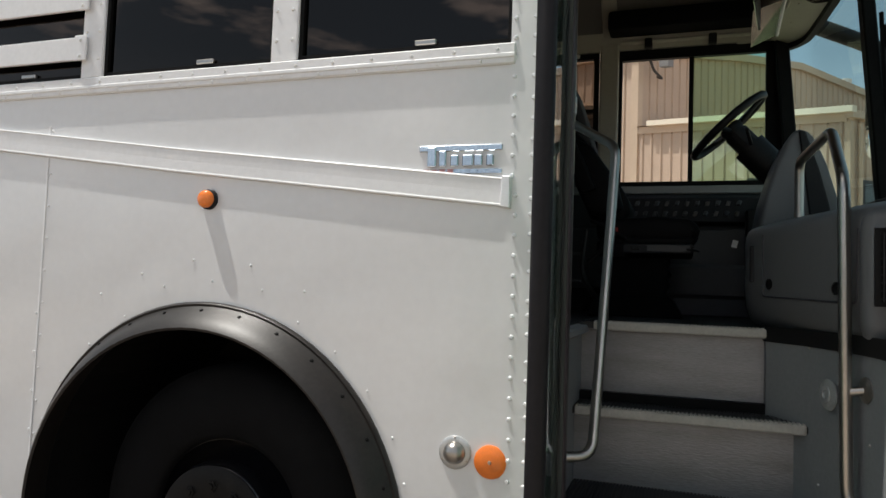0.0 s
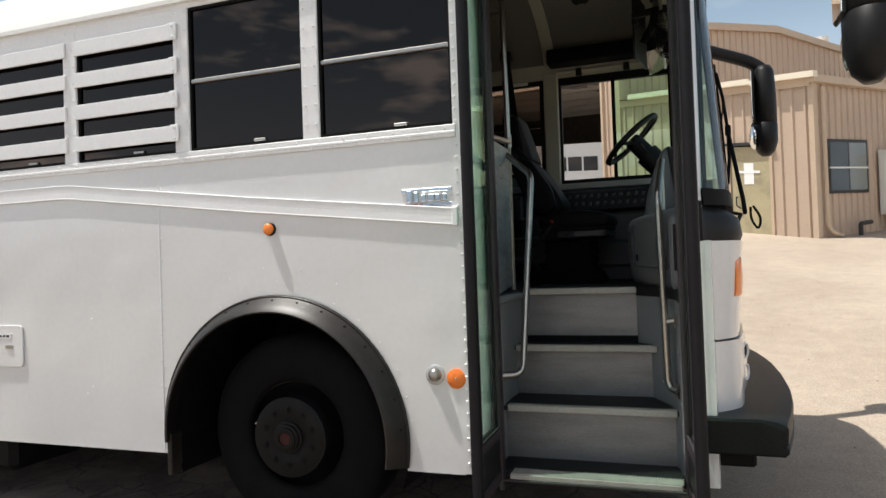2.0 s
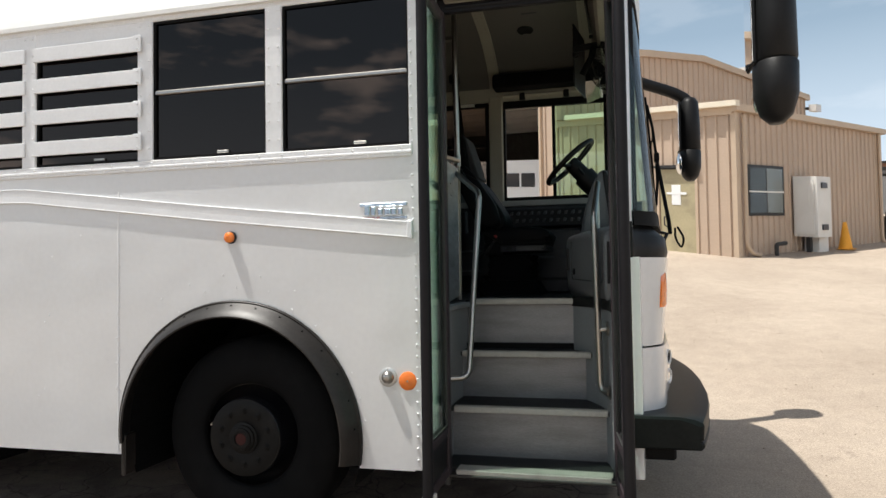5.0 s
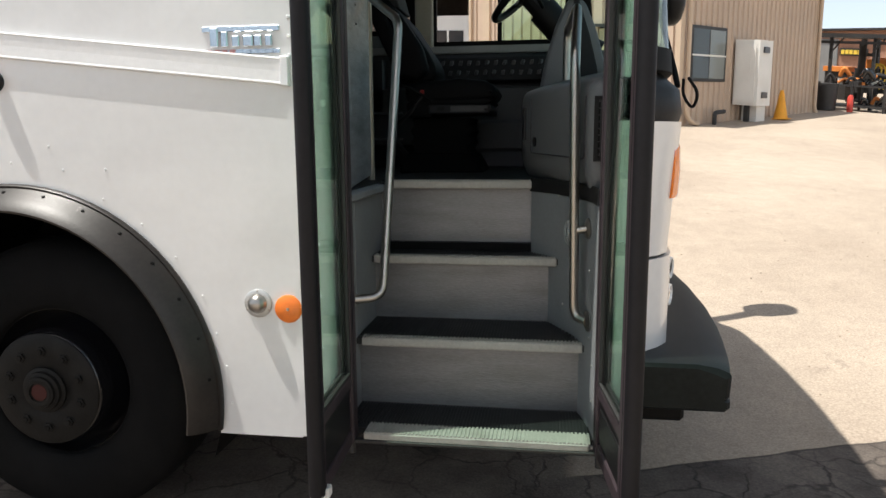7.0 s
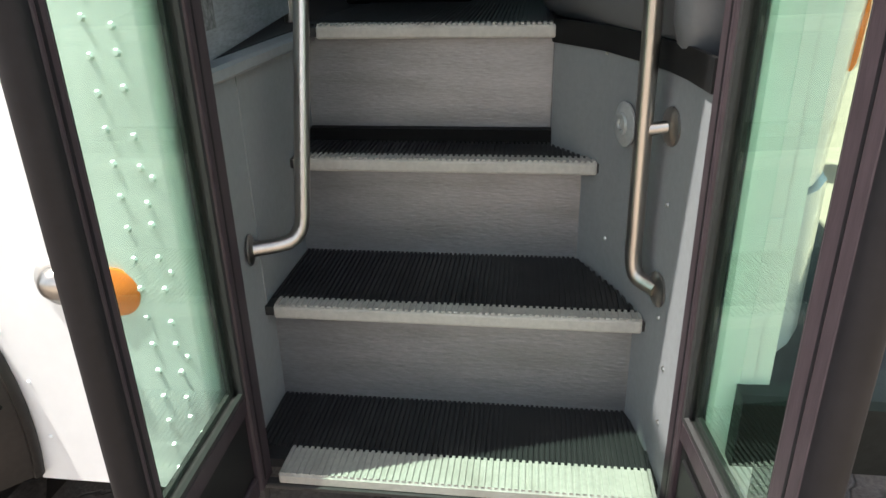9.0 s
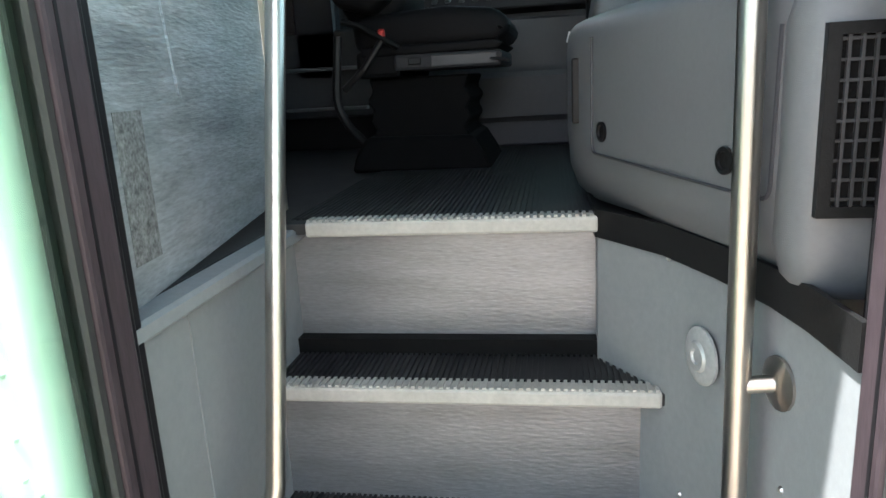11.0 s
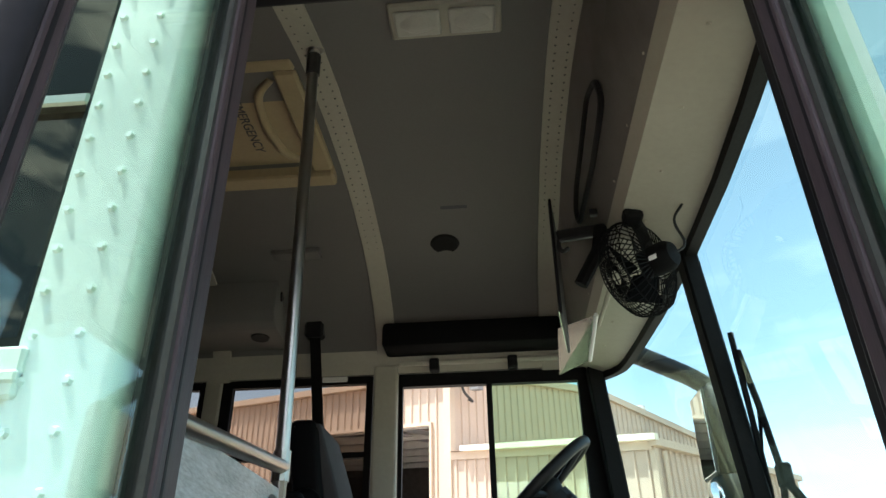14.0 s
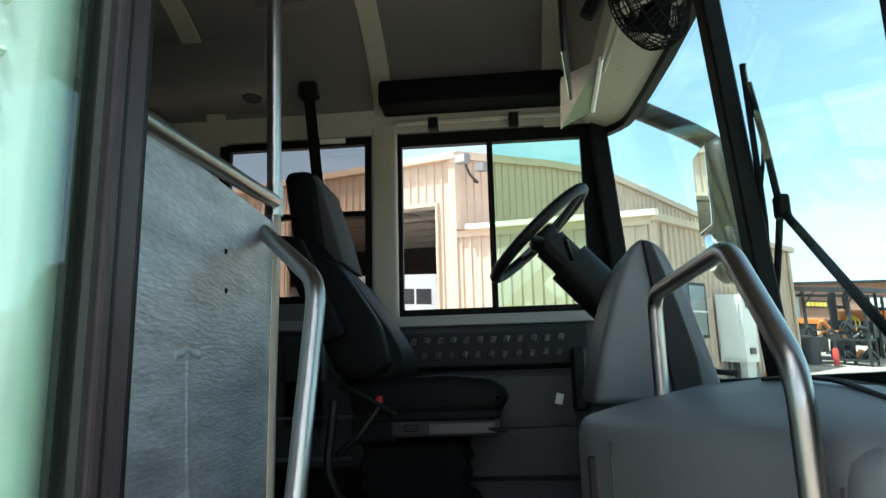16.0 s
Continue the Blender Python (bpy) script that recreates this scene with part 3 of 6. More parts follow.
cab = thing("electrical_cabinet", "white enamel wall cabinet on a steel foot against the office wall", "cabinet")
part("body", site_box(-0.62, -0.06, 2.36, 3.03, 0.52, 2.03), M["cabinet"], cab)
part("door", site_box(-0.56, -0.12, 2.31, 2.335, 0.60, 1.92), M["cabinet"], cab)
part("plate", site_box(-0.46, -0.20, 2.30, 2.309, 1.30, 1.78), M["cabinet"], cab)
for h in (0.70, 1.74):
    part("vent", site_box(-0.66, -0.625, 2.55, 2.80, h, h + 0.14), M["switch"], cab)
part("foot", site_box(-0.34, -0.24, 2.55, 2.65, -0.35, 0.51), M["steel_dark"], cab)
part("conduit_box", site_box(-0.2, -0.05, 3.3, 3.62, 0.62, 1.25), M["cabinet"], cab)
part("foot_box", site_box(-0.45, -0.1, 2.75, 3.2, 0.1, 0.5), M["cabinet"], cab)
tap = thing("standpipe", "short dark metal standpipe with a bent outlet by the wall", "pipe")
part("pipe", tube([site(-0.25, 1.18, -0.4), site(-0.25, 1.18, 0.36), site(-0.25, 1.6, 0.38)], 0.05, 8, bend=0.06), M["steel_dark"], tap)
cone = thing("traffic_cone", "faded orange traffic cone standing on the concrete", "cone")
cp = Vector(site(-0.5, 3.95, 0))
cp.z = ground_z(cp.y, cp.x)
part("body", lathe([(0.0, 0.72), (0.04, 0.72), (0.17, 0.03), (0.0, 0.03)], 18, Matrix.Translation(cp)), M["cone"], cone, smooth=40)
part("foot", box(cp.x - .2, cp.x + .2, cp.y - .2, cp.y + .2, cp.z, cp.z + .03, 0.01), M["cone"], cone)

shop = thing("workshop_building", "tall tan metal workshop with a gable end and a wide doorway", "building")
SU = OFFICE_U + 0.1


def gable(s):
    return float(np.interp(s, (0.0, 4.0, 7.0, 14.0), (5.62, 6.08, 6.28, 5.56)))


part("wall", ribbed(SU, SU + 26, 0.05, lambda s: 5.6, -0.6, "u", 0.29, 0.26, 0.045, holes=[(SU + .62, SU + 6.9, -2, 4.35), (SU + 10.5, SU + 15.5, -2, 4.35)]),
     M["metal_sheet"], shop, "sunlit ribbed metal front with doorways")
part("wall", ribbed(0.05, 13.9, SU, gable, -0.6, "v", 0.29, 0.26, 0.045), M["metal_sheet"], shop, "shaded ribbed gable end")
part("corner_trim", site_box(SU - .1, SU + .12, -0.06, 0.12, -0.6, 5.56), M["trim_tan"], shop)
part("eave", site_box(SU - .15, SU + 26, -0.14, 0.1, 5.55, 5.74), M["trim_tan"], shop)
bm = bmesh.new()
for s0, s1 in ((0, 4.0), (4.0, 7.0), (7.0, 14.0)):
    loft([[site(SU - .14, s, gable(s) + .16), site(SU - .14, s, gable(s) - .06), site(SU + .1, s, gable(s) - .06), site(SU + .1, s, gable(s) + .16)] for s in (s0, s1)], closed=True, bm=bm)
part("rake_trim", bm, M["trim_tan"], shop)
bm = loft([[site(SU, s, gable(s) + .1), site(SU + 26, s, gable(s) + .1)] for s in (-.1, 4.0, 7.0, 14.0)])
part("roof", bm, M["metal_sheet"], shop)
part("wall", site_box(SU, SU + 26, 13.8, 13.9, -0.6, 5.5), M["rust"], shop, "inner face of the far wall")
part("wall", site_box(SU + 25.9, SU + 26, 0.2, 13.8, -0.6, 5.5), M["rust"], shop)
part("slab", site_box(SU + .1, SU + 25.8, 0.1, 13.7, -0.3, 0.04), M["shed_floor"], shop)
# roof beams coloured white so that they look lit in the dark workshop
for i in range(7):
    part("roof_beam", site_box(SU + .3, SU + 25.5, 1.3 + 1.9 * i, 1.45 + 1.9 * i, 4.9, 5.2), M["cabinet"], shop)
for u, w in ((SU + .57, 6.38), (SU + 10.45, 5.1)):
    part("door_header", site_box(u, u + w, -0.03, 0.06, 4.33, 4.42), M["trim_tan"], shop)
    part("door_jamb", site_box(u - .01, u + .06, -0.03, 0.06, -0.5, 4.33), M["trim_tan"], shop)
    part("door_jamb", site_box(u + w - .06, u + w + .01, -0.03, 0.06, -0.5, 4.33), M["trim_tan"], shop)
# opaque white strips inside stand in for streaks of light under the roof sheets
for i in range(5):
    part("light_streak", site_box(SU + 1.0 + 1.3 * i, SU + 1.7 + 1.3 * i, 3.0, 9.5, 5.02, 5.05), M["foam"], shop)
flood = thing("floodlight", "pale floodlight on a bent arm at the building corner", "lamp", group="floodlights")
part("arm", tube([site(SU - .14, 0.6, 5.05), site(SU - .35, .55, 4.95), site(SU - .45, .1, 5.1), site(SU - .5, -.1, 5.35)], 0.035, 8, bend=.12), M["steel_dark"], flood)
part("head", site_box(SU - .66, SU - .32, -.3, -.1, 5.34, 5.60), M["blind"], flood)
part("lens", site_box(SU - .64, SU - .34, -.315, -.302, 5.37, 5.57), M["lens_white"], flood)
part("head", site_box(SU - .62, SU - .34, .42, .62, 5.26, 5.50), M["blind"], flood)
lamp2 = thing("floodlight", "small floodlight at the rear gable eave", "lamp", group="floodlights")
part("head", site_box(SU - .48, SU - .2, 13.75, 14.15, 5.02, 5.30), M["cabinet"], lamp2)
part("arm", site_box(SU - .2, SU + .05, 13.78, 13.88, 5.10, 5.20), M["steel_dark"], lamp2)
stack = thing("roof_vent", "small metal flue with a cap on the workshop roof", "vent")
part("pipe", tube([site(SU + 1.0, 11.4, 5.6), site(SU + 1.0, 11.4, 6.5)], 0.12, 10), M["cabinet"], stack)
part("cap", tube([site(SU + 1.0, 11.4, 6.5), site(SU + 1.0, 11.4, 6.64)], 0.24, 10), M["cabinet"], stack)


def white_van(u, v, name="shuttle_bus"):
    """A boxy white bus parked in the workshop."""
    van = thing(name, "white shuttle bus parked inside the workshop", "bus")
    part("body", site_box(u, u + 6.0, v, v + 2.3, 0.35, 2.62), M["foam"], van)
    for i in range(2):
        part("window", site_box(u - .02, u - .005, v + .3 + .9 * i, v + 1.05 + .9 * i, 1.6, 2.2), P_DARK, van)
    for i in range(3):
        part("window", site_box(u + .2 + .68 * i, u + .78 + .68 * i, v - .02, v - .005, 1.72, 2.18), P_DARK, van)
    for s in (u + 1.0, u + 4.8):
        part("wheel", tube([site(s, v + .02, .42), site(s, v + .3, .42)], 0.4, 16), M["tyre"], van)
        part("wheel", tube([site(s, v + 2.0, .42), site(s, v + 2.28, .42)], 0.4, 16), M["tyre"], van)
    return van


white_van(SU + 2.2, 1.6)
tr = thing("box_trailer", "pale covered trailer standing in the workshop", "trailer")
part("body", site_box(SU + 9.0, SU + 12.5, 2.0, 4.5, 0.5, 2.3), M["cream"], tr)
for u in (SU + 9.8, SU + 11.8):
    part("wheel", tube([site(u, 1.98, .38), site(u, 2.2, .38)], 0.36, 14), M["tyre"], tr)

# ---------------- storage beyond the office ----------------


def yard_pt(u, v, h):
    p = CORNER + ALONG * u + BACK * v
    return Vector((p.x, p.y, ground_z(p.y, p.x) + h))


def yard_box(u0, u1, v0, v1, h0, h1, bm=None):
    one = bmesh.new()
    vs = [one.verts.new(yard_pt(u, v, h)) for u in (u0, u1) for v in (v0, v1) for h in (h0, h1)]
    for a in ((0, 1, 3, 2), (4, 6, 7, 5), (0, 4, 5, 1), (2, 3, 7, 6), (0, 2, 6, 4), (1, 5, 7, 3)):
        one.faces.new([vs[i] for i in a])
    return join(bm, one)


port = thing("steel_canopy", "dark open steel canopy with a flat roof over stored machinery", "canopy")
part("roof", yard_box(1.0, -1.15, 9.3, 12.4, 2.10, 2.22), M["steel_dark"], port)
for u in (0.55, -0.62, -1.02):
    for v in (9.5, 12.3):
        part("post", yard_box(u, u - .08, v, v + .08, -.4, 2.10), M["steel_dark"], port)
part("beam", yard_box(1.0, -1.12, 9.42, 9.5, 1.92, 2.0), M["steel_dark"], port)
for i in range(2):
    part("brace", tube([yard_pt(.45 - 1.1 * i, 9.46, 1.70), yard_pt(.15 - 1.1 * i, 9.46, 2.10)], .025, 6), M["steel_dark"], port)
lift = thing("forklift", "black and orange forklift parked under the canopy", "forklift")
part("body", yard_box(-1.9, -3.2, 9.9, 11.9, 0.35, 1.15), M["steel_dark"], lift)
part("counterweight", yard_box(-1.9, -3.2, 11.5, 12.1, 0.35, 1.5), M["orange_paint"], lift)
part("hood", yard_box(-2.0, -3.1, 10.6, 11.5, 1.15, 1.45), M["orange_paint"], lift)
for u in (-1.95, -3.1):
    for v in (10.0, 11.5):
        part("cage_post", yard_box(u, u - .08, v, v + .08, 1.1, 2.0), M["steel_dark"], lift)
part("cage_roof", yard_box(-1.9, -3.2, 9.95, 11.6, 1.97, 2.04), M["steel_dark"], lift)
part("mast_rail", yard_box(-2.1, -2.64, 9.72, 9.8, 1.55, 1.66), M["steel_dark"], lift)
part("carriage", yard_box(-2.05, -2.7, 9.62, 9.69, .35, 1.0), M["steel_dark"], lift)
for k in range(2):
    part("hose", tube([yard_pt(-2.75 - .12 * k, 9.7, .5), yard_pt(-2.8 - .12 * k, 9.6, 1.2), yard_pt(-2.6 - .1 * k, 9.66, 1.35), yard_pt(-2.45, 9.7, 1.0)], .028, 6, bend=.1), M["yellow_paint"], lift)
for u in (-2.1, -2.52):
    part("mast", yard_box(u, u - .12, 9.7, 9.85, 0.1, 2.15), M["steel_dark"], lift)
    part("fork", yard_box(u, u - .12, 8.7, 9.7, 0.08, 0.14), M["steel_dark"], lift)
for u in (-1.85, -3.05):
    for v in (10.2, 11.6):
        part("wheel", tube([yard_pt(u, v, .32), yard_pt(u - .22, v, .32)], 0.32, 14), M["tyre"], lift)
lift.location = yard_pt(0.70, 12.5, 0) - yard_pt(-2.1, 9.7, 0)
drum = thing("black_bin", "black plastic bin standing by the wall corner", "bin")
part("body", lathe([(0.0, 0), (0.26, 0), (0.30, .72), (0.27, .72), (0.24, .05), (0, .05)], 18, Matrix.Translation(yard_pt(0.06, 8.2, 0))), M["steel_dark"], drum, smooth=40)
post = thing("bollard", "short red bollard at the yard's edge", "bollard")
part("body", lathe([(0, 0), (0.08, 0), (0.08, .42), (0.05, .48), (0, .49)], 14, Matrix.Translation(yard_pt(-0.55, 8.3, 0))), M["red_paint"], post, smooth=40)
rng = random.Random(11)
shelf = thing("storage_rack", "steel rack loaded with dark vehicle parts", "rack")
for h in (0.12, 0.70):
    part("shelf", yard_box(0.5, -1.3, 8.7, 9.4, h, h + .05), M["steel_dark"], shelf)
for u in (0.5, -0.4, -1.24):
    for v in (8.7, 9.34):
        part("post", yard_box(u, u - .06, v, v + .06, -.3, .8), M["steel_dark"], shelf)
for i in range(30):
    u, v, h = rng.uniform(-1.15, .4), rng.uniform(8.7, 9.2), rng.choice((.17, .75, .75, .75, .95))
    mt = rng.choice((M["rim"], M["rim"], M["rim"], M["steel_dark"], M["steel_dark"], M["rust"], M["cabinet"], M["orange_paint"]))
    bx = thing("vehicle_part", "loose dark machine part stacked on the rack", "spare part", group="parts on the rack")
    if i % 3:
        w, tall = rng.uniform(.12, .4), rng.uniform(.08, .3)
        part("body", tube([yard_pt(u, v, h + .04), yard_pt(u - w * .5, v + rng.uniform(-.1, .1), h + .04 + tall), yard_pt(u - w, v + .1, h + .05)], rng.uniform(.03, .07), 8, bend=.12), mt, bx, smooth=60)
    else:
        w, d, t = rng.uniform(.1, .35), rng.uniform(.1, .3), rng.uniform(.06, .22)
        part("body", yard_box(u, u - w, v, v + d, h - .005, h + t), mt, bx)
crate = thing("machine_crate", "dark crate with a flat orange cover behind the rack", "crate")
part("body", yard_box(2.15, 1.45, 13.6, 14.3, -.2, .98), M["steel_dark"], crate)
part("cover", yard_box(2.2, 1.40, 13.55, 14.35, .98, 1.15), M["orange_paint"], crate, "orange cover")
far = thing("brick_warehouse", "low brown warehouse with a yellow sign in the distance", "building")
part("wall", yard_box(12, -30, 24, 30, -1.5, 2.35), M["brick"], far)
part("roof", yard_box(12.3, -30.3, 23.7, 30.3, 2.35, 2.45), M["steel_dark"], far)
part("door", yard_box(8.0, 5.5, 23.9, 23.98, -.5, 2.2), M["blind"], far, "grey roller door")
sign = part("sign", yard_box(5.4, 4.2, 23.9, 23.98, 1.45, 1.80), M["steel_dark"], far, "dark sign with yellow marks")
for i in range(6):
    part("bar", yard_box(5.32 - .18 * i, 5.18 - .18 * i, 23.84, 23.89, 1.52, 1.72), M["yellow_paint"], sign)
bus2 = thing("white_coach", "white coach parked in the distance", "bus")
part("body", yard_box(0.75, -5.5, 17.0, 19.2, 0.35, 1.95), M["foam"], bus2)
for i in range(5):
    part("window", yard_box(0.5 - 1.15 * i, -0.45 - 1.15 * i, 16.95, 16.99, 1.05, 1.6), P_DARK, bus2)
for u in (-0.4, -4.4):
    part("wheel", tube([yard_pt(u, 16.96, .35), yard_pt(u, 17.2, .35)], 0.36, 14), M["tyre"], bus2)

# ---------------- the bus: shell ----------------
REAR, WIDTH = -7.2, 2.44
SILL, HEAD, GUTTER, FLOOR = 2.035, 2.82, 2.86, 1.21
bus = thing("bus", "white school bus with tinted windows and its entrance door folded open", "bus")
HUB, WHEEL = (-1.195, 0.49), (-1.160, 0.50)

# side panel round the wheel arch
arch = ring_pts(HUB[0], HUB[1] + 0.02, 0.71, 188, -8, 40)
poly = [(REAR, 0.378), (arch[0][0], 0.378)] + arch + [(arch[-1][0], 0.378), (-0.196, 0.378), (-0.196, 1.985), (REAR, 1.985)]
part("side_panel", prism(poly, "y", 0.0, 0.03), M["white"], bus, "glossy white riveted side panel")
part("side_panel", prism([(REAR, 0.38), (0.0, 0.38), (0.0, 1.985), (REAR, 1.985)], "y", WIDTH - 0.03, WIDTH), M["white"], bus)
# overlapped panel sheet with its seam
seam = -1.945
part("panel_seam", box(seam - 0.004, seam + 0.004, -0.0025, 0.001, 0.40, 1.86), M["trim_white"], bus)

# wheel arch flare: a bent rubber band, and the dark wheel well behind it
rings = []
for x, z in ring_pts(0, 0, 1, 184, -9, 44):
    rings.append([(HUB[0] - .006 + r * x, y, HUB[1] + 0.02 + r * z) for r, y in ((0.729, -0.003), (0.731, -0.016), (0.724, -0.024), (0.717, -0.022), (0.706, -0.036), (0.686, -0.066), (0.664, -0.092), (0.650, -0.103), (0.642, -0.099), (0.646, -0.084), (0.684, -0.02), (0.694, 0.034), (0.704, 0.034))])
part("wheel_flare", loft(rings, closed=True), M["flare"], bus, "worn black rubber wheel arch flare", smooth=50)
part("mud_flap", box(HUB[0] - 0.70, HUB[0] - 0.67, -0.045, 0.05, 0.27, 0.5, 0.008), M["flare"], bus)
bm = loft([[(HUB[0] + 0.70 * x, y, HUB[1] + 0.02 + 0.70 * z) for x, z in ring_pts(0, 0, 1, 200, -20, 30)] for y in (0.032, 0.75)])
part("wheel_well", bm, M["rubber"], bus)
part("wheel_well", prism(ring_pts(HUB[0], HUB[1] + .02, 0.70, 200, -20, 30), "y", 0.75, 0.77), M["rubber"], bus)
bm = bmesh.new()
for i in range(15):
    a = radians(6 + 12 * i)
    dome(bm, (HUB[0] - .006 + 0.703 * math.cos(a), -0.040, HUB[1] + 0.02 + 0.703 * math.sin(a)), 0.007, 0.004, (math.cos(a), -1, math.sin(a)))
tagged(part("flare_screws", bm, M["rubber"], bus), kind="stuff")

# chassis under the floor: plain black boxes that hold its shade
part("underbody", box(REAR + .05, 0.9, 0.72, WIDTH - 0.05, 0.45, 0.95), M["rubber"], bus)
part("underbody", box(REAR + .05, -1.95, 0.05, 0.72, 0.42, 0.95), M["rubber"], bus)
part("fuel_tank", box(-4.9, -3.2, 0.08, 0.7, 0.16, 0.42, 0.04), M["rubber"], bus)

# rub rail: level, then slanting down to the door
def rail_section(x, z):
    return [(x, 0.0, z + .043), (x, -.011, z + .042), (x, -.0135, z + .038), (x, -.0115, z + .033), (x, -.0105, z), (x, -.0115, z - .033), (x, -.0135, z - .037),
            (x, -.0125, z - .041), (x, -.006, z - .043), (x, 0.0, z - .043)]


bm = loft([rail_section(x, z) for x, z in ((REAR, 1.868), (-2.66, 1.866), (-2.56, 1.860), (-2.46, 1.848), (-1.35, 1.716), (-0.193, 1.592))], closed=True)
part("rub_rail", bm, M["trim_white"], bus, "white ribbed rub rail slanting down")
part("rail_cap", prism([(-0.212, 1.640), (-0.187, 1.638), (-0.187, 1.546), (-0.215, 1.550)], "y", -0.027, 0.0, 0.003), M["alu_trim"], bus)

# window band


def rim_box(x0, x1, z0, z1, inset, y0, y1):
    """A four-sided frame in one piece; inset: left, right, bottom, top."""
    l, r, b, t = inset
    out = [(x0, z0), (x1, z0), (x1, z1), (x0, z1)]
    inn = [(x0 + l, z0 + b), (x1 - r, z0 + b), (x1 - r, z1 - t), (x0 + l, z1 - t)]
    rings = [[(p[0], y, p[1]) for p in loop] for loop, y in ((out, y0), (out, y1), (inn, y1), (inn, y0), (out, y0))]
    one = loft(rings, closed=True, caps=False)
    bmesh.ops.remove_doubles(one, verts=one.verts[:], dist=1e-6)
    return one


part("window_rail", box(REAR, -0.186, -0.012, 0.03, 1.968, 2.030, 0.004), M["trim_white"], bus, "riveted white rail under the windows")
part("window_rail", box(REAR, -0.186, -0.016, 0.0, 1.985, 2.0, 0.003), M["trim_white"], bus)
part("window_head", box(REAR, 0.80, -0.006, 0.05, HEAD, GUTTER - 0.005, 0.004), M["trim_white"], bus)
PILLARS = [(-0.203, -0.10)] + [(-1.008 - 0.803 * i, -0.910 - 0.803 * i) for i in range(8)]
for n, (x0, x1) in enumerate(PILLARS[1:]):
    part("window_pillar", box(x0, x1, -0.008, 0.05, 2.028, HEAD + 0.004, 0.004), M["trim_white"], bus)
    bm = bmesh.new()
    for k in range(8):
        dome(bm, (x0 + .02, -0.008, 2.10 + 0.1 * k + (0.0 if n % 2 else .0)), 0.0075, 0.005)
        dome(bm, (x1 - .02, -0.008, 2.10 + 0.1 * k), 0.0075, 0.005)
    tagged(part("rivets", bm, M["trim_white"], bus), kind="stuff")
for n in range(7):
    x1, x0 = PILLARS[n][0], PILLARS[n + 1][1]
    w = part("window", box(x0 - .004, x1 + .004, 0.018, 0.024, SILL - .004, HEAD + .004), P_DARK, bus, "black tinted window")
    part("seal", rim_box(x0, x1, SILL, HEAD, (.014, .010, .012, .014), 0.004, 0.03), M["rubber"], w)
    if n < 2:
        part("sash_bar", box(x0 + 0.012, x1 - .009, 0.0, 0.03, 2.402, 2.424, 0.004), M["chrome"], w, "bright horizontal sash bar")
    part("latch", box((x0 + x1) / 2 + .05, (x0 + x1) / 2 + .12, 0.002, 0.016, SILL + .014, SILL + .03, 0.003), M["chrome"], w)
# flat guard bars over the rear windows, and the blank strip above them
for n in range(2, 7):
    part("blank_panel", box(PILLARS[n + 1][1] - .004, PILLARS[n][0] + .004, -0.004, 0.016, 2.70, HEAD + .004, .002), M["trim_white"], bus, "grey-white blank strip above the guard bars")
for k in range(4):
    z = 2.137 + 0.1865 * k
    for n in range(2, 7):
        x1, x0 = PILLARS[n][0] + .034, PILLARS[n + 1][1] - .004
        bar = part("guard_bar", box(x0, x1 - .004, -0.022, -0.008 if n > 2 else -.0085, z - 0.0425, z + 0.0425, 0.003), M["trim_white"], bus, "flat white guard bar")
        if n == 2:
            part("clip", box(x1 - .052, x1 + .004, -0.027, -0.0215, z - 0.047, z + 0.047, 0.003), M["trim_white"], bar)
            bm = bmesh.new()
            for dz in (-.030, .030):
                dome(bm, (x1 - .022, -0.027, z + dz), 0.008, 0.006)
            tagged(part("rivets", bm, M["alu_trim"], bar), kind="stuff")

# door-side pillar: flat, rounded inward to the jamb
prof = [(-0.201, -0.004), (-0.094, -0.004), (-0.084, -0.001), (-0.077, 0.007), (-0.073, 0.022), (-0.071, 0.05), (-0.072, 0.10), (-0.201, 0.10)]
part("door_pillar", prism(prof, "z", 0.385, 2.86), M["white"], bus, "white riveted pillar beside the door", smooth=35)
bm = bmesh.new()
rng = random.Random(11)
for k in range(41):
    z = 0.435 + 0.0575 * k
    dome(bm, (-0.188 + (0.0 if z > 1.6 else .012), -0.004, z), 0.0074, 0.005)
    dome(bm, (-0.130, -0.004, z + (rng.uniform(-.014, .014) if z < 1.9 else 0)), 0.0074, 0.005)
    if z < 1.1 and k % 3 == 1:
        dome(bm, (-0.112, -0.004, z + .034), 0.0068, 0.005)
tagged(part("rivets", bm, M["alu_trim"], bus), kind="stuff")

# rivets of the side panel
bm = bmesh.new()
for k in range(11):
    dome(bm, (-1.93, 0.0, 0.62 + 0.118 * k), 0.005, 0.0035)
for k in range(4):
    dome(bm, (-1.955, 0, 0.75 + .14 * k), 0.006, 0.005)
for a in (28, 40, 52, 64, 76, 90, 104, 118, 132, 146, 158):
    rr = 0.755 if a not in (90, 76, 104) else 0.80
    dome(bm, (HUB[0] + rr * math.cos(radians(a)), 0.0, HUB[1] + 0.02 + rr * math.sin(radians(a))), 0.005, 0.0035)
for a in (0, 10, 19):
    dome(bm, (HUB[0] + .75 * math.cos(radians(a)), 0.0, HUB[1] + .75 * math.sin(radians(a))), 0.005, 0.0035)
for x, z in ((-1.485, 1.327), (-1.274, 1.378), (-1.049, 1.365), (-0.847, 1.288), (-1.66, 1.25), (-2.45, 1.12), (-2.42, 1.16), (-2.49, .69), (-2.45, .73), (-2.40, 1.50), (-2.2, 1.62), (-1.93, 1.84)):
    dome(bm, (x, 0.0, z), 0.0055, 0.004)
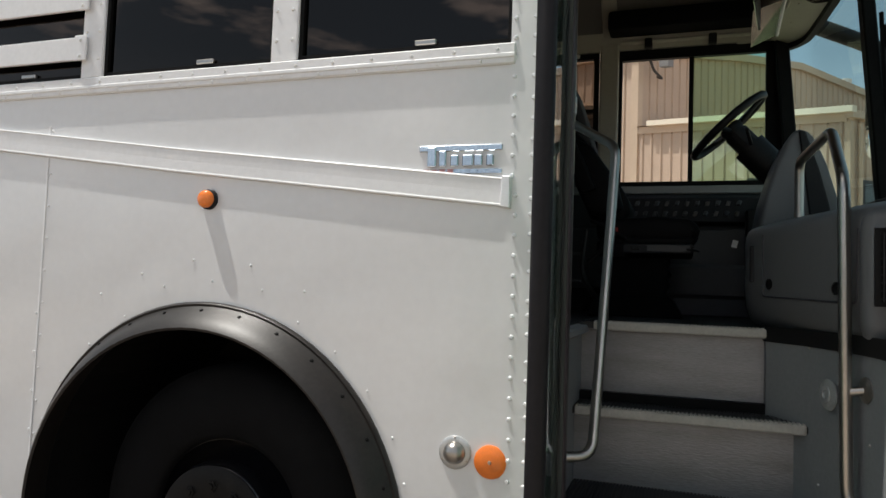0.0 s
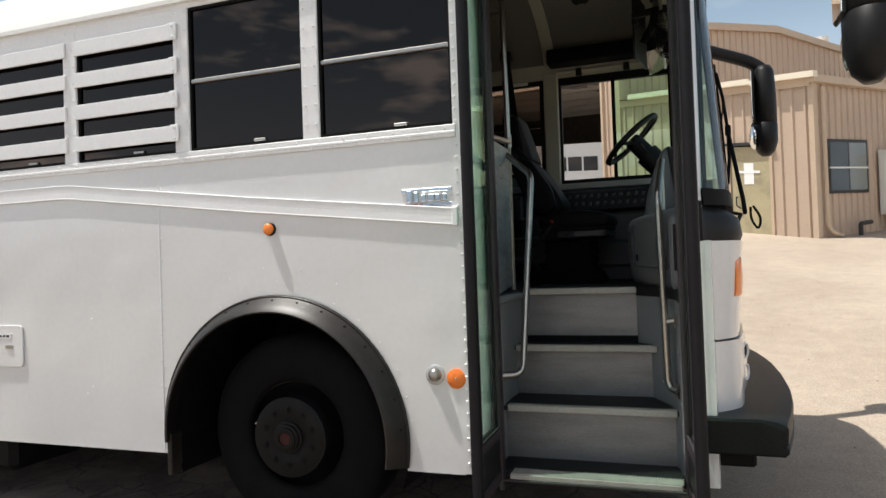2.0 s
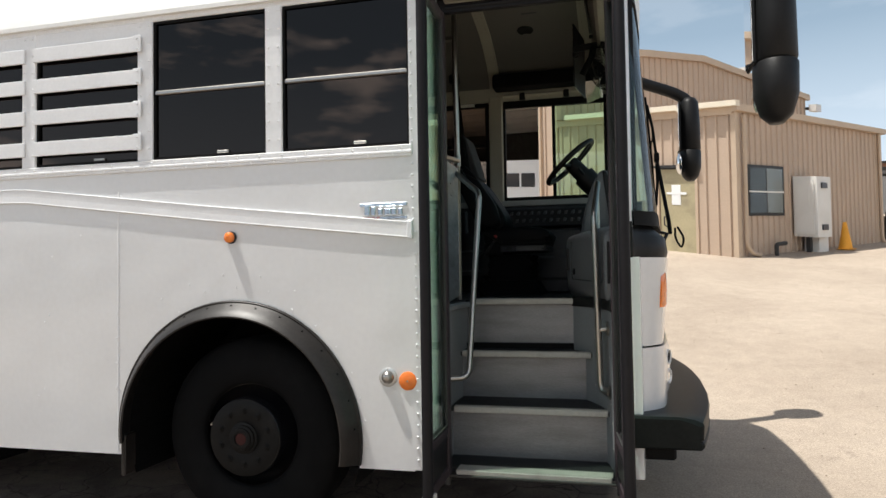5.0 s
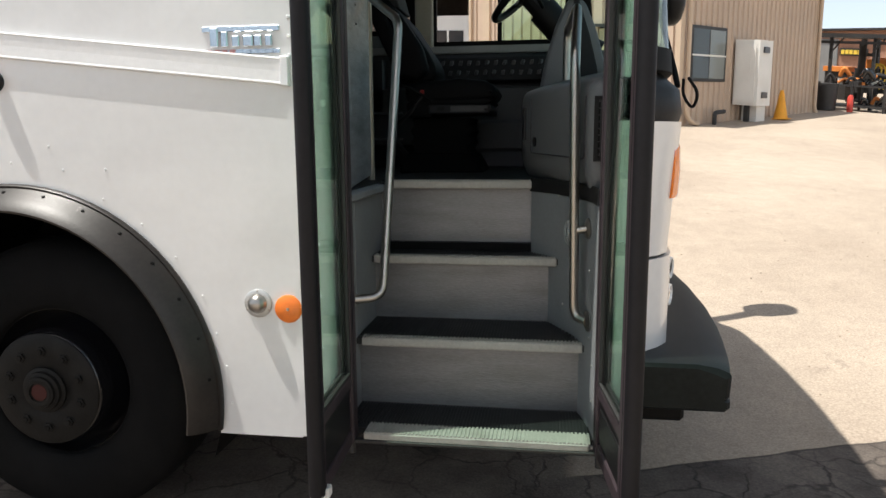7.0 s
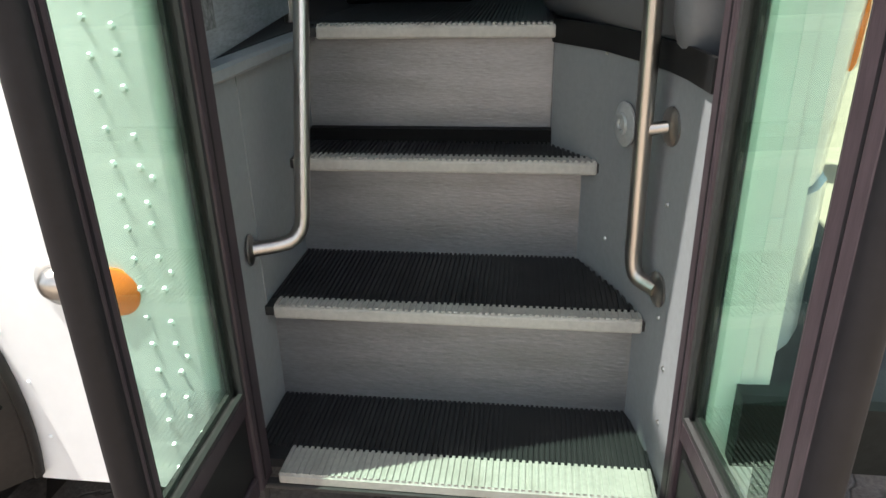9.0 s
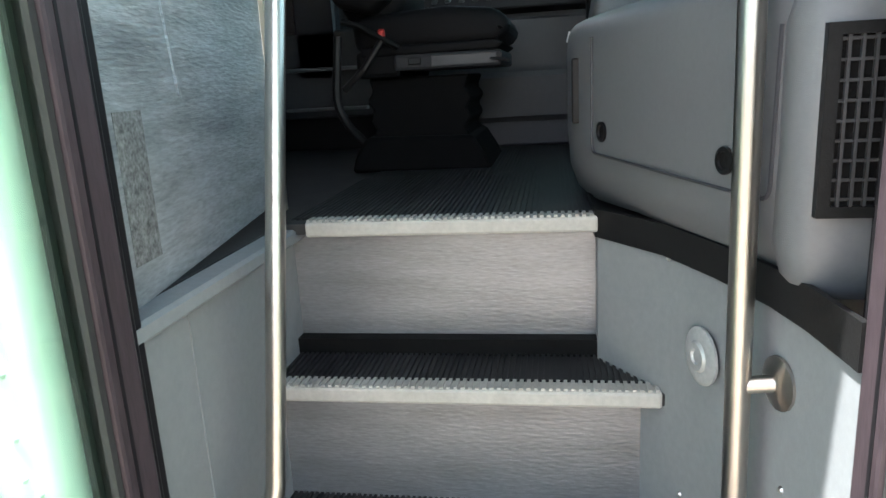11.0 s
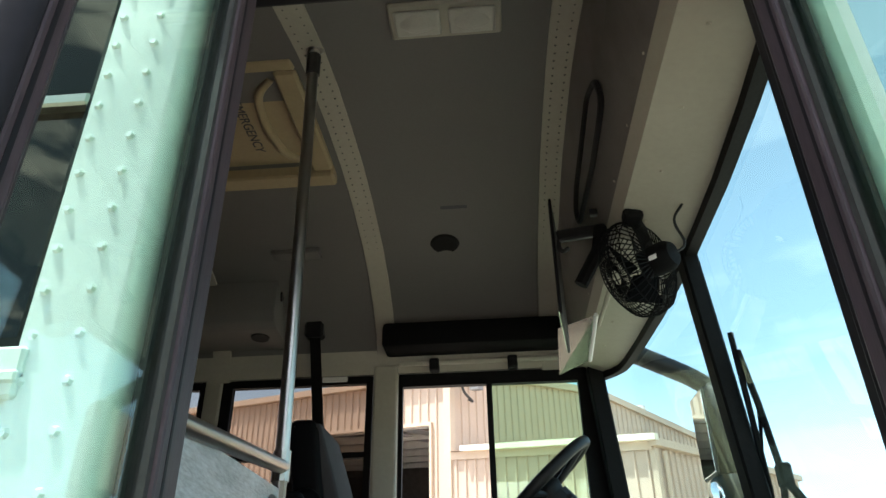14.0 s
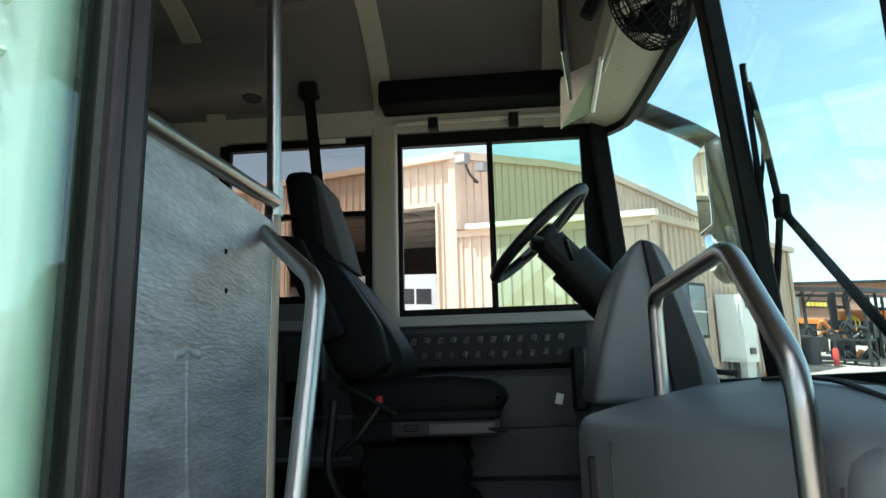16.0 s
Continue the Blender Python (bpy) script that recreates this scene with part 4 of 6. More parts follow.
for k in range(48):
    dome(bm, (-0.24 - 0.134 * k, -0.012, 2.012), 0.0065, 0.005)
    dome(bm, (-0.29 - 0.134 * k, -0.012, 1.979), 0.0055, 0.0045)
    dome(bm, (-0.30 - 0.067 * k, -0.006, 2.84), 0.005, 0.004)
tagged(part("rivets", bm, M["trim_white"], bus, "rows of small painted rivet heads"), kind="stuff")

# access flap
flap = part("access_flap", prism(ring_pts(-3.215, 0.862, 0.03, 180, 270, 4) + ring_pts(-3.012, 0.862, 0.03, 270, 360, 4) + ring_pts(-3.012, 1.055, 0.03, 0, 90, 4) + ring_pts(-3.215, 1.055, 0.03, 90, 180, 4), "y", -0.012, 0.0, 0.003), M["white"], bus, "small hinged access flap")
part("label_plate", box(-3.21, -3.07, -0.0145, -0.012, 1.005, 1.035), M["alu_trim"], flap)
for i in range(4):
    part("bar", box(-3.20 + .03 * i, -3.18 + .03 * i, -0.0165, -0.0148, 1.014, 1.026), M["steel_dark"], flap)
part("latch", box(-3.12, -3.06, -0.018, -0.012, 0.945, 0.965, 0.002), M["chrome"], flap)

# badge: a plate drawn as plain shapes
badge = part("badge", box(-0.474, -0.218, -0.006, 0.001, 1.718, 1.736, 0.002), M["badge"], bus, "small chrome badge with plain shapes")
part("badge_plate", box(-0.474, -0.218, -0.005, -0.001, 1.650, 1.664, 0.001), M["badge"], badge)
for i, (w, h) in enumerate(((.034, .062), (.028, .05), (.03, .036), (.04, .036), (.03, .036), (.027, .036))):
    x = -0.447 + 0.0365 * i
    part("badge_shape", box(x, x + w * .82, -0.011, -0.001, 1.672, 1.672 + h * .95, 0.003), M["badge"], badge)
for i in range(9):
    part("badge_shape", box(-0.458 + .025 * i, -0.44 + .025 * i, -0.008, -0.001, 1.652, 1.664), M["badge_red"] if i < 4 else M["badge"], badge)

# marker lamp, courtesy lamp and reflector
amber = part("marker_lamp", lathe([(0, 0), (0.034, 0), (0.034, 0.010), (0.026, 0.016), (0, 0.016)], 20, facing((-1.222, 0.0, 1.581), (0, -1, 0))), M["black_plastic"], bus, "amber side marker lamp", smooth=40)
part("lens", lathe([(0, 0.016), (0.029, 0.016), (0.030, 0.026), (0.024, 0.034), (0.012, 0.038), (0, 0.039)], 20, facing((-1.222, 0.0, 1.581), (0, -1, 0))), M["amber"], amber, smooth=60)
lampb = part("courtesy_lamp", lathe([(0, 0), (0.048, 0), (0.048, 0.005), (0.044, 0.008), (0.034, 0.009), (0.0, 0.009)], 24, facing((-0.331, 0.0, 0.845), (0, -1, 0))), M["lamp_satin"], bus, "round chrome courtesy lamp", smooth=50)
part("dome", lathe([(0.033, 0.008), (0.032, 0.018), (0.027, 0.028), (0.017, 0.036), (0.007, 0.039), (0, 0.0395)], 24, facing((-0.331, 0.0, 0.845), (0, -1, 0))), M["chrome"], lampb, "brushed dome", smooth=60)
bm = bmesh.new()
for a in (90, 210, 330):
    dome(bm, (-0.331 + .042 * math.cos(radians(a)), -0.006, 0.845 + .042 * math.sin(radians(a))), 0.005, 0.003)
tagged(part("screws", bm, M["chrome"], lampb), kind="stuff")
refl = part("reflector", lathe([(0, 0), (0.047, 0), (0.047, 0.006), (0.04, 0.011), (0, 0.013)], 28, facing((-0.226, 0.0, 0.829), (0, -1, 0))), M["amber_reflector"], bus, "round amber reflector", smooth=50)
part("screw", lathe([(0, 0.012), (0.006, 0.012), (0.004, 0.017), (0, 0.017)], 10, facing((-0.226, 0.0, 0.829), (0, -1, 0))), M["chrome"], refl)

# roof: an arched skin with a gutter lip and front cap
def arc_half(k=12):
    """The outer roof from the near gutter to the far one: y and z."""
    near = [(0.0, GUTTER), (0.012, 2.92), (0.04, 2.995), (0.09, 3.075), (0.17, 3.155), (0.28, 3.23), (0.44, 3.30), (0.66, 3.355), (0.93, 3.385), (WIDTH / 2, 3.395)]
    return near + [(WIDTH - y, z) for y, z in near[-2::-1]]


OUTER = arc_half()
bm = thick([[(x, y, z) for y, z in OUTER] for x in (REAR, -4.8, -2.4, -0.2, 0.66)], 0.02)
part("roof", bm, M["roof_white"], bus, "chalky white arched roof", smooth=40)
part("roof_lap", loft([[(x, WIDTH / 2 + (y - WIDTH / 2) * 1.002, z + 0.003) for y, z in OUTER] for x in (-0.24, -0.18)]), M["roof_white"], bus, smooth=40)
part("gutter", prism([(-0.03, GUTTER - .012), (-0.03, GUTTER + .012), (-0.022, GUTTER - .002), (0.012, GUTTER - .002), (0.012, GUTTER - .012)], "x", REAR, 0.86), M["roof_white"], bus)
bm = bmesh.new()
for k in range(110):
    dome(bm, (0.78 - 0.042 * k, 0.003, GUTTER + 0.022), 0.006, 0.006, (0, -1, 0.15))
tagged(part("rivets", bm, M["roof_white"], bus), kind="stuff")
part("rear_wall", box(REAR, REAR + .03, 0.03, WIDTH - .03, 0.4, 3.40), M["white"], bus)
part("lap_rivets", (lambda b: ([dome(b, (-0.215, y - .003, z), .006, .005, (0, -1, .3)) for y, z in OUTER[1:6]], b)[1])(bmesh.new()), M["roof_white"], bus)


def corner_in(y):
    d = max(0.0, min(y, WIDTH - y))
    return (1 - min(1.0, d / 0.25)) ** 2


def front_low(y, out=0.0):
    return max(0.884, 1.065 + out - 0.05 * (y - 1.21) ** 2 - 0.19 * corner_in(y))


def glass_x(y, z):
    return 1.045 - 0.05 * (y - 1.21) ** 2 - 0.15 * corner_in(y) - 0.085 * (z - 1.65) / 1.1


YS = [0.0, 0.02, 0.05, 0.09, 0.14, 0.2, 0.28, 0.5, 0.8, 1.22, 1.64, 1.94, 2.16, 2.24, 2.30, 2.35, 2.39, 2.42, 2.44]
# front cap of the roof above the windscreen
rows = [[(glass_x(y, 2.74), y, 2.74) for y in YS]]
for f, drop in ((0.25, 0.0), (0.55, 0.06), (0.8, 0.15), (1.0, 0.3)):
    row = []
    for y in YS:
        roof_z = np.interp(y, [p[0] for p in OUTER], [p[1] for p in OUTER])
        z = 2.74 + (max(roof_z, 2.76) - 2.74) * f
        row.append((glass_x(y, 2.74) + 0.015 - drop, y, z))
    rows.append(row)
rows.append([(0.64, y, float(np.interp(y, [p[0] for p in OUTER], [p[1] for p in OUTER]))) for y in YS])
part("roof_cap", loft(rows), M["roof_white"], bus, "white moulded front roof cap", smooth=50)
# marker lamps on the cap
for y, red in ((0.10, True), (0.42, False)):
    part("clearance_lamp", box(0.915, 0.985, y - .035, y + .035, 2.868, 2.925, 0.014, 2), M["red_paint"] if red else M["black_plastic"], bus, "small roof clearance lamp")

# lower front panels with rounded corners
for z0, z1 in ((0.70, 0.998), (1.006, 1.43)):
    bm = thick([[(front_low(y, 0.012 if z0 < .8 else 0.07 * (z - 1.0)), y, z) for y in YS] for z in (z0, (z0 + z1) / 2, z1)], 0.02)
    part("front_panel", bm, M["white"], bus, "white rounded front panel", smooth=40)
bm = thick([[(front_low(y, o), y, z) for y in YS] for z, o in ((1.43, 0.02), (1.46, 0.03), (1.53, 0.02), (1.585, -0.045), (1.60, -0.08))], 0.02)
part("scuttle", bm, M["black_plastic"], bus, "black scuttle trim under the windscreen", smooth=50)
side_in = [(0.826, 0.097), (0.826, 0.024), (0.831, 0.008), (0.842, 0.001), (0.912, 0.002), (0.918, 0.03), (0.918, 0.097)]
part("corner_post", prism(side_in, "z", 0.40, 1.432), M["white"], bus, "white post beside the door", smooth=40)
mk = part("side_marker", loft([[(front_low(0.22) - .001 + dx * .7 + o, 0.22 + dy * .9, 1.275 + z * .84) for dx, dy in ((-.035, -.045), (-.005, -.05), (.02, -.02), (.034, .012), (.03, .04))] for z, o in ((-.105, 0), (-.09, .006), (0, .01), (.09, .006), (.105, 0))]), M["amber"], bus, "tall amber corner marker lens", smooth=60)

bezel = part("headlamp_bezel", loft([[(front_low(y, .012) + o * math.sin(math.pi * min(1.0, max(0.0, (y - .24) / .5))) - .004, y, z) for y in (.24, .28, .33, .4, .5, .62, .74)] + [(0.93, .74, z), (0.93, .24, z)]
            for z, o in ((.742, .006), (.76, .016), (.87, .020), (.97, .016), (.992, .006))], closed=True), M["white"], bus, "white moulded headlamp surround", smooth=50)
for z, r, m_ in ((0.925, .038, "rubber"), (0.828, .038, "bright_chrome")):
    fl = facing((front_low(.37, .012) + .012, .37, z), (.93, -.36, 0))
    lamp = part("headlamp", lathe([(r, -.014), (r, .003), (r * .86, .004), (r * .8, -.004)], 24, fl), M["trim_white"], bezel, "small round corner headlamp", smooth=40)
    part("lens", lathe([(0, .001), (r * .5, 0), (r * .81, -.004)], 24, fl), M[m_], lamp, smooth=50)
# bumper: a thick moulding round the front corner
def bumper_front(y):
    return 1.292 - 0.120 * (abs(y - 1.22) / 1.27) ** 2.2


END = -0.042
BY = [END, END + .012, 0.0, 0.06, 0.15, 0.3, 0.5, 0.8, 1.22, 1.64, 1.94, 2.14, 2.29, 2.38, 2.44, 2.44 - END]
rings = []
for y in BY:
    b = bumper_front(y)
    s = 0.010 if y in (BY[0], BY[-1]) else 0.0
    t = -0.03 if y in (BY[0], BY[-1]) else (-0.014 if y in (BY[1], BY[-2]) else 0.0)
    rings.append([(0.86, y, 0.700 - s), (b - .10, y, 0.700 - s), (b - .04 - s, y, 0.694 + t * .3 - s), (b - .006 - s, y, 0.682 + t * .4 - s), (b - s, y, 0.665), (b - .004 - s, y, 0.600), (b - .010 - s, y, 0.596), (b - .010 - s, y, 0.590),
                  (b - .001 - s, y, 0.585), (b - .001 - s, y, 0.566), (b - .016 - s, y, 0.552 + s), (0.86, y, 0.552 + s)])
part("bumper", loft(rings, closed=True), M["bumper"], bus, "dark grey moulded front bumper", smooth=28)
part("valance", box(0.88, 1.06, 0.05, 2.39, 0.48, 0.553, 0.012), M["rubber"], bus, "dark valance under the bumper")

# windscreen: two panes, rubber surround, middle post
GY = [y for y in YS if 0.03 < y < 2.41]
for half in (GY[: GY.index(1.22) + 1], GY[GY.index(1.22):]):
    bm = loft([[(glass_x(y, z), y, z) for y in half] for z in (1.60, 1.9, 2.2, 2.5, 2.745)])
    part("windscreen", bm, P_WIND, bus, "clear windscreen pane", smooth=50)
for z0, z1 in ((1.585, 1.655), (2.722, 2.775)):
    bm = thick([[(glass_x(y, z) + .008, y, z) for y in GY] for z in (z0, z1)], 0.035)
    part("windscreen_rubber", bm, M["rubber"], bus, smooth=50)
post_c = [(glass_x(1.22, z) + .012, z) for z in (1.6, 1.9, 2.2, 2.5, 2.75)]
bm = prism([(x, z) for x, z in post_c] + [(x - .05, z) for x, z in post_c[::-1]], "y", 1.185, 1.255, 0.006)
part("centre_post", bm, M["rubber"], bus, "black windscreen centre post")
for y0, y1 in ((0.0, 0.06), (2.32, 2.44)):
    pc = [(glass_x(min(max((y0 + y1) / 2, .05), 2.39), z), z) for z in (1.55, 1.9, 2.3, 2.78)]
    if y0 < 1:
        bm = prism([(0.832, 0.097), (0.832, 0.03), (0.838, 0.016), (0.85, 0.010), (0.873, 0.02), (0.886, 0.06), (0.890, 0.14), (0.890, 0.185), (0.864, 0.185), (0.864, 0.097)], "z", 1.56, 2.78)
        part("corner_pillar", bm, M["trim_white"], bus, "white windscreen corner pillar", smooth=40)
        part("pillar_seal", prism([(0.866, 0.186), (0.892, 0.145), (0.912, 0.155), (0.90, 0.20), (0.866, 0.205)], "z", 1.58, 2.76), M["seal"], bus)
        continue
    part("corner_pillar", prism([(x + .02, z) for x, z in pc] + [(x - .05, z) for x, z in pc[::-1]], "y", y0, y1, 0.006), M["rubber"], bus)

# wipers: arm, blade and hose
for y in (0.62, 1.55):
    base = Vector((glass_x(y, 1.6) + .07, y, 1.57))
    if y > 1:
        wp = part("wiper", tube([base, base + Vector((0.02, 0.03, .04)), (glass_x(y + .45, 1.66) + .04, y + .45, 1.66)], 0.012, 8), M["black_plastic"], bus, "parked black windscreen wiper")
        part("blade", tube([(glass_x(y + .1, 1.67) + .018, y + .1, 1.67), (glass_x(y + .6, 1.70) + .018, y + .6, 1.70)], 0.010, 6), M["tyre"], wp)
        continue
    # the raised arm ends in a hinge; the blade hangs in a bridge of two levers
    hx = glass_x(1.16, 2.07) + .045
    wp = part("wiper", tube([(glass_x(.62, 1.58) + .06, .62, 1.57), (glass_x(.70, 1.64) + .06, .70, 1.635), (hx, 1.155, 2.06)], 0.011, 8), M["tyre"], bus, "black windscreen wiper with a bridged blade")
    part("blade", tube([(glass_x(1.31, 1.73) + .014, 1.31, 1.73), (glass_x(1.20, 2.05) + .016, 1.20, 2.05), (glass_x(1.135, 2.45) + .014, 1.135, 2.45)], 0.008, 6), M["tyre"], wp)
    part("lever", tube([(hx, 1.165, 2.07), (glass_x(1.16, 2.26) + .04, 1.165, 2.26), (glass_x(1.14, 2.40) + .02, 1.14, 2.40)], 0.009, 6), M["tyre"], wp)
    part("lever", tube([(hx, 1.165, 2.07), (glass_x(1.24, 1.93) + .04, 1.245, 1.93), (glass_x(1.30, 1.78) + .02, 1.30, 1.78)], 0.009, 6), M["tyre"], wp)
    part("link", tube([(glass_x(1.16, 2.26) + .04, 1.165, 2.26), (glass_x(1.175, 2.20) + .035, 1.185, 2.20), (glass_x(1.18, 2.15) + .02, 1.185, 2.14)], 0.005, 6, bend=.02), M["tyre"], wp)
    part("hinge", box(hx - .016, hx + .016, 1.135, 1.175, 2.04, 2.10, 0.006), M["tyre"], wp)
    part("hose", tube([base + Vector((.03, 0, .03)), base + Vector((.06, -.05, -.03)), base + Vector((.05, 0, -.09)), base + Vector((.02, .05, -.03)), base + Vector((0.02, .04, .03))], 0.006, 6, bend=.04), M["rubber"], wp)

# ---------------- entrance: jambs, leaves, steps ----------------
part("door_jamb", box(-0.085, -0.053, 0.103, 0.15, 0.36, 2.80, 0.006, 2), M["seal"], bus, "black jamb seal")
part("door_jamb", box(0.822, 0.852, 0.10, 0.198, 0.36, 2.80, 0.006, 2), M["seal"], bus, "black jamb seal")
head = part("door_header", prism([(-0.006, 2.862), (-0.006, 2.802), (-0.002, 2.795), (0.096, 2.774), (0.104, 2.776), (0.104, 2.786), (0.008, 2.806), (0.008, 2.862)], "x", -0.030, 0.832), M["header"], bus, "cream-white header and shade-darkened riveted soffit over the door", smooth=20)
bm = bmesh.new()
for x, y in ((-.02, .028), (.075, .03), (.255, .036), (.345, .034), (.56, .03), (.70, .03)):
    dome(bm, (x, y, 2.795 - .2145 * (y + .002)), 0.0085, 0.007, (0, -.22, -1))
for x in (.11, .33, .48, .60, .73):
    dome(bm, (x, .088, 2.7755), 0.0055, 0.004, (0, -.22, -1))
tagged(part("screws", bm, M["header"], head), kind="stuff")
bm = bmesh.new()
for k in range(21):
    dome(bm, (-0.01 + .041 * k, -0.0085, 2.822), 0.0075, 0.006)
tagged(part("rivets", bm, M["roof_white"], bus), kind="stuff")
# drip rail with an invented wide overhang that keeps sun off the step well
part("drip_rail_shade", prism([(-0.080, 2.842), (-0.080, 2.850), (-0.074, 2.850), (-0.072, 2.846), (-0.006, 2.852), (-0.006, 2.846)], "x", -0.10, 0.86), M["roof_white"], bus, "thin white drip rail over the door, overhang added to block sun")
part("head_fascia", box(-0.030, 0.832, -0.0085, -0.006, 2.804, 2.862, .001), M["roof_white"], bus)
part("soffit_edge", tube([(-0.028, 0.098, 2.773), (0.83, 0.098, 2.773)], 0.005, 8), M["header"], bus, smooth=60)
part("head_seal", box(-0.072, 0.875, 0.104, 0.136, 2.722, 2.82, .006, 2), M["seal"], bus)
part("head_seal", tube([(-0.03, 0.112, 2.750), (0.83, 0.112, 2.750)], 0.016, 10), M["seal"], bus, "black rubber door seal", smooth=60)


def door_leaf(hinge, edge, inner, outer):
    """A tall glazed leaf standing out from the bus. inner, outer: the widths of its two stiles."""
    h, e = Vector((*hinge, 0)), Vector((*edge, 0))
    w, way = (e - h).length, (e - h).normalized()
    m = Matrix.Translation(h) @ Matrix.Rotation(math.atan2(way.y, way.x), 4, "Z")
    z0, z1, g = 0.352, 2.712, 0.60
    leaf = part("door_leaf", moved(box(0.0, inner, -0.02, 0.02, z0, z1, 0.006, 2), m), M["door_frame"], bus, "open glazed door leaf in a dark frame")
    part("outer_stile", moved(box(w - outer, w, -0.02, 0.02, z0, z1, 0.006, 2), m), M["door_frame"], leaf)
    for s in (-1, 1):
        for a in (inner * .62, w - outer * .5):
            ya, yb = sorted((0.0195 * s, 0.0206 * s))
            part("gasket", moved(box(a, a + .006, ya, yb, z0 + .02, z1 - .02), m), M["seal"], leaf)
    i0, i1 = inner + .004, w - outer + .004
    for za, zb in ((z1 - .05, z1), (g - .045, g), (z0, z0 + .05)):
        part("rail", moved(box(i0, i1, -0.016, 0.016, za, zb, 0.004), m), M["door_frame"], leaf)
    part("kick_panel", moved(join(box(i0, i1, -0.008, 0.008, z0 + .05, g - .045), box(i0 + .02, i1 - .02, -0.014, -0.008, z0 + .075, g - .07, .004)), m), M["black_plastic"], leaf)
    part("pane", moved(box(inner - .005, w - outer + .005, -0.003, 0.003, g - .01, z1 - .045), m), P_DOOR, leaf, "green tinted pane")
    for s in (-1, 1):
        y0, y1 = sorted((0.008 * s, 0.0165 * s))
        bm = box(i0, i1, y0, y1, g, g + .010)
        box(i0, i0 + .010, y0, y1, g + .010, z1 - .05, bm=bm)
        box(i1 - .007, i1, y0, y1, g + .010, z1 - .05, bm=bm)
        part("glazing_bead", moved(bm, m), M["bead"], leaf)
    bm = box(-0.018, 0.0, -0.012, 0.012, z0 + .01, z1 - .01, 0.005, 2)
    part("hinge_seal", moved(bm, m), M["seal"], leaf)
    bm = prism([(w - .002, -.02)] + [(w + .004 + .024 * math.sin(radians(a)), -.024 * math.cos(radians(a))) for a in range(0, 181, 15)] + [(w - .002, .02)], "z", z0 + .01, z1 - .01)
    part("edge_seal", moved(bm, m), M["seal"], leaf, "black rubber nosing strip", smooth=40)
    part("pivot", moved(lathe([(0, 0), (0.014, 0), (0.014, .05), (0, .05)], 10, Matrix.Translation((0.02, 0, z0 - .05))), m), M["steel_dark"], leaf)
    part("foot_block", moved(box(w - .05, w - .01, -.03, .03, z0 - .012, z0 + .02, .004), m), M["cabinet"], leaf)
    return leaf


door_leaf((-0.046, 0.092), (-0.033, -0.335), 0.064, 0.034)
door_leaf((0.797, 0.085), (0.845, -0.362), 0.05, 0.07)

# steps: treads with ribs, worn nosings and embossed risers
STEPS = [(0.10, 0.385, 0.0, 0.765), (0.284, 0.655, -0.062, 0.749), (0.548, 0.92, -0.075, 0.650), (0.698, 1.212, -0.034, 0.545)]


def wall_x(y):
    """The slanting right wall of the step well."""
    return float(np.interp(y, [0.0, 0.10, 0.20, 0.29, 0.42, 0.56, 0.71, 1.0], [0.782, 0.775, 0.766, 0.750, 0.710, 0.655, 0.55, 0.545]))


for n, (y, z, x0, x1) in enumerate(STEPS):
    deep = STEPS[n + 1][0] + 0.075 if n < 3 else 1.35
    left = -0.08
    st = part("step", prism([(left, y + .004), (wall_x(y) + .01, y + .004), (wall_x(deep) + .01, deep), (left, deep)], "z", z - 0.028, z - 0.006), M["tread"], bus, "step with ribbed black tread")
    bm = bmesh.new()
    pitch = 0.0115
    for k in range(int((wall_x(y) - left) / pitch)):
        x = left + 0.004 + pitch * k
        ye = deep - 0.002
        if x > wall_x(deep):
            ye = np.interp(x, [wall_x(deep), wall_x(y)], [deep, y + .05])
        if ye - y - .045 > 0.01:
            box(x, x + 0.0062, y + 0.045, float(ye), z - 0.007, z - 0.001, bm=bm)
    part("tread_ribs", bm, M["tread"], st, "lengthwise rubber ribs")
    if n == 0:
        part("nosing", box(x0, x1, y - .045, y + .045, z - .03, z - .002, .005), M["nosing"], st, "worn ribbed sill edge")
    else:
        part("nosing", box(x0 + .002, wall_x(y) - .002, y, y + .045, z - .034, z - .002, .006, 2), M["nosing"], st, "worn ribbed step edge")
    bm = bmesh.new()
    for k in range(int((wall_x(y) - x0) / 0.0135)):
        x = x0 + .006 + .0135 * k
        y0 = y - .043 if n == 0 else y + .004
        box(x, x + .007, y0, y + .043, z - .003, z + .0015, bm=bm)
    part("nosing_ribs", bm, M["nosing"], st)
    if n > 0:
        pz = STEPS[n - 1][1]
        part("riser", box(-0.08, wall_x(y) + .0, y + 0.056, y + .07, pz - .02, z - .028), M["riser"], st, "embossed aluminium riser")
part("sill_bar", box(-0.03, 0.80, 0.05, 0.075, 0.345, 0.358, .003), M["steel_dark"], bus)

# side walls of the step well
part("well_wall", box(-0.10, -0.08, 0.10, 0.92, 0.36, 1.19), M["well"], bus, "grey panel beside the steps")
part("well_ledge", box(-0.12, -0.052, 0.11, 0.90, 1.165, 1.195, .006), M["well"], bus)
part("well_wall", box(-0.082, -0.078, 0.30, 0.304, 0.6, 1.16), M["well"], bus)
yy = [0.08, 0.10, 0.20, 0.29, 0.42, 0.56, 0.71, 0.9]
bm = thick([[(wall_x(y) + .012, y, z) for y in yy] for z in (0.36, 0.8, 1.176)], 0.008)
part("well_wall", bm, M["well"], bus, "slanting grey panel beside the steps", smooth=30)
bm = thick([[(wall_x(y) + .006, y, z) for y in yy] for z in (1.168, 1.19, 1.222)], 0.008)
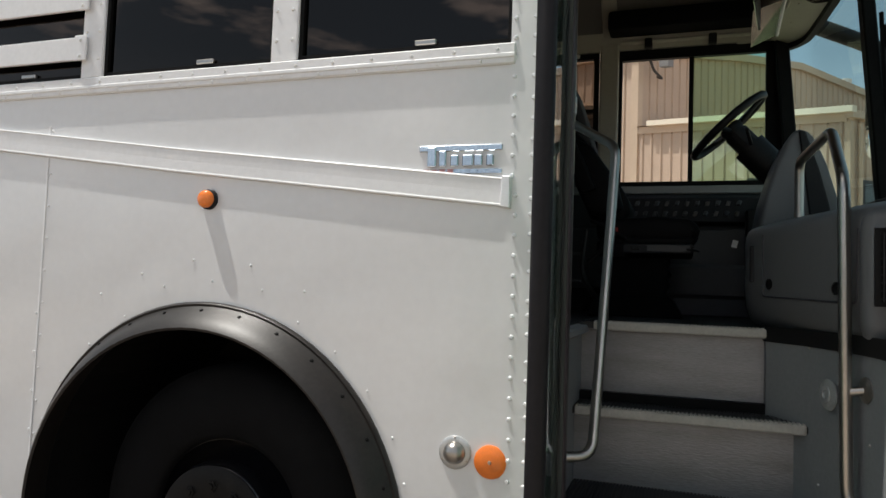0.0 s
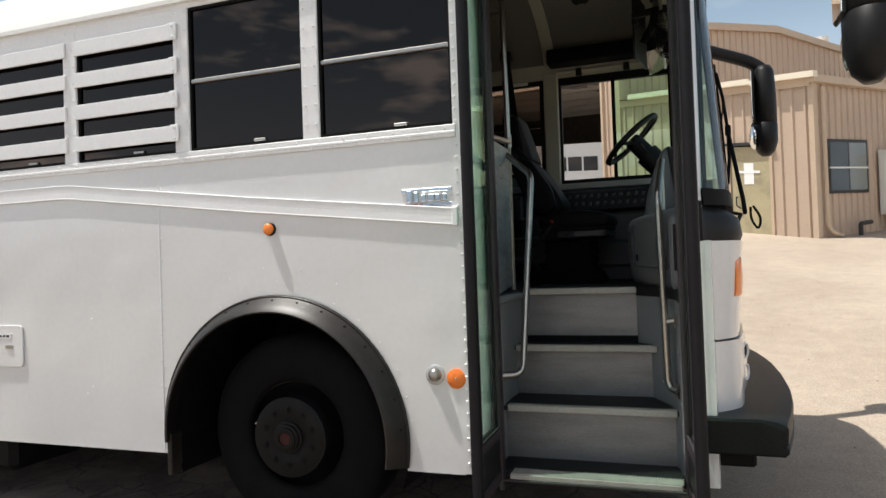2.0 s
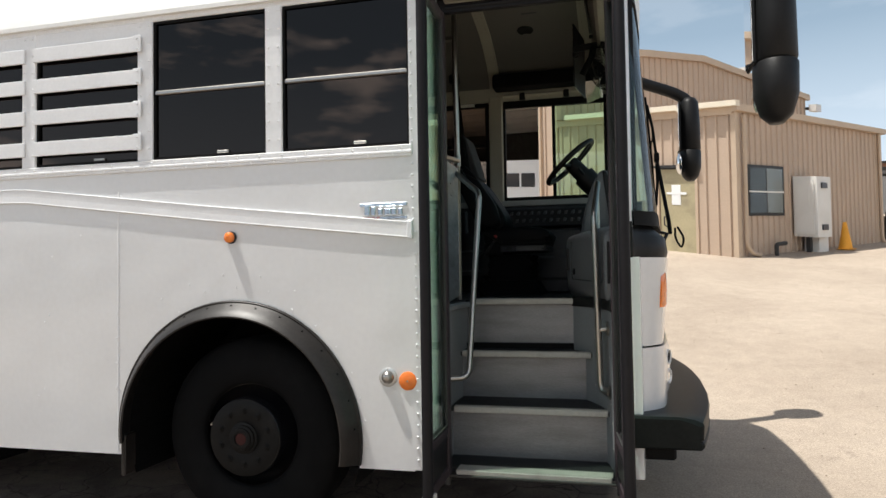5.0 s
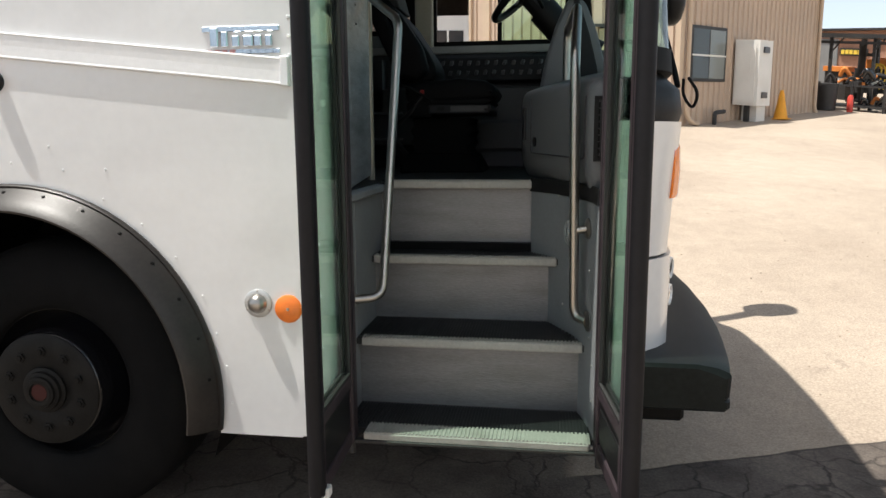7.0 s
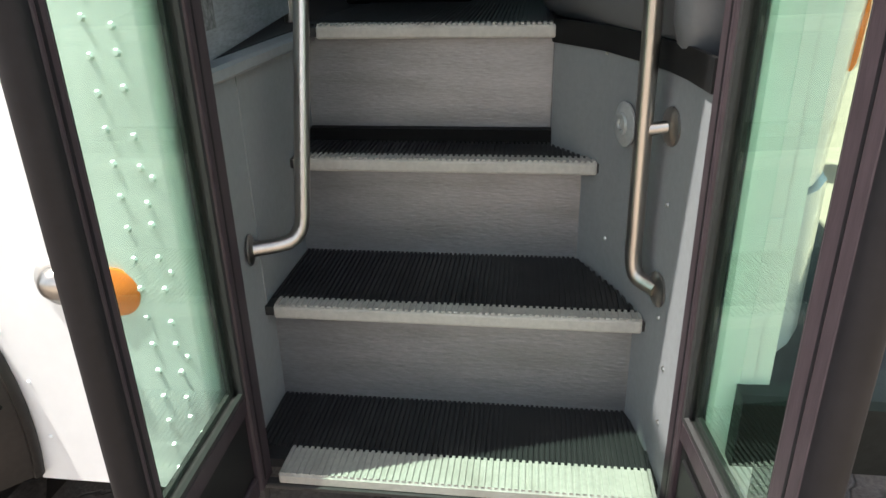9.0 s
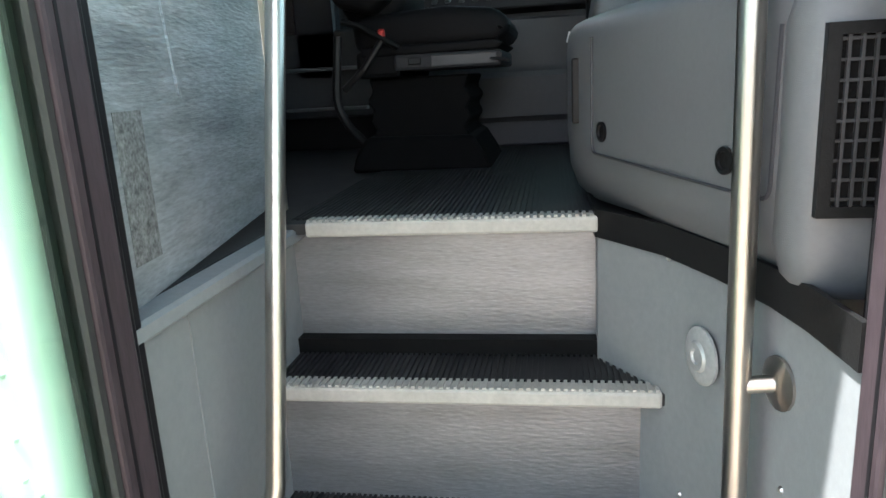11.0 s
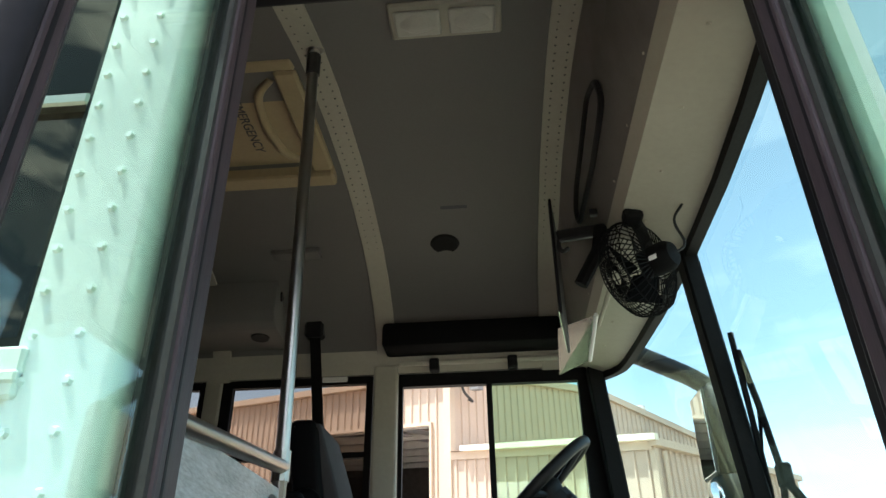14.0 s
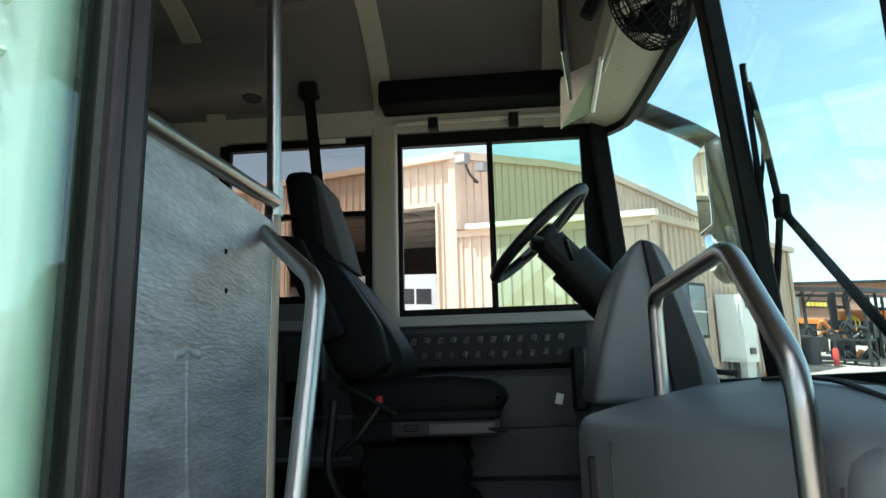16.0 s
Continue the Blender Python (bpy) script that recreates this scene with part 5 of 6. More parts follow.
part("kick_strip", bm, M["black_plastic"], bus, "black strip under the dashboard", smooth=30)
bm = bmesh.new()
for y, z in ((0.22, 0.70), (0.16, .62), (0.24, .93), (0.4, 1.17), (0.55, 1.165), (.25, 1.175), (0.15, .5), (.5, .75)):
    dome(bm, (wall_x(y) + .004, y, z), 0.006, 0.004, (-1, -.3, 0))
tagged(part("screws", bm, M["chrome"], bus), kind="stuff")
wy = 0.44
disc = part("step_lamp", lathe([(0, 0), (0.047, 0), (0.047, 0.004), (0.040, .008), (0.026, .009), (0.022, .013), (0.013, .013), (0.010, .010), (0.0, .010)], 28, facing((wall_x(wy) - .003, wy, 1.035), (-0.95, -0.3, 0))), M["zinc"], bus, "round dull zinc step lamp cover", smooth=40)

# grab rails
gl = part("grab_rail", tube([(-0.154, 0.82, 1.988), (0.055, 0.51, 1.822), (0.042, 0.42, 1.40), (0.020, 0.305, 0.805), (-0.078, 0.25, 0.805)], 0.0165, 12, bend=0.055), M["chrome"], bus, "brushed steel grab rail", smooth=60)
part("flange", lathe([(0, 0), (0.034, 0), (0.034, .004), (0.02, .01), (0, .01)], 16, facing((-0.079, 0.25, 0.805), (1, .25, 0))), M["chrome"], gl, smooth=40)
gr = part("grab_rail", tube([(0.692, 0.985, 1.597), (0.692, 0.985, 1.84), (0.714, 0.505, 1.850), (0.700, 0.255, 1.655), (0.714, 0.275, 0.765), (0.757, 0.235, 0.755)], 0.0165, 12, bend=0.05), M["chrome"], bus, "brushed steel grab rail", smooth=60)
part("bracket", tube([(0.707, 0.268, 1.065), (0.757, 0.255, 1.075)], 0.012, 10), M["chrome"], gr, smooth=40)
for y, z in ((0.255, 1.075), (0.235, .755)):
    part("flange", lathe([(0, 0), (0.036, 0), (0.036, .004), (0.02, .01), (0, .01)], 16, facing((wall_x(y) + .001, y, z), (-1, -.25, 0))), M["chrome"], gr, smooth=40)
part("foot_plate", lathe([(0, 0), (0.03, 0), (0.028, .008), (0, .008)], 14, Matrix.Translation((0.692, .985, 1.600))), M["black_plastic"], gr)

# barrier behind the entrance
def barrier_x(y):
    return -0.085 - 0.096 * (y - 0.12)


bm = prism([(barrier_x(.12) - .012, .12), (barrier_x(.12), .12), (barrier_x(.895), .895), (barrier_x(.895) - .012, .895)], "z", 1.19, 1.99)
moved(bm, Matrix(((1, 0, 0, 0), (0, 1, 0, 0), (0, .094 / 1.95, 1, -.006), (0, 0, 0, 1))))
bar = part("barrier_panel", bm, M["barrier"], bus, "grain-embossed aluminium barrier panel")
part("top_rail", tube([(barrier_x(.10), .10, 1.982), (barrier_x(.9), .905, 2.078)], 0.0165, 12), M["chrome"], bar, "brushed steel top rail", smooth=60)
part("edge_strip", box(-0.172, -0.148, .893, .905, 1.2, 2.05), M["cream"], bar)
part("embossed_rib", tube([(barrier_x(.398) - .0098, .398, 1.712), (barrier_x(.41) - .0098, .41, 1.6), (barrier_x(.43) - .0098, .43, 1.472)], .012, 16), M["barrier"], bar, smooth=60)
part("embossed_rib", tube([(barrier_x(.352) - .0099, .352, 1.700), (barrier_x(.40) - .0098, .40, 1.708), (barrier_x(.452) - .0099, .452, 1.704)], .012, 16), M["barrier"], bar, smooth=60)
part("scuffed_patch", prism([(barrier_x(.215) + .0008, .215), (barrier_x(.215) + .0016, .215), (barrier_x(.293) + .0016, .293), (barrier_x(.293) + .0008, .293)], "z", 1.25, 1.46), M["worn_alu"], bar, "scuffed rest of an old label")
for y, z in ((.557, 1.892), (.566, 1.823)):
    bm = bmesh.new()
    dome(bm, (barrier_x(y) + .001, y, z), .006, .003, (1, .1, 0))
    part("plug_hole", bm, M["rubber"], bar)
pole = part("stanchion", tube([(-0.164, 0.908, 1.20), (-0.164, 0.908, 2.1), (-0.150, 0.80, 3.30)], 0.0165, 14), M["chrome"], bus, "vertical steel pole to the ceiling", smooth=60)
part("ceiling_cup", lathe([(0, 0), (0.04, 0), (0.036, -.012), (0.022, -.03), (0, -.03)], 16, Matrix.Translation((-.150, .797, 3.312))), M["chrome"], pole, smooth=40)
part("sleeve", tube([(-0.152, 0.809, 3.20), (-0.151, 0.803, 3.27)], 0.021, 12), M["steel_dark"], pole)
part("joint", tube([(-0.164, .908, 2.045), (-0.164, .908, 2.115)], 0.021, 12), M["chrome"], pole)
# ---------------- the bus: inside ----------------
INNER = [(0.05, 2.80), (0.06, 2.88), (0.11, 2.98), (0.2, 3.07), (0.34, 3.16), (0.51, 3.235), (0.8, 3.305), (1.0, 3.33), (1.22, 3.335)]
INNER = INNER + [(WIDTH - y, z) for y, z in INNER[-2::-1]]


def ceil_z(y):
    return float(np.interp(y, [p[0] for p in INNER], [p[1] for p in INNER]))


floor_poly = [(REAR + .05, 0.04), (-0.10, 0.04), (-0.10, 0.77), (1.0, 0.77), (1.0, 2.41), (REAR + .05, 2.41)]
part("floor", prism(floor_poly, "z", 1.14, 1.198), M["tread"], bus, "black rubber floor")
bm = bmesh.new()
for k in range(70):
    box(-0.075 + .0115 * k, -0.069 + .0115 * k, 1.36, 2.36, 1.197, 1.203, bm=bm)
part("floor_ribs", bm, M["tread"], bus)
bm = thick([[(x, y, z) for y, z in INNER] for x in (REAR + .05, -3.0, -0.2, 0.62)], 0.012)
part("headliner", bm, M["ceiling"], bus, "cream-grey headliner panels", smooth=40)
for x in (-3.35, -2.56, -1.76, -0.96, -0.165, 0.60):
    rows = [[(x + dx, WIDTH / 2 + (y - WIDTH / 2) * s, z - dz) for y, z in INNER] for dx, dz, s in ((-.05, 0.0, 1.0), (-.042, .014, .985), (.042, .014, .985), (.05, 0.0, 1.0))]
    rib = part("ceiling_rib", loft(rows), M["cream"], bus, "cream ceiling rib", smooth=40)
    bm = bmesh.new()
    for k in range(60):
        y = 0.1 + 2.24 * k / 59
        for dx in (-.02, .02):
            dome(bm, (x + dx, y, ceil_z(y) - .0145), .004, .003, (0, 0, -1))
    tagged(part("rivets", bm, M["ceiling"], rib), kind="stuff")
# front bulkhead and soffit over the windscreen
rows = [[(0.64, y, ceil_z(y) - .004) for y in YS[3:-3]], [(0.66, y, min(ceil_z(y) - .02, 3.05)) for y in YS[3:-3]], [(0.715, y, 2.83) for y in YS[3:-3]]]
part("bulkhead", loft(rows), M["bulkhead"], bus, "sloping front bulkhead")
rows = [[(0.713, y, 2.832) for y in YS[3:-3]], [(0.735, y, 2.79) for y in YS[3:-3]], [(min(glass_x(y, 2.74) - .02, .93), y, 2.745) for y in YS[3:-3]]]
part("soffit", loft(rows), M["cream"], bus, "cream soffit over the windscreen", smooth=40)
bm = bmesh.new()
for k in range(8):
    dome(bm, (0.712, 0.2 + .25 * k, 2.85), .006, .004, (-1, 0, 0))
    dome(bm, (0.80, 0.3 + .25 * k, 2.772), .006, .004, (0, 0, -1))
tagged(part("screws", bm, M["cream"], bus), kind="stuff")
part("grab_loop", tube([(0.665, 1.0, 2.943), (0.662, .80, 2.94), (0.662, .715, 2.955), (0.657, .735, 3.04), (0.652, .86, 3.088), (0.652, 1.30, 3.055), (0.657, 1.40, 3.03), (0.662, 1.385, 2.97), (0.665, 1.0, 2.943)], 0.009, 8, bend=.04), M["black_plastic"], bus, "black cable loop")
# ceiling lamp with two frosted lenses
lamp = part("dome_lamp", box(0.10, 0.415, 0.605, 0.735, 3.235, 3.262, .006), M["cream"], bus, "twin dome lamp with frosted lenses", matrix=None)
for x in (0.115, 0.268):
    part("lens", box(x, x + .13, .625, .715, 3.225, 3.237, .008, 2), M["lens_white"], lamp)
    part("reflector", lathe([(0.0, -.012), (.022, -.011), (.034, -.004), (.04, .0)], 18, Matrix.Translation((x + .065, .67, 3.226)) @ Matrix.Diagonal((1.3, .8, 1, 1))), M["lens_white"], lamp, smooth=50)
spk = part("ceiling_speaker", lathe([(0, 0), (0.062, 0), (0.066, .008), (0.055, .016), (0, .012)], 24, facing((0.152, 1.925, ceil_z(1.925) - .003), (0, -.25, -1))), M["rubber"], bus, "round black ceiling speaker", smooth=40)
plate = part("data_plate", moved(box(-.08, .08, -.03, .03, -.006, 0, .003), Matrix.Translation((0.207, 1.715, ceil_z(1.70) - .008)) @ Matrix.Rotation(-.18, 4, "X")), M["cream"], bus, "small plate with unreadable writing")
part("bar", moved(box(-.055, .055, -.014, .014, -.008, -.0065), Matrix.Translation((0.207, 1.715, ceil_z(1.70) - .008)) @ Matrix.Rotation(-.18, 4, "X")), M["dash_dark"], plate)
# roof hatch
hz = ceil_z(1.22) - .012
hatch = part("roof_hatch", join(join(box(-0.92, -0.235, 0.83, 0.885, hz - .03, hz + .01, .008), box(-0.92, -0.235, 1.42, 1.50, hz - .05, hz + .01, .008)),
             join(box(-0.31, -0.235, 0.885, 1.42, hz - .035, hz + .01, .008), box(-0.92, -0.845, 0.885, 1.42, hz - .035, hz + .01, .008))), M["hatch"], bus, "yellowed cream emergency roof hatch")
part("hatch_panel", box(-0.845, -0.31, 0.885, 1.42, hz - .004, hz + .012), M["hatch"], hatch)
part("hatch_rib", tube([(-0.33, 0.93, hz - .006), (-0.40, 1.0, hz - .01), (-0.42, 1.15, hz - .01), (-0.40, 1.32, hz - .01), (-0.33, 1.39, hz - .006)], .016, 8, bend=.05), M["hatch"], hatch, smooth=60)
txt = bpy.data.curves.new("hatch_text", "FONT")
txt.body, txt.size, txt.extrude, txt.align_x = "EMERGENCY", 0.05, 0.0006, "CENTER"
txt.materials.append(M["dash_dark"])
tx = new("hatch_text", txt)
tx.parent = hatch
tx.matrix_basis = Matrix.Translation((-0.50, 1.17, hz - .007)) @ Matrix.Rotation(math.pi, 4, "X") @ Matrix.Rotation(radians(-90), 4, "Z")
part("ceiling_plate", box(-0.62, -0.40, 1.90, 2.0, ceil_z(1.95) - .02, ceil_z(1.95) + .004, .004), M["ceiling"], bus)

# driver's side wall with its windows
part("side_wall", box(REAR + .05, 1.0, 2.385, 2.405, 1.2, 1.915), M["wall_grey"], bus, "grey wall below the driver's window")
part("side_wall", box(REAR + .05, 1.0, 2.36, 2.386, 1.2, 1.34, .004), M["black_plastic"], bus)
part("side_head", prism([(2.41, 2.80), (2.405, 2.90), (2.35, 2.92), (2.375, 2.80)], "x", REAR + .05, 0.80), M["cream"], bus)
part("window_head", box(REAR, 0.80, WIDTH - .03, WIDTH, 2.80, GUTTER), M["white"], bus)
part("window_sill", box(REAR + .05, 0.80, 2.36, WIDTH + .006, 1.912, 1.958, .004), M["sill_grey"], bus)
part("side_wall", box(REAR + .05, -0.226, 2.375, 2.42, 1.957, 2.034, .003), M["dash"], bus, "grey strip below the side windows")
part("driver_pillar", box(-0.225, -0.111, 2.36, WIDTH, 1.95, 2.84, .012, 2), M["cream"], bus, "cream pillar behind the driver's window")
dw = part("driver_window", rim_box(-0.111, 0.80, 1.955, 2.80, (.019, .085, .035, .06), 2.395, 2.43), M["rubber"], bus, "sliding driver's window in a black frame")
part("meeting_rail", box(0.296, 0.322, 2.40, 2.428, 1.985, 2.745), M["rubber"], dw)
g = part("pane", box(0.322, 0.72, 2.410, 2.414, 1.985, 2.75), P_DRIVER, dw, "green tinted sliding pane")
for x in (0.04, 0.40):
    part("shade_clip", box(x, x + .045, 2.32, 2.37, 2.79, 2.85, .006), M["black_plastic"], bus)
part("shade_roller", tube([(-0.10, 2.345, 2.835), (0.66, 2.345, 2.835)], 0.014, 8), M["cream"], bus)
bm = box(-0.165, 0.645, 2.20, 2.36, 2.868, 2.988, .02, 2)
part("overhead_box", bm, M["seat_cloth_black"], bus, "black padded box over the driver's window", smooth=40)
for n in range(8):
    x1, x0 = -0.233 - 0.803 * n, -0.955 - 0.803 * n
    w = part("window", rim_box(x0, x1, 2.03, 2.82, (.05, .03, .04, .055), 2.395, 2.43), M["rubber"], bus, "split side window in a black frame")
    part("sash_bar", box(x0 + .05, x1 - .03, 2.397, 2.43, 2.425, 2.45), M["rubber"], w)
    g = part("pane", box(x0 + .045, x1 - .025, 2.412, 2.416, 2.065, 2.77), P_SIDE, w)
    part("latch", box(x1 - .24, x1 - .12, 2.385, 2.396, 2.775, 2.80, .003), M["cabinet"], w)
    part("window_post", box(x0 - .078, x0, 2.375, WIDTH, 1.95, 2.84, .006), M["cream"], bus)
# near-side inner lining behind the barrier
part("side_lining", box(REAR + .05, -0.19, 0.032, 0.05, 1.2, 1.95), M["wall_grey"], bus)
part("rear_lining", box(REAR + .04, REAR + .06, 0.05, 2.4, 1.2, 3.3), M["wall_grey"], bus)

# switch panel under the driver's window
sp = part("switch_panel", prism([(2.385, 1.72), (2.27, 1.735), (2.285, 1.875), (2.36, 1.908), (2.385, 1.908)], "x", -0.10, 0.68, .006), M["panel_dark"], bus, "side console with two rows of rocker switches")
sw_mesh = None
for r, z in enumerate((1.782, 1.842)):
    for k in range(12):
        x = -0.045 + .055 * k + .01 * r
        if sw_mesh is None:
            ob = part("rocker_switch", prism([(-.016, -.014), (.007, -.015), (.016, .014), (-.007, .015)], "y", -.012, 0.004, .004), M["switch"], sp)
            sw_mesh = ob.data
        else:
            ob = new("rocker_switch", sw_mesh)
            ob.parent = sp
        ob.matrix_basis = Matrix.Translation((x, 2.276 + .1 * (z - 1.782) - .002, z)) @ Matrix.Rotation(-.1, 4, "X") @ Matrix.Rotation((.25 if (k + r) % 2 else -.25), 4, "X")
part("lower_console", box(-1.45, 0.70, 2.30, 2.386, 1.34, 1.70, .01), M["wall_grey"], bus)
part("heater_box", box(0.16, 0.62, 2.14, 2.32, 1.30, 1.49, .02), M["wall_grey"], bus, "grey heater box by the driver's wall")
part("kick_ledge", box(0.10, 0.72, 2.17, 2.34, 1.202, 1.31, .01), M["dash_dark"], bus)
for z0, z1, y0 in ((1.536, 1.552, 2.28), (1.372, 1.386, 2.27)):
    part("wall_ledge", box(-1.4, -0.30, y0, 2.302, z0, z1, .003), M["dash"], bus, "grey edge strip along the wall")
part("hand_brake", box(0.60, 0.66, 2.18, 2.26, 1.55, 1.80, .012), M["black_plastic"], bus, "black control pedestal")
part("paper_tag", moved(box(-.014, .014, -.001, .001, -.04, .0), Matrix.Translation((0.545, 2.1, 1.62)) @ Matrix.Rotation(.25, 4, "Y")), M["paper"], bus, "small white paper tag")
part("valve_knob", box(0.66, 0.70, 2.05, 2.09, 1.70, 1.80, .01), M["yellow_plastic"], bus, "yellow valve knob")

# dashboard
plan = [(0.86, 0.215), (0.765, 0.215), (0.712, 0.33), (0.566, 0.72), (0.540, 0.80), (0.516, 0.88), (0.504, 0.96), (0.510, 1.04), (0.55, 1.14), (0.64, 1.22), (0.76, 1.26), (0.98, 1.28), (1.0, 1.1), (0.985, 0.3), (0.93, 0.215)]
mid_ = Vector((0.83, 0.66))


def shrink(pts, d):
    return [((Vector(p) + (mid_ - Vector(p)).normalized() * d).x, (Vector(p) + (mid_ - Vector(p)).normalized() * d).y) for p in pts]


def dash_rise(x, y):
    """How far the top has climbed towards the windscreen."""
    face = float(np.interp(y, (0.215, 0.33, 0.72, 0.96, 1.04, 1.24), (0.765, 0.712, 0.566, 0.504, 0.51, 0.70)))
    return 0.062 * max(0.0, min(1.0, (x - face) / 0.34))


rings = []
for z, d, k in ((1.215, .06, 0), (1.235, .03, 0), (1.28, .008, 0), (1.36, 0.0, 0), (1.52, 0.0, .6), (1.546, .004, 1), (1.562, .012, 1), (1.572, .026, 1), (1.577, .050, 1), (1.581, .09, 1), (1.584, .15, 1), (1.587, .23, 1), (1.588, .30, 1)):
    rings.append([(x, y, z + k * dash_rise(x, y)) for x, y in shrink(plan, d)])
dash = part("dashboard", loft(rings, closed=True), M["dash"], bus, "grey moulded dashboard", smooth=40)


def on_face(y, z, out=0.0):
    """A point of the dashboard's slanting face."""
    x = float(np.interp(y, [p[1] for p in plan[1:5]], [p[0] for p in plan[1:5]]))
    return Vector((x - out * .93, y - out * .36, z))


for y, z in ((0.726, 1.366), (0.356, 1.352)):
    part("bolt", lathe([(0, 0), (0.019, 0), (0.019, .004), (0.013, .004), (0.012, -.001), (0, 0.001)], 18, facing(on_face(y, z, .0005), (-.93, -.36, 0))), M["black_plastic"], dash, smooth=40)
for pts in ([on_face(0.775, 1.54, .001), on_face(0.775, 1.322, .001), on_face(0.50, 1.316, .001), on_face(0.275, 1.31, .001), on_face(0.27, 1.52, .001)],):
    part("seam", tube(pts, 0.0028, 6, bend=.02), M["dash_dark"], dash)
part("slot", box(0.511, 0.530, 0.850, 0.874, 1.375, 1.505, .003), M["black_plastic"], dash)
# defroster outlets: long curved strips on the dashboard's top
for y0, y1, x in ((0.42, 1.12, 0.93), (0.36, 0.86, 0.885)):
    part("defroster_slot", tube([(x - .03, y0, 1.584 + dash_rise(x - .03, y0)), (x, (y0 + y1) / 2, 1.586 + dash_rise(x, .8)), (x - .02, y1, 1.586 + dash_rise(x - .02, y1))], 0.005, 6, bend=.2), M["black_plastic"], dash)
# heater housing beside the door with its grille
hplan = [(0.92, 0.192), (0.80, 0.196), (0.765, 0.202), (0.748, 0.216), (0.741, 0.238), (0.742, 0.27), (0.75, 0.30), (0.80, 0.33), (0.95, 0.33), (0.95, 0.20)]
mid_ = Vector((0.86, 0.27))
rings = [[(x, y, z) for x, y in shrink(hplan, d)] for z, d in ((1.20, .03), (1.22, .01), (1.26, 0.0), (1.52, 0.0), (1.548, .006), (1.566, .022), (1.574, .06))]
hb = part("heater_housing", loft(rings, closed=True), M["dash"], bus, "grey heater housing beside the door", smooth=50)
fa, fb = Vector((0.885, 0.193, 0)), Vector((0.774, 0.198, 0))
wayg = (fb - fa).normalized()
outg = Vector((-wayg.y, wayg.x, 0)) if wayg.x < 0 else Vector((wayg.y, -wayg.x, 0))
gm = Matrix((( wayg.x, outg.x, 0, fa.x), (wayg.y, outg.y, 0, fa.y), (0, 0, 1, 0), (0, 0, 0, 1)))
lg = (fb - fa).length
gr_ = part("grille", moved(join(join(box(-.012, lg + .012, -.004, .010, 1.305, 1.318), box(-.012, lg + .012, -.004, .010, 1.502, 1.515)), join(box(-.012, .002, -.004, .010, 1.318, 1.502), box(lg - .002, lg + .012, -.004, .010, 1.318, 1.502))), gm), M["black_plastic"], hb, "black slatted air grille")
part("grille_back", moved(box(-.002, lg + .002, -.004, .002, 1.316, 1.504), gm), M["rubber"], gr_)
for k in range(9):
    part("slat", moved(box(.002, lg - .002, .0045, .0065, 1.324 + .0215 * k, 1.3275 + .0215 * k), gm), M["grille"], gr_)
for k in range(8):
    part("slat", moved(box(.005 + .0135 * k, .0085 + .0135 * k, .003, .0085, 1.318, 1.502), gm), M["grille"], gr_)

# instrument hood
hood = [(0.572, 1.595), (0.598, 1.74), (0.642, 1.89), (0.685, 1.99), (0.714, 2.023), (0.744, 2.025), (0.780, 1.997), (0.83, 1.88), (0.875, 1.72), (0.90, 1.62), (0.90, 1.595)]
bn = part("instrument_hood", prism(hood, "y", 1.24, 1.60, .02, 2), M["dash"], bus, "tall grey instrument hood", smooth=50)
part("hood_panel", prism([(0.722, 2.017), (0.748, 2.010), (0.80, 1.85), (0.838, 1.70), (0.848, 1.60), (0.772, 1.60), (0.748, 1.80)], "y", 1.226, 1.242, .006), M["panel_dark"], bn, "dark inset panel")
part("cowl", box(0.74, 1.0, 1.60, 2.34, 1.3, 1.70, .06, 3), M["dash_dark"], bus, smooth=50)
part("cowl", box(0.60, 0.80, 1.24, 1.62, 1.22, 1.60, .03, 2), M["dash_dark"], bus, smooth=50)

# steering column and wheel
C = Vector((0.482, 1.76, 2.162))
AX = Vector((0.676, 0.0, -0.737))
col = part("steering_column", tube([C + AX * .05, C + AX * .16], 0.06, 16), M["black_plastic"], bus, "black steering column")
part("shroud", tube([C + AX * .14, C + AX * .36], 0.08, 18), M["black_plastic"], col, smooth=40)
part("boot", tube([C + AX * .34, C + AX * .40, C + AX * .40 + Vector((.12, 0, -.06))], 0.085, 14, bend=.03), M["black_plastic"], col, smooth=40)
part("stalk", tube([C + AX * .17, C + AX * .13 + Vector((-.02, -.22, .03))], 0.009, 8), M["black_plastic"], col)
m = facing(C, -AX)
wheel = part("steering_wheel", lathe([(0.213 + .0195 * math.cos(i * math.pi / 4), .0195 * math.sin(i * math.pi / 4)) for i in range(8)], 40, m, closed=True), M["black_plastic"], bus, "black two-spoke steering wheel", smooth=70)
part("hub", lathe([(0, -.05), (0.05, -.05), (0.06, -.02), (0.05, .0), (0, .005)], 20, m), M["black_plastic"], wheel, smooth=50)
for a in (200, 340, 90):
    p = m @ Vector((.2 * math.cos(radians(a)), .2 * math.sin(radians(a)), 0))
    part("spoke", tube([m @ Vector((.03 * math.cos(radians(a)), .03 * math.sin(radians(a)), -.03)), p], 0.012, 8), M["black_plastic"], wheel)

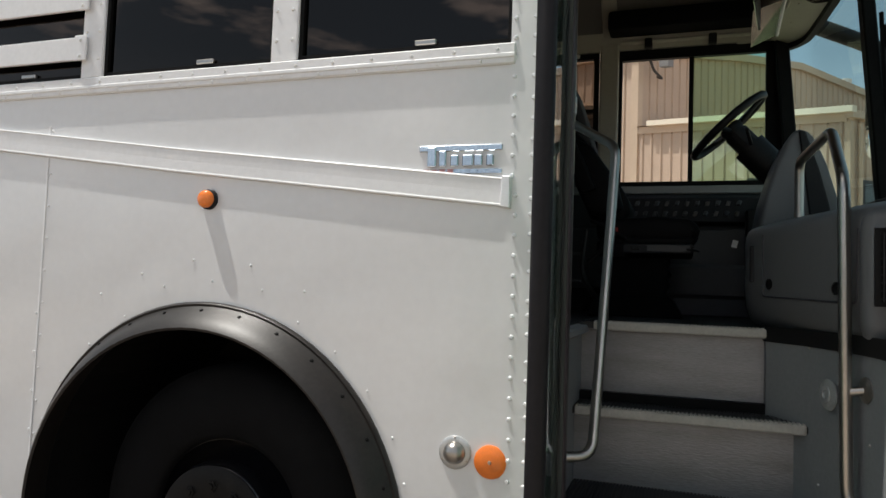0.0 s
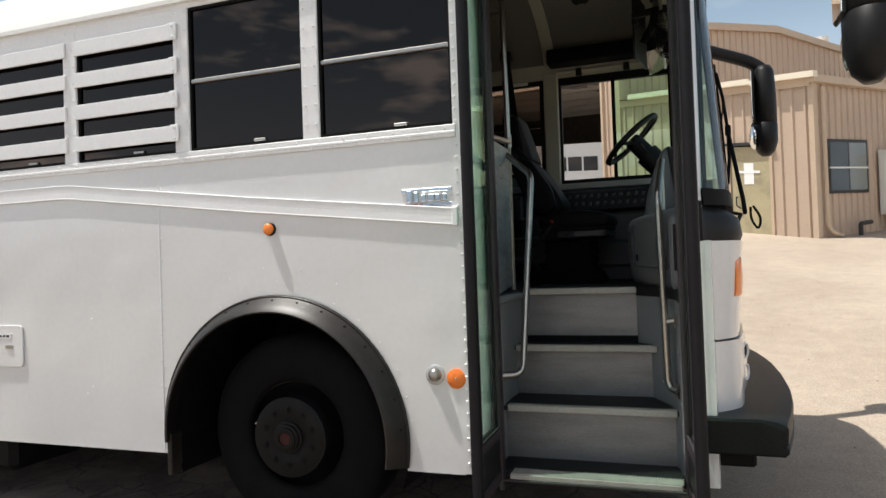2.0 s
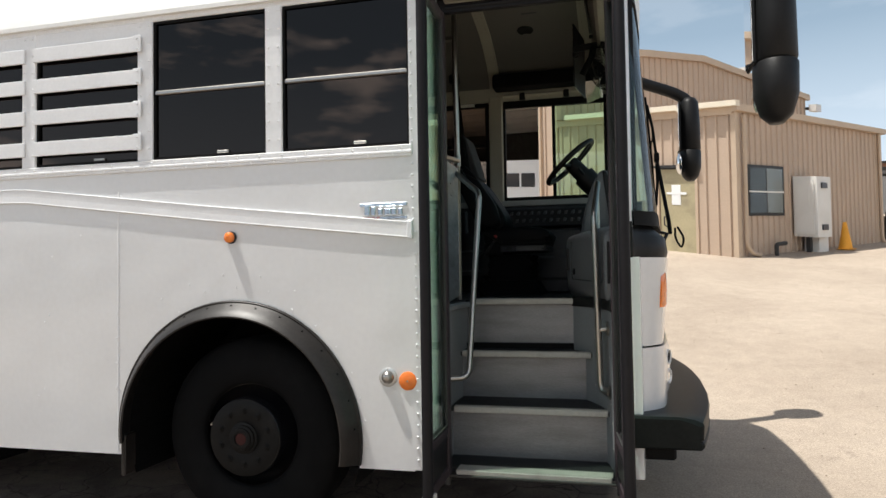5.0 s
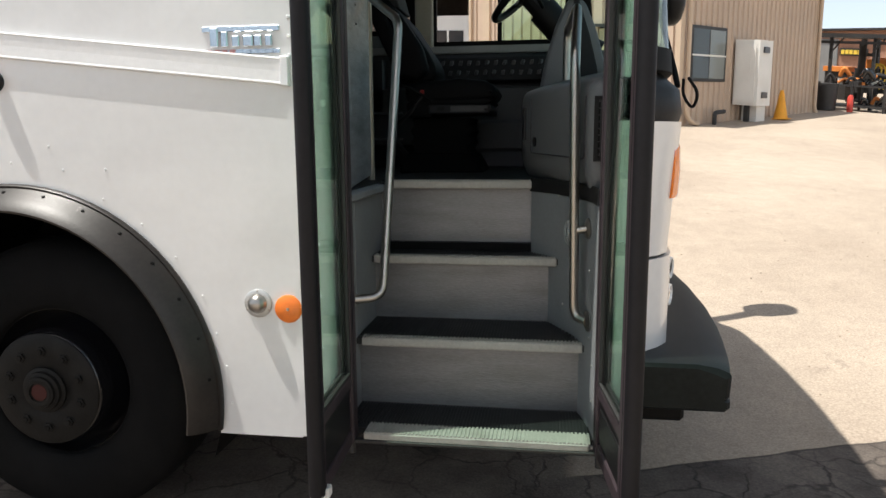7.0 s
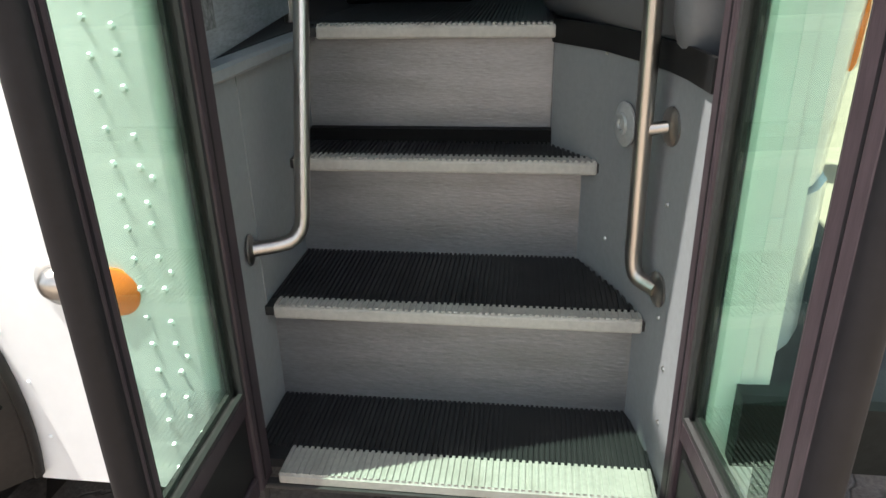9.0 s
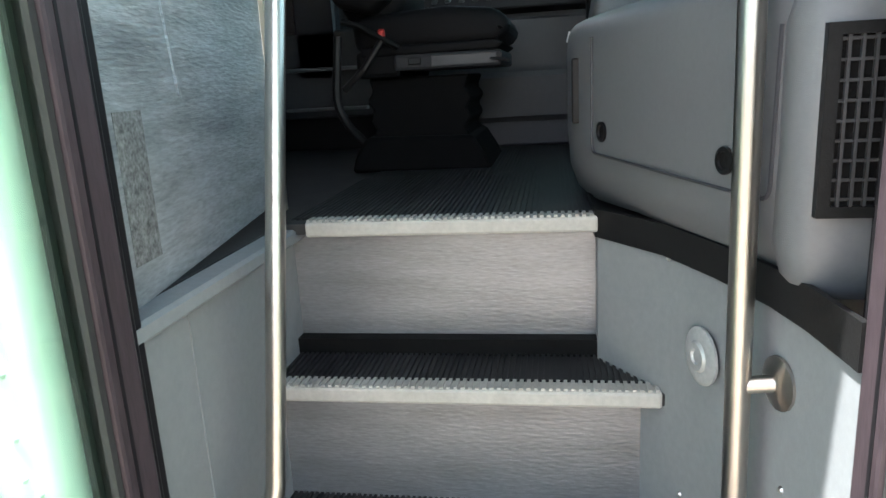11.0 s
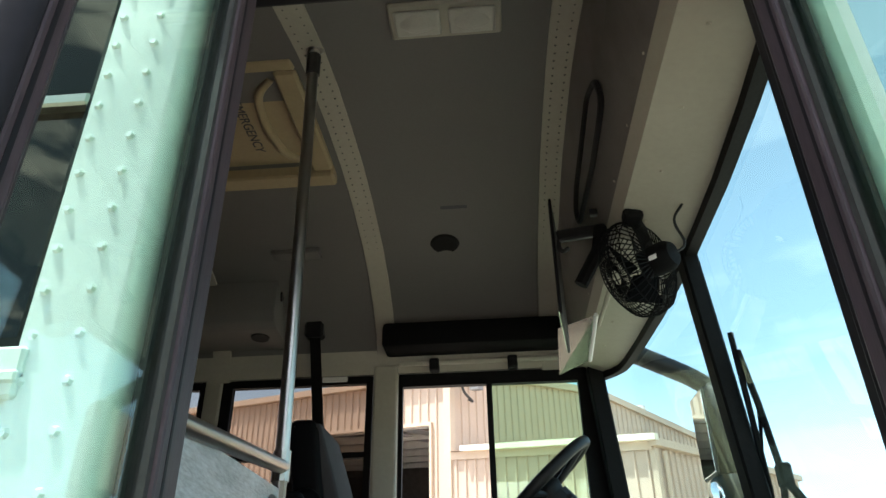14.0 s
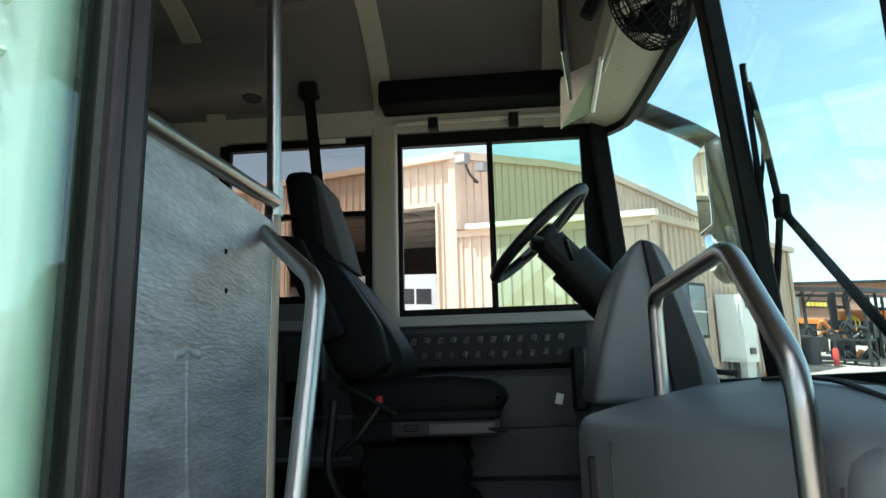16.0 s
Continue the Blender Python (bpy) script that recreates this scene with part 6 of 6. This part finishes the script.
# interior mirror, sun visor
e0, e1 = Vector((0.555, 1.27, 0)), Vector((0.605, 1.62, 0))
pm = Matrix.Rotation(math.atan2(e1.y - e0.y, e1.x - e0.x), 4, "Z")
im = part("interior_mirror", moved(box(0, .36, -.005, .005, -.21, .21, .003), Matrix.Translation((0.555, 1.27, 2.80)) @ pm), M["black_plastic"], bus, "upright interior mirror on a bracket")
part("glass", moved(box(.01, .35, .0051, .007, -.2, .2), Matrix.Translation((0.555, 1.27, 2.80)) @ pm), M["mirror"], im)
br = part("bracket", moved(box(-.075, .08, -.012, .012, -.02, .02, .006), Matrix.Translation((0.63, 1.17, 2.812)) @ Matrix.Rotation(-.12, 4, "Y")), M["black_plastic"], im, "black mirror bracket")
part("hook", tube([(0.562, 1.17, 2.80), (0.558, 1.17, 2.765), (0.572, 1.17, 2.748), (0.588, 1.17, 2.762)], 0.007, 6, bend=.012), M["black_plastic"], br)
part("stay", tube([(0.69, 1.15, 2.815), (0.675, 1.15, 2.74), (0.612, 1.17, 2.635)], 0.021, 8), M["tyre"], im)
part("clip", box(0.662, 0.686, 1.14, 1.16, 2.86, 2.882, .003), M["black_plastic"], im)
one = bmesh.new()
vq = [Vector(p) for p in ((0.712, 1.60, 2.72), (0.715, 1.92, 2.665), (0.603, 2.06, 2.655), (0.592, 1.80, 2.755))]
one.faces.new([one.verts.new(p) for p in vq])
bmesh.ops.solidify(one, geom=one.faces[:], thickness=.006)
vs = part("lower_mirror", one, M["dull_mirror"], bus, "angled interior mirror under the bulkhead")
part("mirror_edge", tube([vq[0], vq[1]], 0.009, 6), M["foam"], vs, "pale edge strip")
part("mirror_stay", tube([vq[0] + Vector((.02, .1, .0)), (0.76, 1.42, 2.78)], 0.008, 6), M["cream"], vs)

fan = thing("cab_fan", "small black caged fan clamped under the bulkhead", "fan")
fc = Vector((0.775, 1.12, 2.655))
fax = Vector((-0.723, 0.69, -0.02)).normalized()
fm = facing(fc, fax) @ Matrix.Scale(1.16, 4)
part("motor", lathe([(0, .0), (.042, .004), (.046, -.03), (.044, -.072), (.034, -.088), (0, -.092)], 18, facing(fc - fax * .03, fax)), M["tyre"], fan, smooth=50)
part("label", moved(box(-.012, .012, -.001, .001, -.007, .007), Matrix.Translation(fc - fax * .075 + Vector((-.03, -.034, -.012))) @ Matrix.Rotation(radians(-44), 4, "Z")), M["paper"], fan, "small white label")
part("mount", tube([fc - fax * .05, fc - fax * .05 + Vector((-.02, -.01, .10)), (0.765, 1.05, 2.79)], 0.019, 8), M["black_plastic"], fan)
part("mount_plate", box(0.735, 0.79, 1.0, 1.06, 2.755, 2.81, .012, 2), M["tyre"], fan)
bm = bmesh.new()
for r, h in ((0.125, 0.0), (0.118, 0.03), (0.09, .052), (0.055, .062), (0.118, -.03), (.09, -.05)):
    tube([fm @ Vector((r * math.cos(i * math.pi / 12), r * math.sin(i * math.pi / 12), h)) for i in range(25)], 0.0022, 4, bm=bm)
for i in range(44):
    a = i * math.pi / 22
    tube([fm @ Vector((r * math.cos(a), r * math.sin(a), h)) for r, h in ((.02, .066), (.055, .062), (.09, .052), (.118, .03), (.125, 0), (.118, -.03), (.09, -.05), (.05, -.055))], 0.0021, 4, bm=bm)
tagged(part("cage", bm, M["tyre"], fan), kind="stuff")
for i in range(4):
    bm = bmesh.new()
    a = i * math.pi / 2
    q = [fm @ Vector((r * math.cos(a + b), r * math.sin(a + b), h)) for r, b, h in ((.02, -.5, -.012), (.106, -.58, -.022), (.112, .48, .022), (.02, .5, .012))]
    bm.faces.new([bm.verts.new(p) for p in q])
    bmesh.ops.solidify(bm, geom=bm.faces[:], thickness=.002)
    part("blade", bm, M["tyre"], fan)
part("cable", tube([fc - fax * .1, fc - fax * .12 + Vector((.05, .02, .03)), (0.86, 1.0, 2.74), (0.88, .94, 2.755)], 0.004, 6, bend=.04), M["black_plastic"], fan)

# ---------------- driver's seat ----------------
seat = thing("driver_seat", "black vinyl driver's seat with headrest on a suspension pedestal", "seat")
SY0, SY1 = 1.50, 2.0


def padded(profile, y0, y1, bevel):
    """A cushion: an outline in x and z, rounded all over."""
    one = prism(profile, "y", y0, y1)
    bmesh.ops.recalc_face_normals(one, faces=one.faces[:])
    bmesh.ops.bevel(one, geom=one.edges[:], offset=bevel, segments=3, profile=0.6, affect="EDGES")
    return one


part("cushion", padded([(-0.12, 1.565), (0.30, 1.57), (0.345, 1.59), (0.355, 1.635), (0.31, 1.675), (0.16, 1.69), (0.0, 1.68), (-0.13, 1.67)], SY0, SY1, .034), M["seat"], seat, smooth=60)
part("cushion_rim", padded([(-0.10, 1.552), (0.31, 1.556), (0.335, 1.572), (0.31, 1.586), (-0.10, 1.582)], SY0 - .008, SY1 + .008, .008), M["seat"], seat, smooth=60)
part("backrest", padded([(0.03, 1.70), (-0.03, 1.645), (-0.15, 1.655), (-0.20, 1.76), (-0.34, 2.08), (-0.335, 2.14), (-0.27, 2.16), (-0.13, 2.00), (-0.015, 1.84), (0.03, 1.76)], SY0 + .055, SY1 - .055, .034), M["seat"], seat, smooth=60)
part("bolster", padded([(0.005, 1.72), (-0.06, 1.675), (-0.165, 1.70), (-0.20, 1.78), (-0.30, 2.05), (-0.26, 2.09), (-0.15, 2.03), (-0.03, 1.85)], SY0 - .03, SY0 + .075, .03), M["seat"], seat, smooth=60)
part("bolster", padded([(0.005, 1.72), (-0.06, 1.675), (-0.165, 1.70), (-0.20, 1.78), (-0.30, 2.05), (-0.26, 2.09), (-0.15, 2.03), (-0.03, 1.85)], SY1 - .075, SY1 + .03, .03), M["seat"], seat, smooth=60)
part("headrest", padded([(-0.225, 2.08), (-0.335, 2.11), (-0.375, 2.36), (-0.355, 2.385), (-0.285, 2.385), (-0.258, 2.34)], SY0 + .09, SY1 - .09, .026), M["seat"], seat, smooth=60)
part("headrest_face", padded([(-0.165, 2.06), (-0.225, 2.07), (-0.285, 2.37), (-0.262, 2.372), (-0.205, 2.20)], SY0 + .10, SY1 - .10, .012), M["seat_cloth"], seat, smooth=60)
part("armrest", padded([(-0.115, 1.81), (-0.19, 1.785), (-0.315, 2.05), (-0.345, 2.125), (-0.26, 2.115)], SY0 - .085, SY0 - .038, .016), M["seat"], seat, "folded-up black armrest", smooth=60)
part("seat_frame", box(0.0, 0.325, SY0 - .012, SY1 + .012, 1.508, 1.556, .010, 2), M["panel_dark"], seat, "dark grey seat frame skirt")
part("skirt_plate", box(0.115, 0.312, SY0 - .0155, SY0 - .0115, 1.515, 1.549, .003), M["grille"], seat, "grey control plate")
part("rocker", box(0.045, 0.085, SY0 - .017, SY0 - .0115, 1.524, 1.545, .003), M["black_plastic"], seat)
part("knob", lathe([(0, 0), (.009, 0), (.009, .008), (0, .009)], 12, facing((.318, SY0 - .011, 1.54), (0, -1, 0))), M["black_plastic"], seat)
part("seat_frame", box(-0.12, 0.02, SY0 - .004, SY1 + .004, 1.49, 1.57, .014, 2), M["seat"], seat)
part("lever", tube([(0.29, SY0 - .01, 1.53), (0.335, SY0 - .02, 1.525), (0.35, SY0 - .02, 1.52)], .006, 8), M["black_plastic"], seat)
bellows = [(-0.10, 1.30), (-0.085, 1.33), (-0.105, 1.36), (-0.09, 1.39), (-0.11, 1.42), (-0.09, 1.45), (-0.10, 1.49), (0.22, 1.49), (0.205, 1.45), (0.225, 1.42), (0.205, 1.39), (0.22, 1.36), (0.20, 1.33), (0.215, 1.30)]
part("pedestal", prism(bellows, "y", SY0 + .06, SY1 - .06, .006), M["seat_cloth_black"], seat, "black rubber bellows")
part("pedestal_foot", prism([(-0.17, 1.198), (0.285, 1.198), (0.265, 1.24), (0.225, 1.305), (-0.115, 1.31), (-0.155, 1.25)], "y", SY0 + .03, SY1 - .03, .010), M["seat_cloth_black"], seat, "black plinth")
part("belt_buckle", box(-0.042, -0.020, SY0 - .022, SY0 - .005, 1.604, 1.632, .005), M["red_plastic"], seat, "red buckle button")
part("buckle_stalk", tube([(-0.03, SY0 - .015, 1.60), (-0.09, SY0 - .02, 1.52), (-0.16, SY0 - .01, 1.46)], .011, 8), M["black_plastic"], seat)
part("belt_strap", tube([(0.02, SY0 - .015, 1.575), (-0.10, SY0 - .02, 1.645), (-.15, SY0 - .01, 1.66)], .010, 8), M["rubber"], seat)
part("hose", tube([(-0.17, SY0, 1.62), (-0.19, SY0 - .01, 1.42), (-0.16, SY0, 1.35), (-0.13, SY0 + .05, 1.30)], .014, 8, bend=.05), M["black_plastic"], seat)
belt = part("shoulder_belt", thick([[(-0.525, 2.29, 3.0), (-0.475, 2.29, 3.0)], [(-0.48, 2.28, 2.6), (-0.43, 2.28, 2.6)], [(-0.42, 2.2, 2.25), (-0.37, 2.2, 2.25)]], .004), M["rubber"], bus, "black shoulder belt")
part("belt_guide", box(-0.545, -0.455, 2.26, 2.33, 2.96, 3.08, .012), M["black_plastic"], belt)
duct = part("air_duct", prism([(2.37, 2.93), (2.13, 2.945), (2.085, 2.97), (2.07, 3.02), (2.07, 3.20), (2.09, 3.235), (2.16, 3.20), (2.30, 3.05), (2.385, 2.95)], "x", -2.3, -0.63, .008, 2), M["ceiling"], bus, "grey air duct along the ceiling edge", smooth=40)
part("vent", lathe([(0, 0), (.03, 0), (.026, .008), (0, .006)], 16, facing((-0.63, 2.14, 3.12), (1, 0, 0)) @ Matrix.Diagonal((.6, 1.1, 1, 1))), M["black_plastic"], duct, smooth=40)
part("vent", lathe([(0, 0), (.045, 0), (.04, .008), (0, .006)], 16, facing((-0.73, 2.20, 2.942), (0, -.1, -1))), M["black_plastic"], duct, smooth=40)
part("electrical_box", box(-0.60, -0.42, 2.30, 2.386, 1.50, 1.88, .01), M["dash_dark"], bus, "dark equipment cover on the wall")

# ---------------- wheel ----------------
wy0 = 0.07
wm = Matrix.Translation((WHEEL[0], wy0, WHEEL[1])) @ Matrix.Rotation(radians(90), 4, "X")
prof = [(0.276, -0.028), (0.284, -0.010), (0.30, -0.002), (0.34, 0.010), (0.40, 0.008), (0.46, -0.006), (0.50, -0.022), (0.524, -0.05), (0.53, -0.12), (0.53, -0.2), (0.524, -.27), (0.47, -0.30), (0.3, -0.3), (0.285, -0.28)]
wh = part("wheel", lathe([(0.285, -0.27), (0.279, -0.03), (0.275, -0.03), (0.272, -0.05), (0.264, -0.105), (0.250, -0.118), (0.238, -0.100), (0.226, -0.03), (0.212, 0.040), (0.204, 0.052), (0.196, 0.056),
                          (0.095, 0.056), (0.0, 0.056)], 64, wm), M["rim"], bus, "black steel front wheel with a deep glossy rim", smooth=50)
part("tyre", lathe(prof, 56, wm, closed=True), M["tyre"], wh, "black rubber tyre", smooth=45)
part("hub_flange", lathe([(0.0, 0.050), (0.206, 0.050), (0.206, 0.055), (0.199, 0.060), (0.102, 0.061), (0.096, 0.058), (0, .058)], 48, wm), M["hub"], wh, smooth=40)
nut = None
for k in range(10):
    a = radians(18 + 36 * k)
    mm = wm @ Matrix.Translation((0.143 * math.cos(a), 0.143 * math.sin(a), 0.058))
    if nut is None:
        nut = part("wheel_nut", lathe([(0, 0.016), (0.010, 0.016), (0.012, 0.011), (0.0185, 0.010), (0.0185, 0.004), (0.024, 0.003), (0.024, -.002)], 6), M["hub"], wh, matrix=mm)
    else:
        ob = new("wheel_nut", nut.data)
        ob.parent = wh
        ob.matrix_basis = mm
cap = part("hub_cap", lathe([(0.085, 0.055), (0.084, 0.066), (0.072, 0.070), (0.070, 0.082), (0.058, 0.085), (0.056, 0.094), (0.046, 0.096), (0.044, 0.090), (0.036, 0.088), (0.0, 0.088)], 28, wm), M["hub"], wh, "oily hub cap", smooth=35)
part("sight_glass", lathe([(0.0, 0.088), (0.033, 0.088), (0.03, 0.092), (0, .093)], 20, wm), M["hub_oil"], cap)
part("cap_ring", lathe([(0.036, .089), (0.036, .097), (0.046, .097), (0.048, .091)], 24, wm), M["hub"], cap, smooth=30)
part("valve", tube([wm @ Vector((-0.255, 0.05, -.05)), wm @ Vector((-0.235, .05, .0))], 0.006, 6), M["chrome"], wh)
# far-side front wheel
part("wheel", lathe(prof, 40, Matrix.Translation((WHEEL[0], WIDTH - .07, WHEEL[1])) @ Matrix.Rotation(radians(-90), 4, "X"), closed=True), M["tyre"], bus, smooth=45)

# ---------------- mirrors ----------------


def side_mirror(root, elbow, low, side):
    """A hanging mirror: thick curved arm from the roof cap and a long black housing."""
    r, e, l = Vector(root), Vector(elbow), Vector(low)
    mi = part("side_mirror", tube([r, r + (e - r) * .3 + Vector((0, 0, .045)), e + Vector((-.10, 0, .055)), e + Vector((0, 0, -.02)), e + Vector((0, 0, -.12))], 0.047, 14, bend=.10), M["black_plastic"], bus, "large black hanging side mirror", smooth=60)
    rings = []
    for t, w, d in ((0, .07, .06), (.06, .10, .085), (.3, .112, .095), (.62, .115, .098), (.635, .106, .09), (.65, .118, .1), (.84, .115, .095), (.95, .085, .07), (1.0, .04, .035)):
        c = e.lerp(l, t)
        rings.append([(c.x + w * math.cos(i * math.pi / 8) * .75, c.y + d * math.sin(i * math.pi / 8) * 1.25, c.z) for i in range(16)])
    part("housing", loft(rings, closed=True), M["black_plastic"], mi, smooth=60)
    gx = -.088
    turn = 0.035 if side < 0 else 0.0   # the near glass is turned to the driver
    wide = 0.75 if side < 0 else 1.0
    part("glass_frame", box(e.x + gx - .004, e.x + gx + .012, e.y - .114 * wide + turn, e.y + .114 * wide + turn, l.z + .245, e.z - .035, .006), M["black_plastic"], mi)
    part("glass", box(e.x + gx - .008, e.x + gx - .003, e.y - .106 * wide + turn, e.y + .106 * wide + turn, l.z + .255, e.z - .045, .002), M["mirror"], mi, "tall flat mirror glass")
    ring = [[(e.x + gx - d * wide * wide + turn * .6, e.y + turn * 1.3 + .102 * wide * k * math.cos(i * math.pi / 10), l.z + .145 + .088 * k * math.sin(i * math.pi / 10)) for i in range(20)] for k, d in ((1, -.012), (1, .0), (.85, .012), (.55, .022), (.2, .027))]
    part("lower_glass", loft(ring, closed=True), M["mirror"], mi, "round convex mirror glass", smooth=60)
    return mi


MIRROR_NEAR = ((1.47, -0.25, 2.66), (1.47, -0.25, 1.97))
MIRROR_FAR = ((1.40, 2.70, 2.78), (1.40, 2.72, 2.10))
side_mirror((0.60, -0.01, 2.905), MIRROR_NEAR[0], MIRROR_NEAR[1], -1)
side_mirror((0.72, 2.40, 2.93), MIRROR_FAR[0], MIRROR_FAR[1], 1)
part("mirror_foot", box(0.40, 0.74, -0.07, 0.03, 2.85, 2.945, .035, 3), M["black_plastic"], bus, smooth=50)
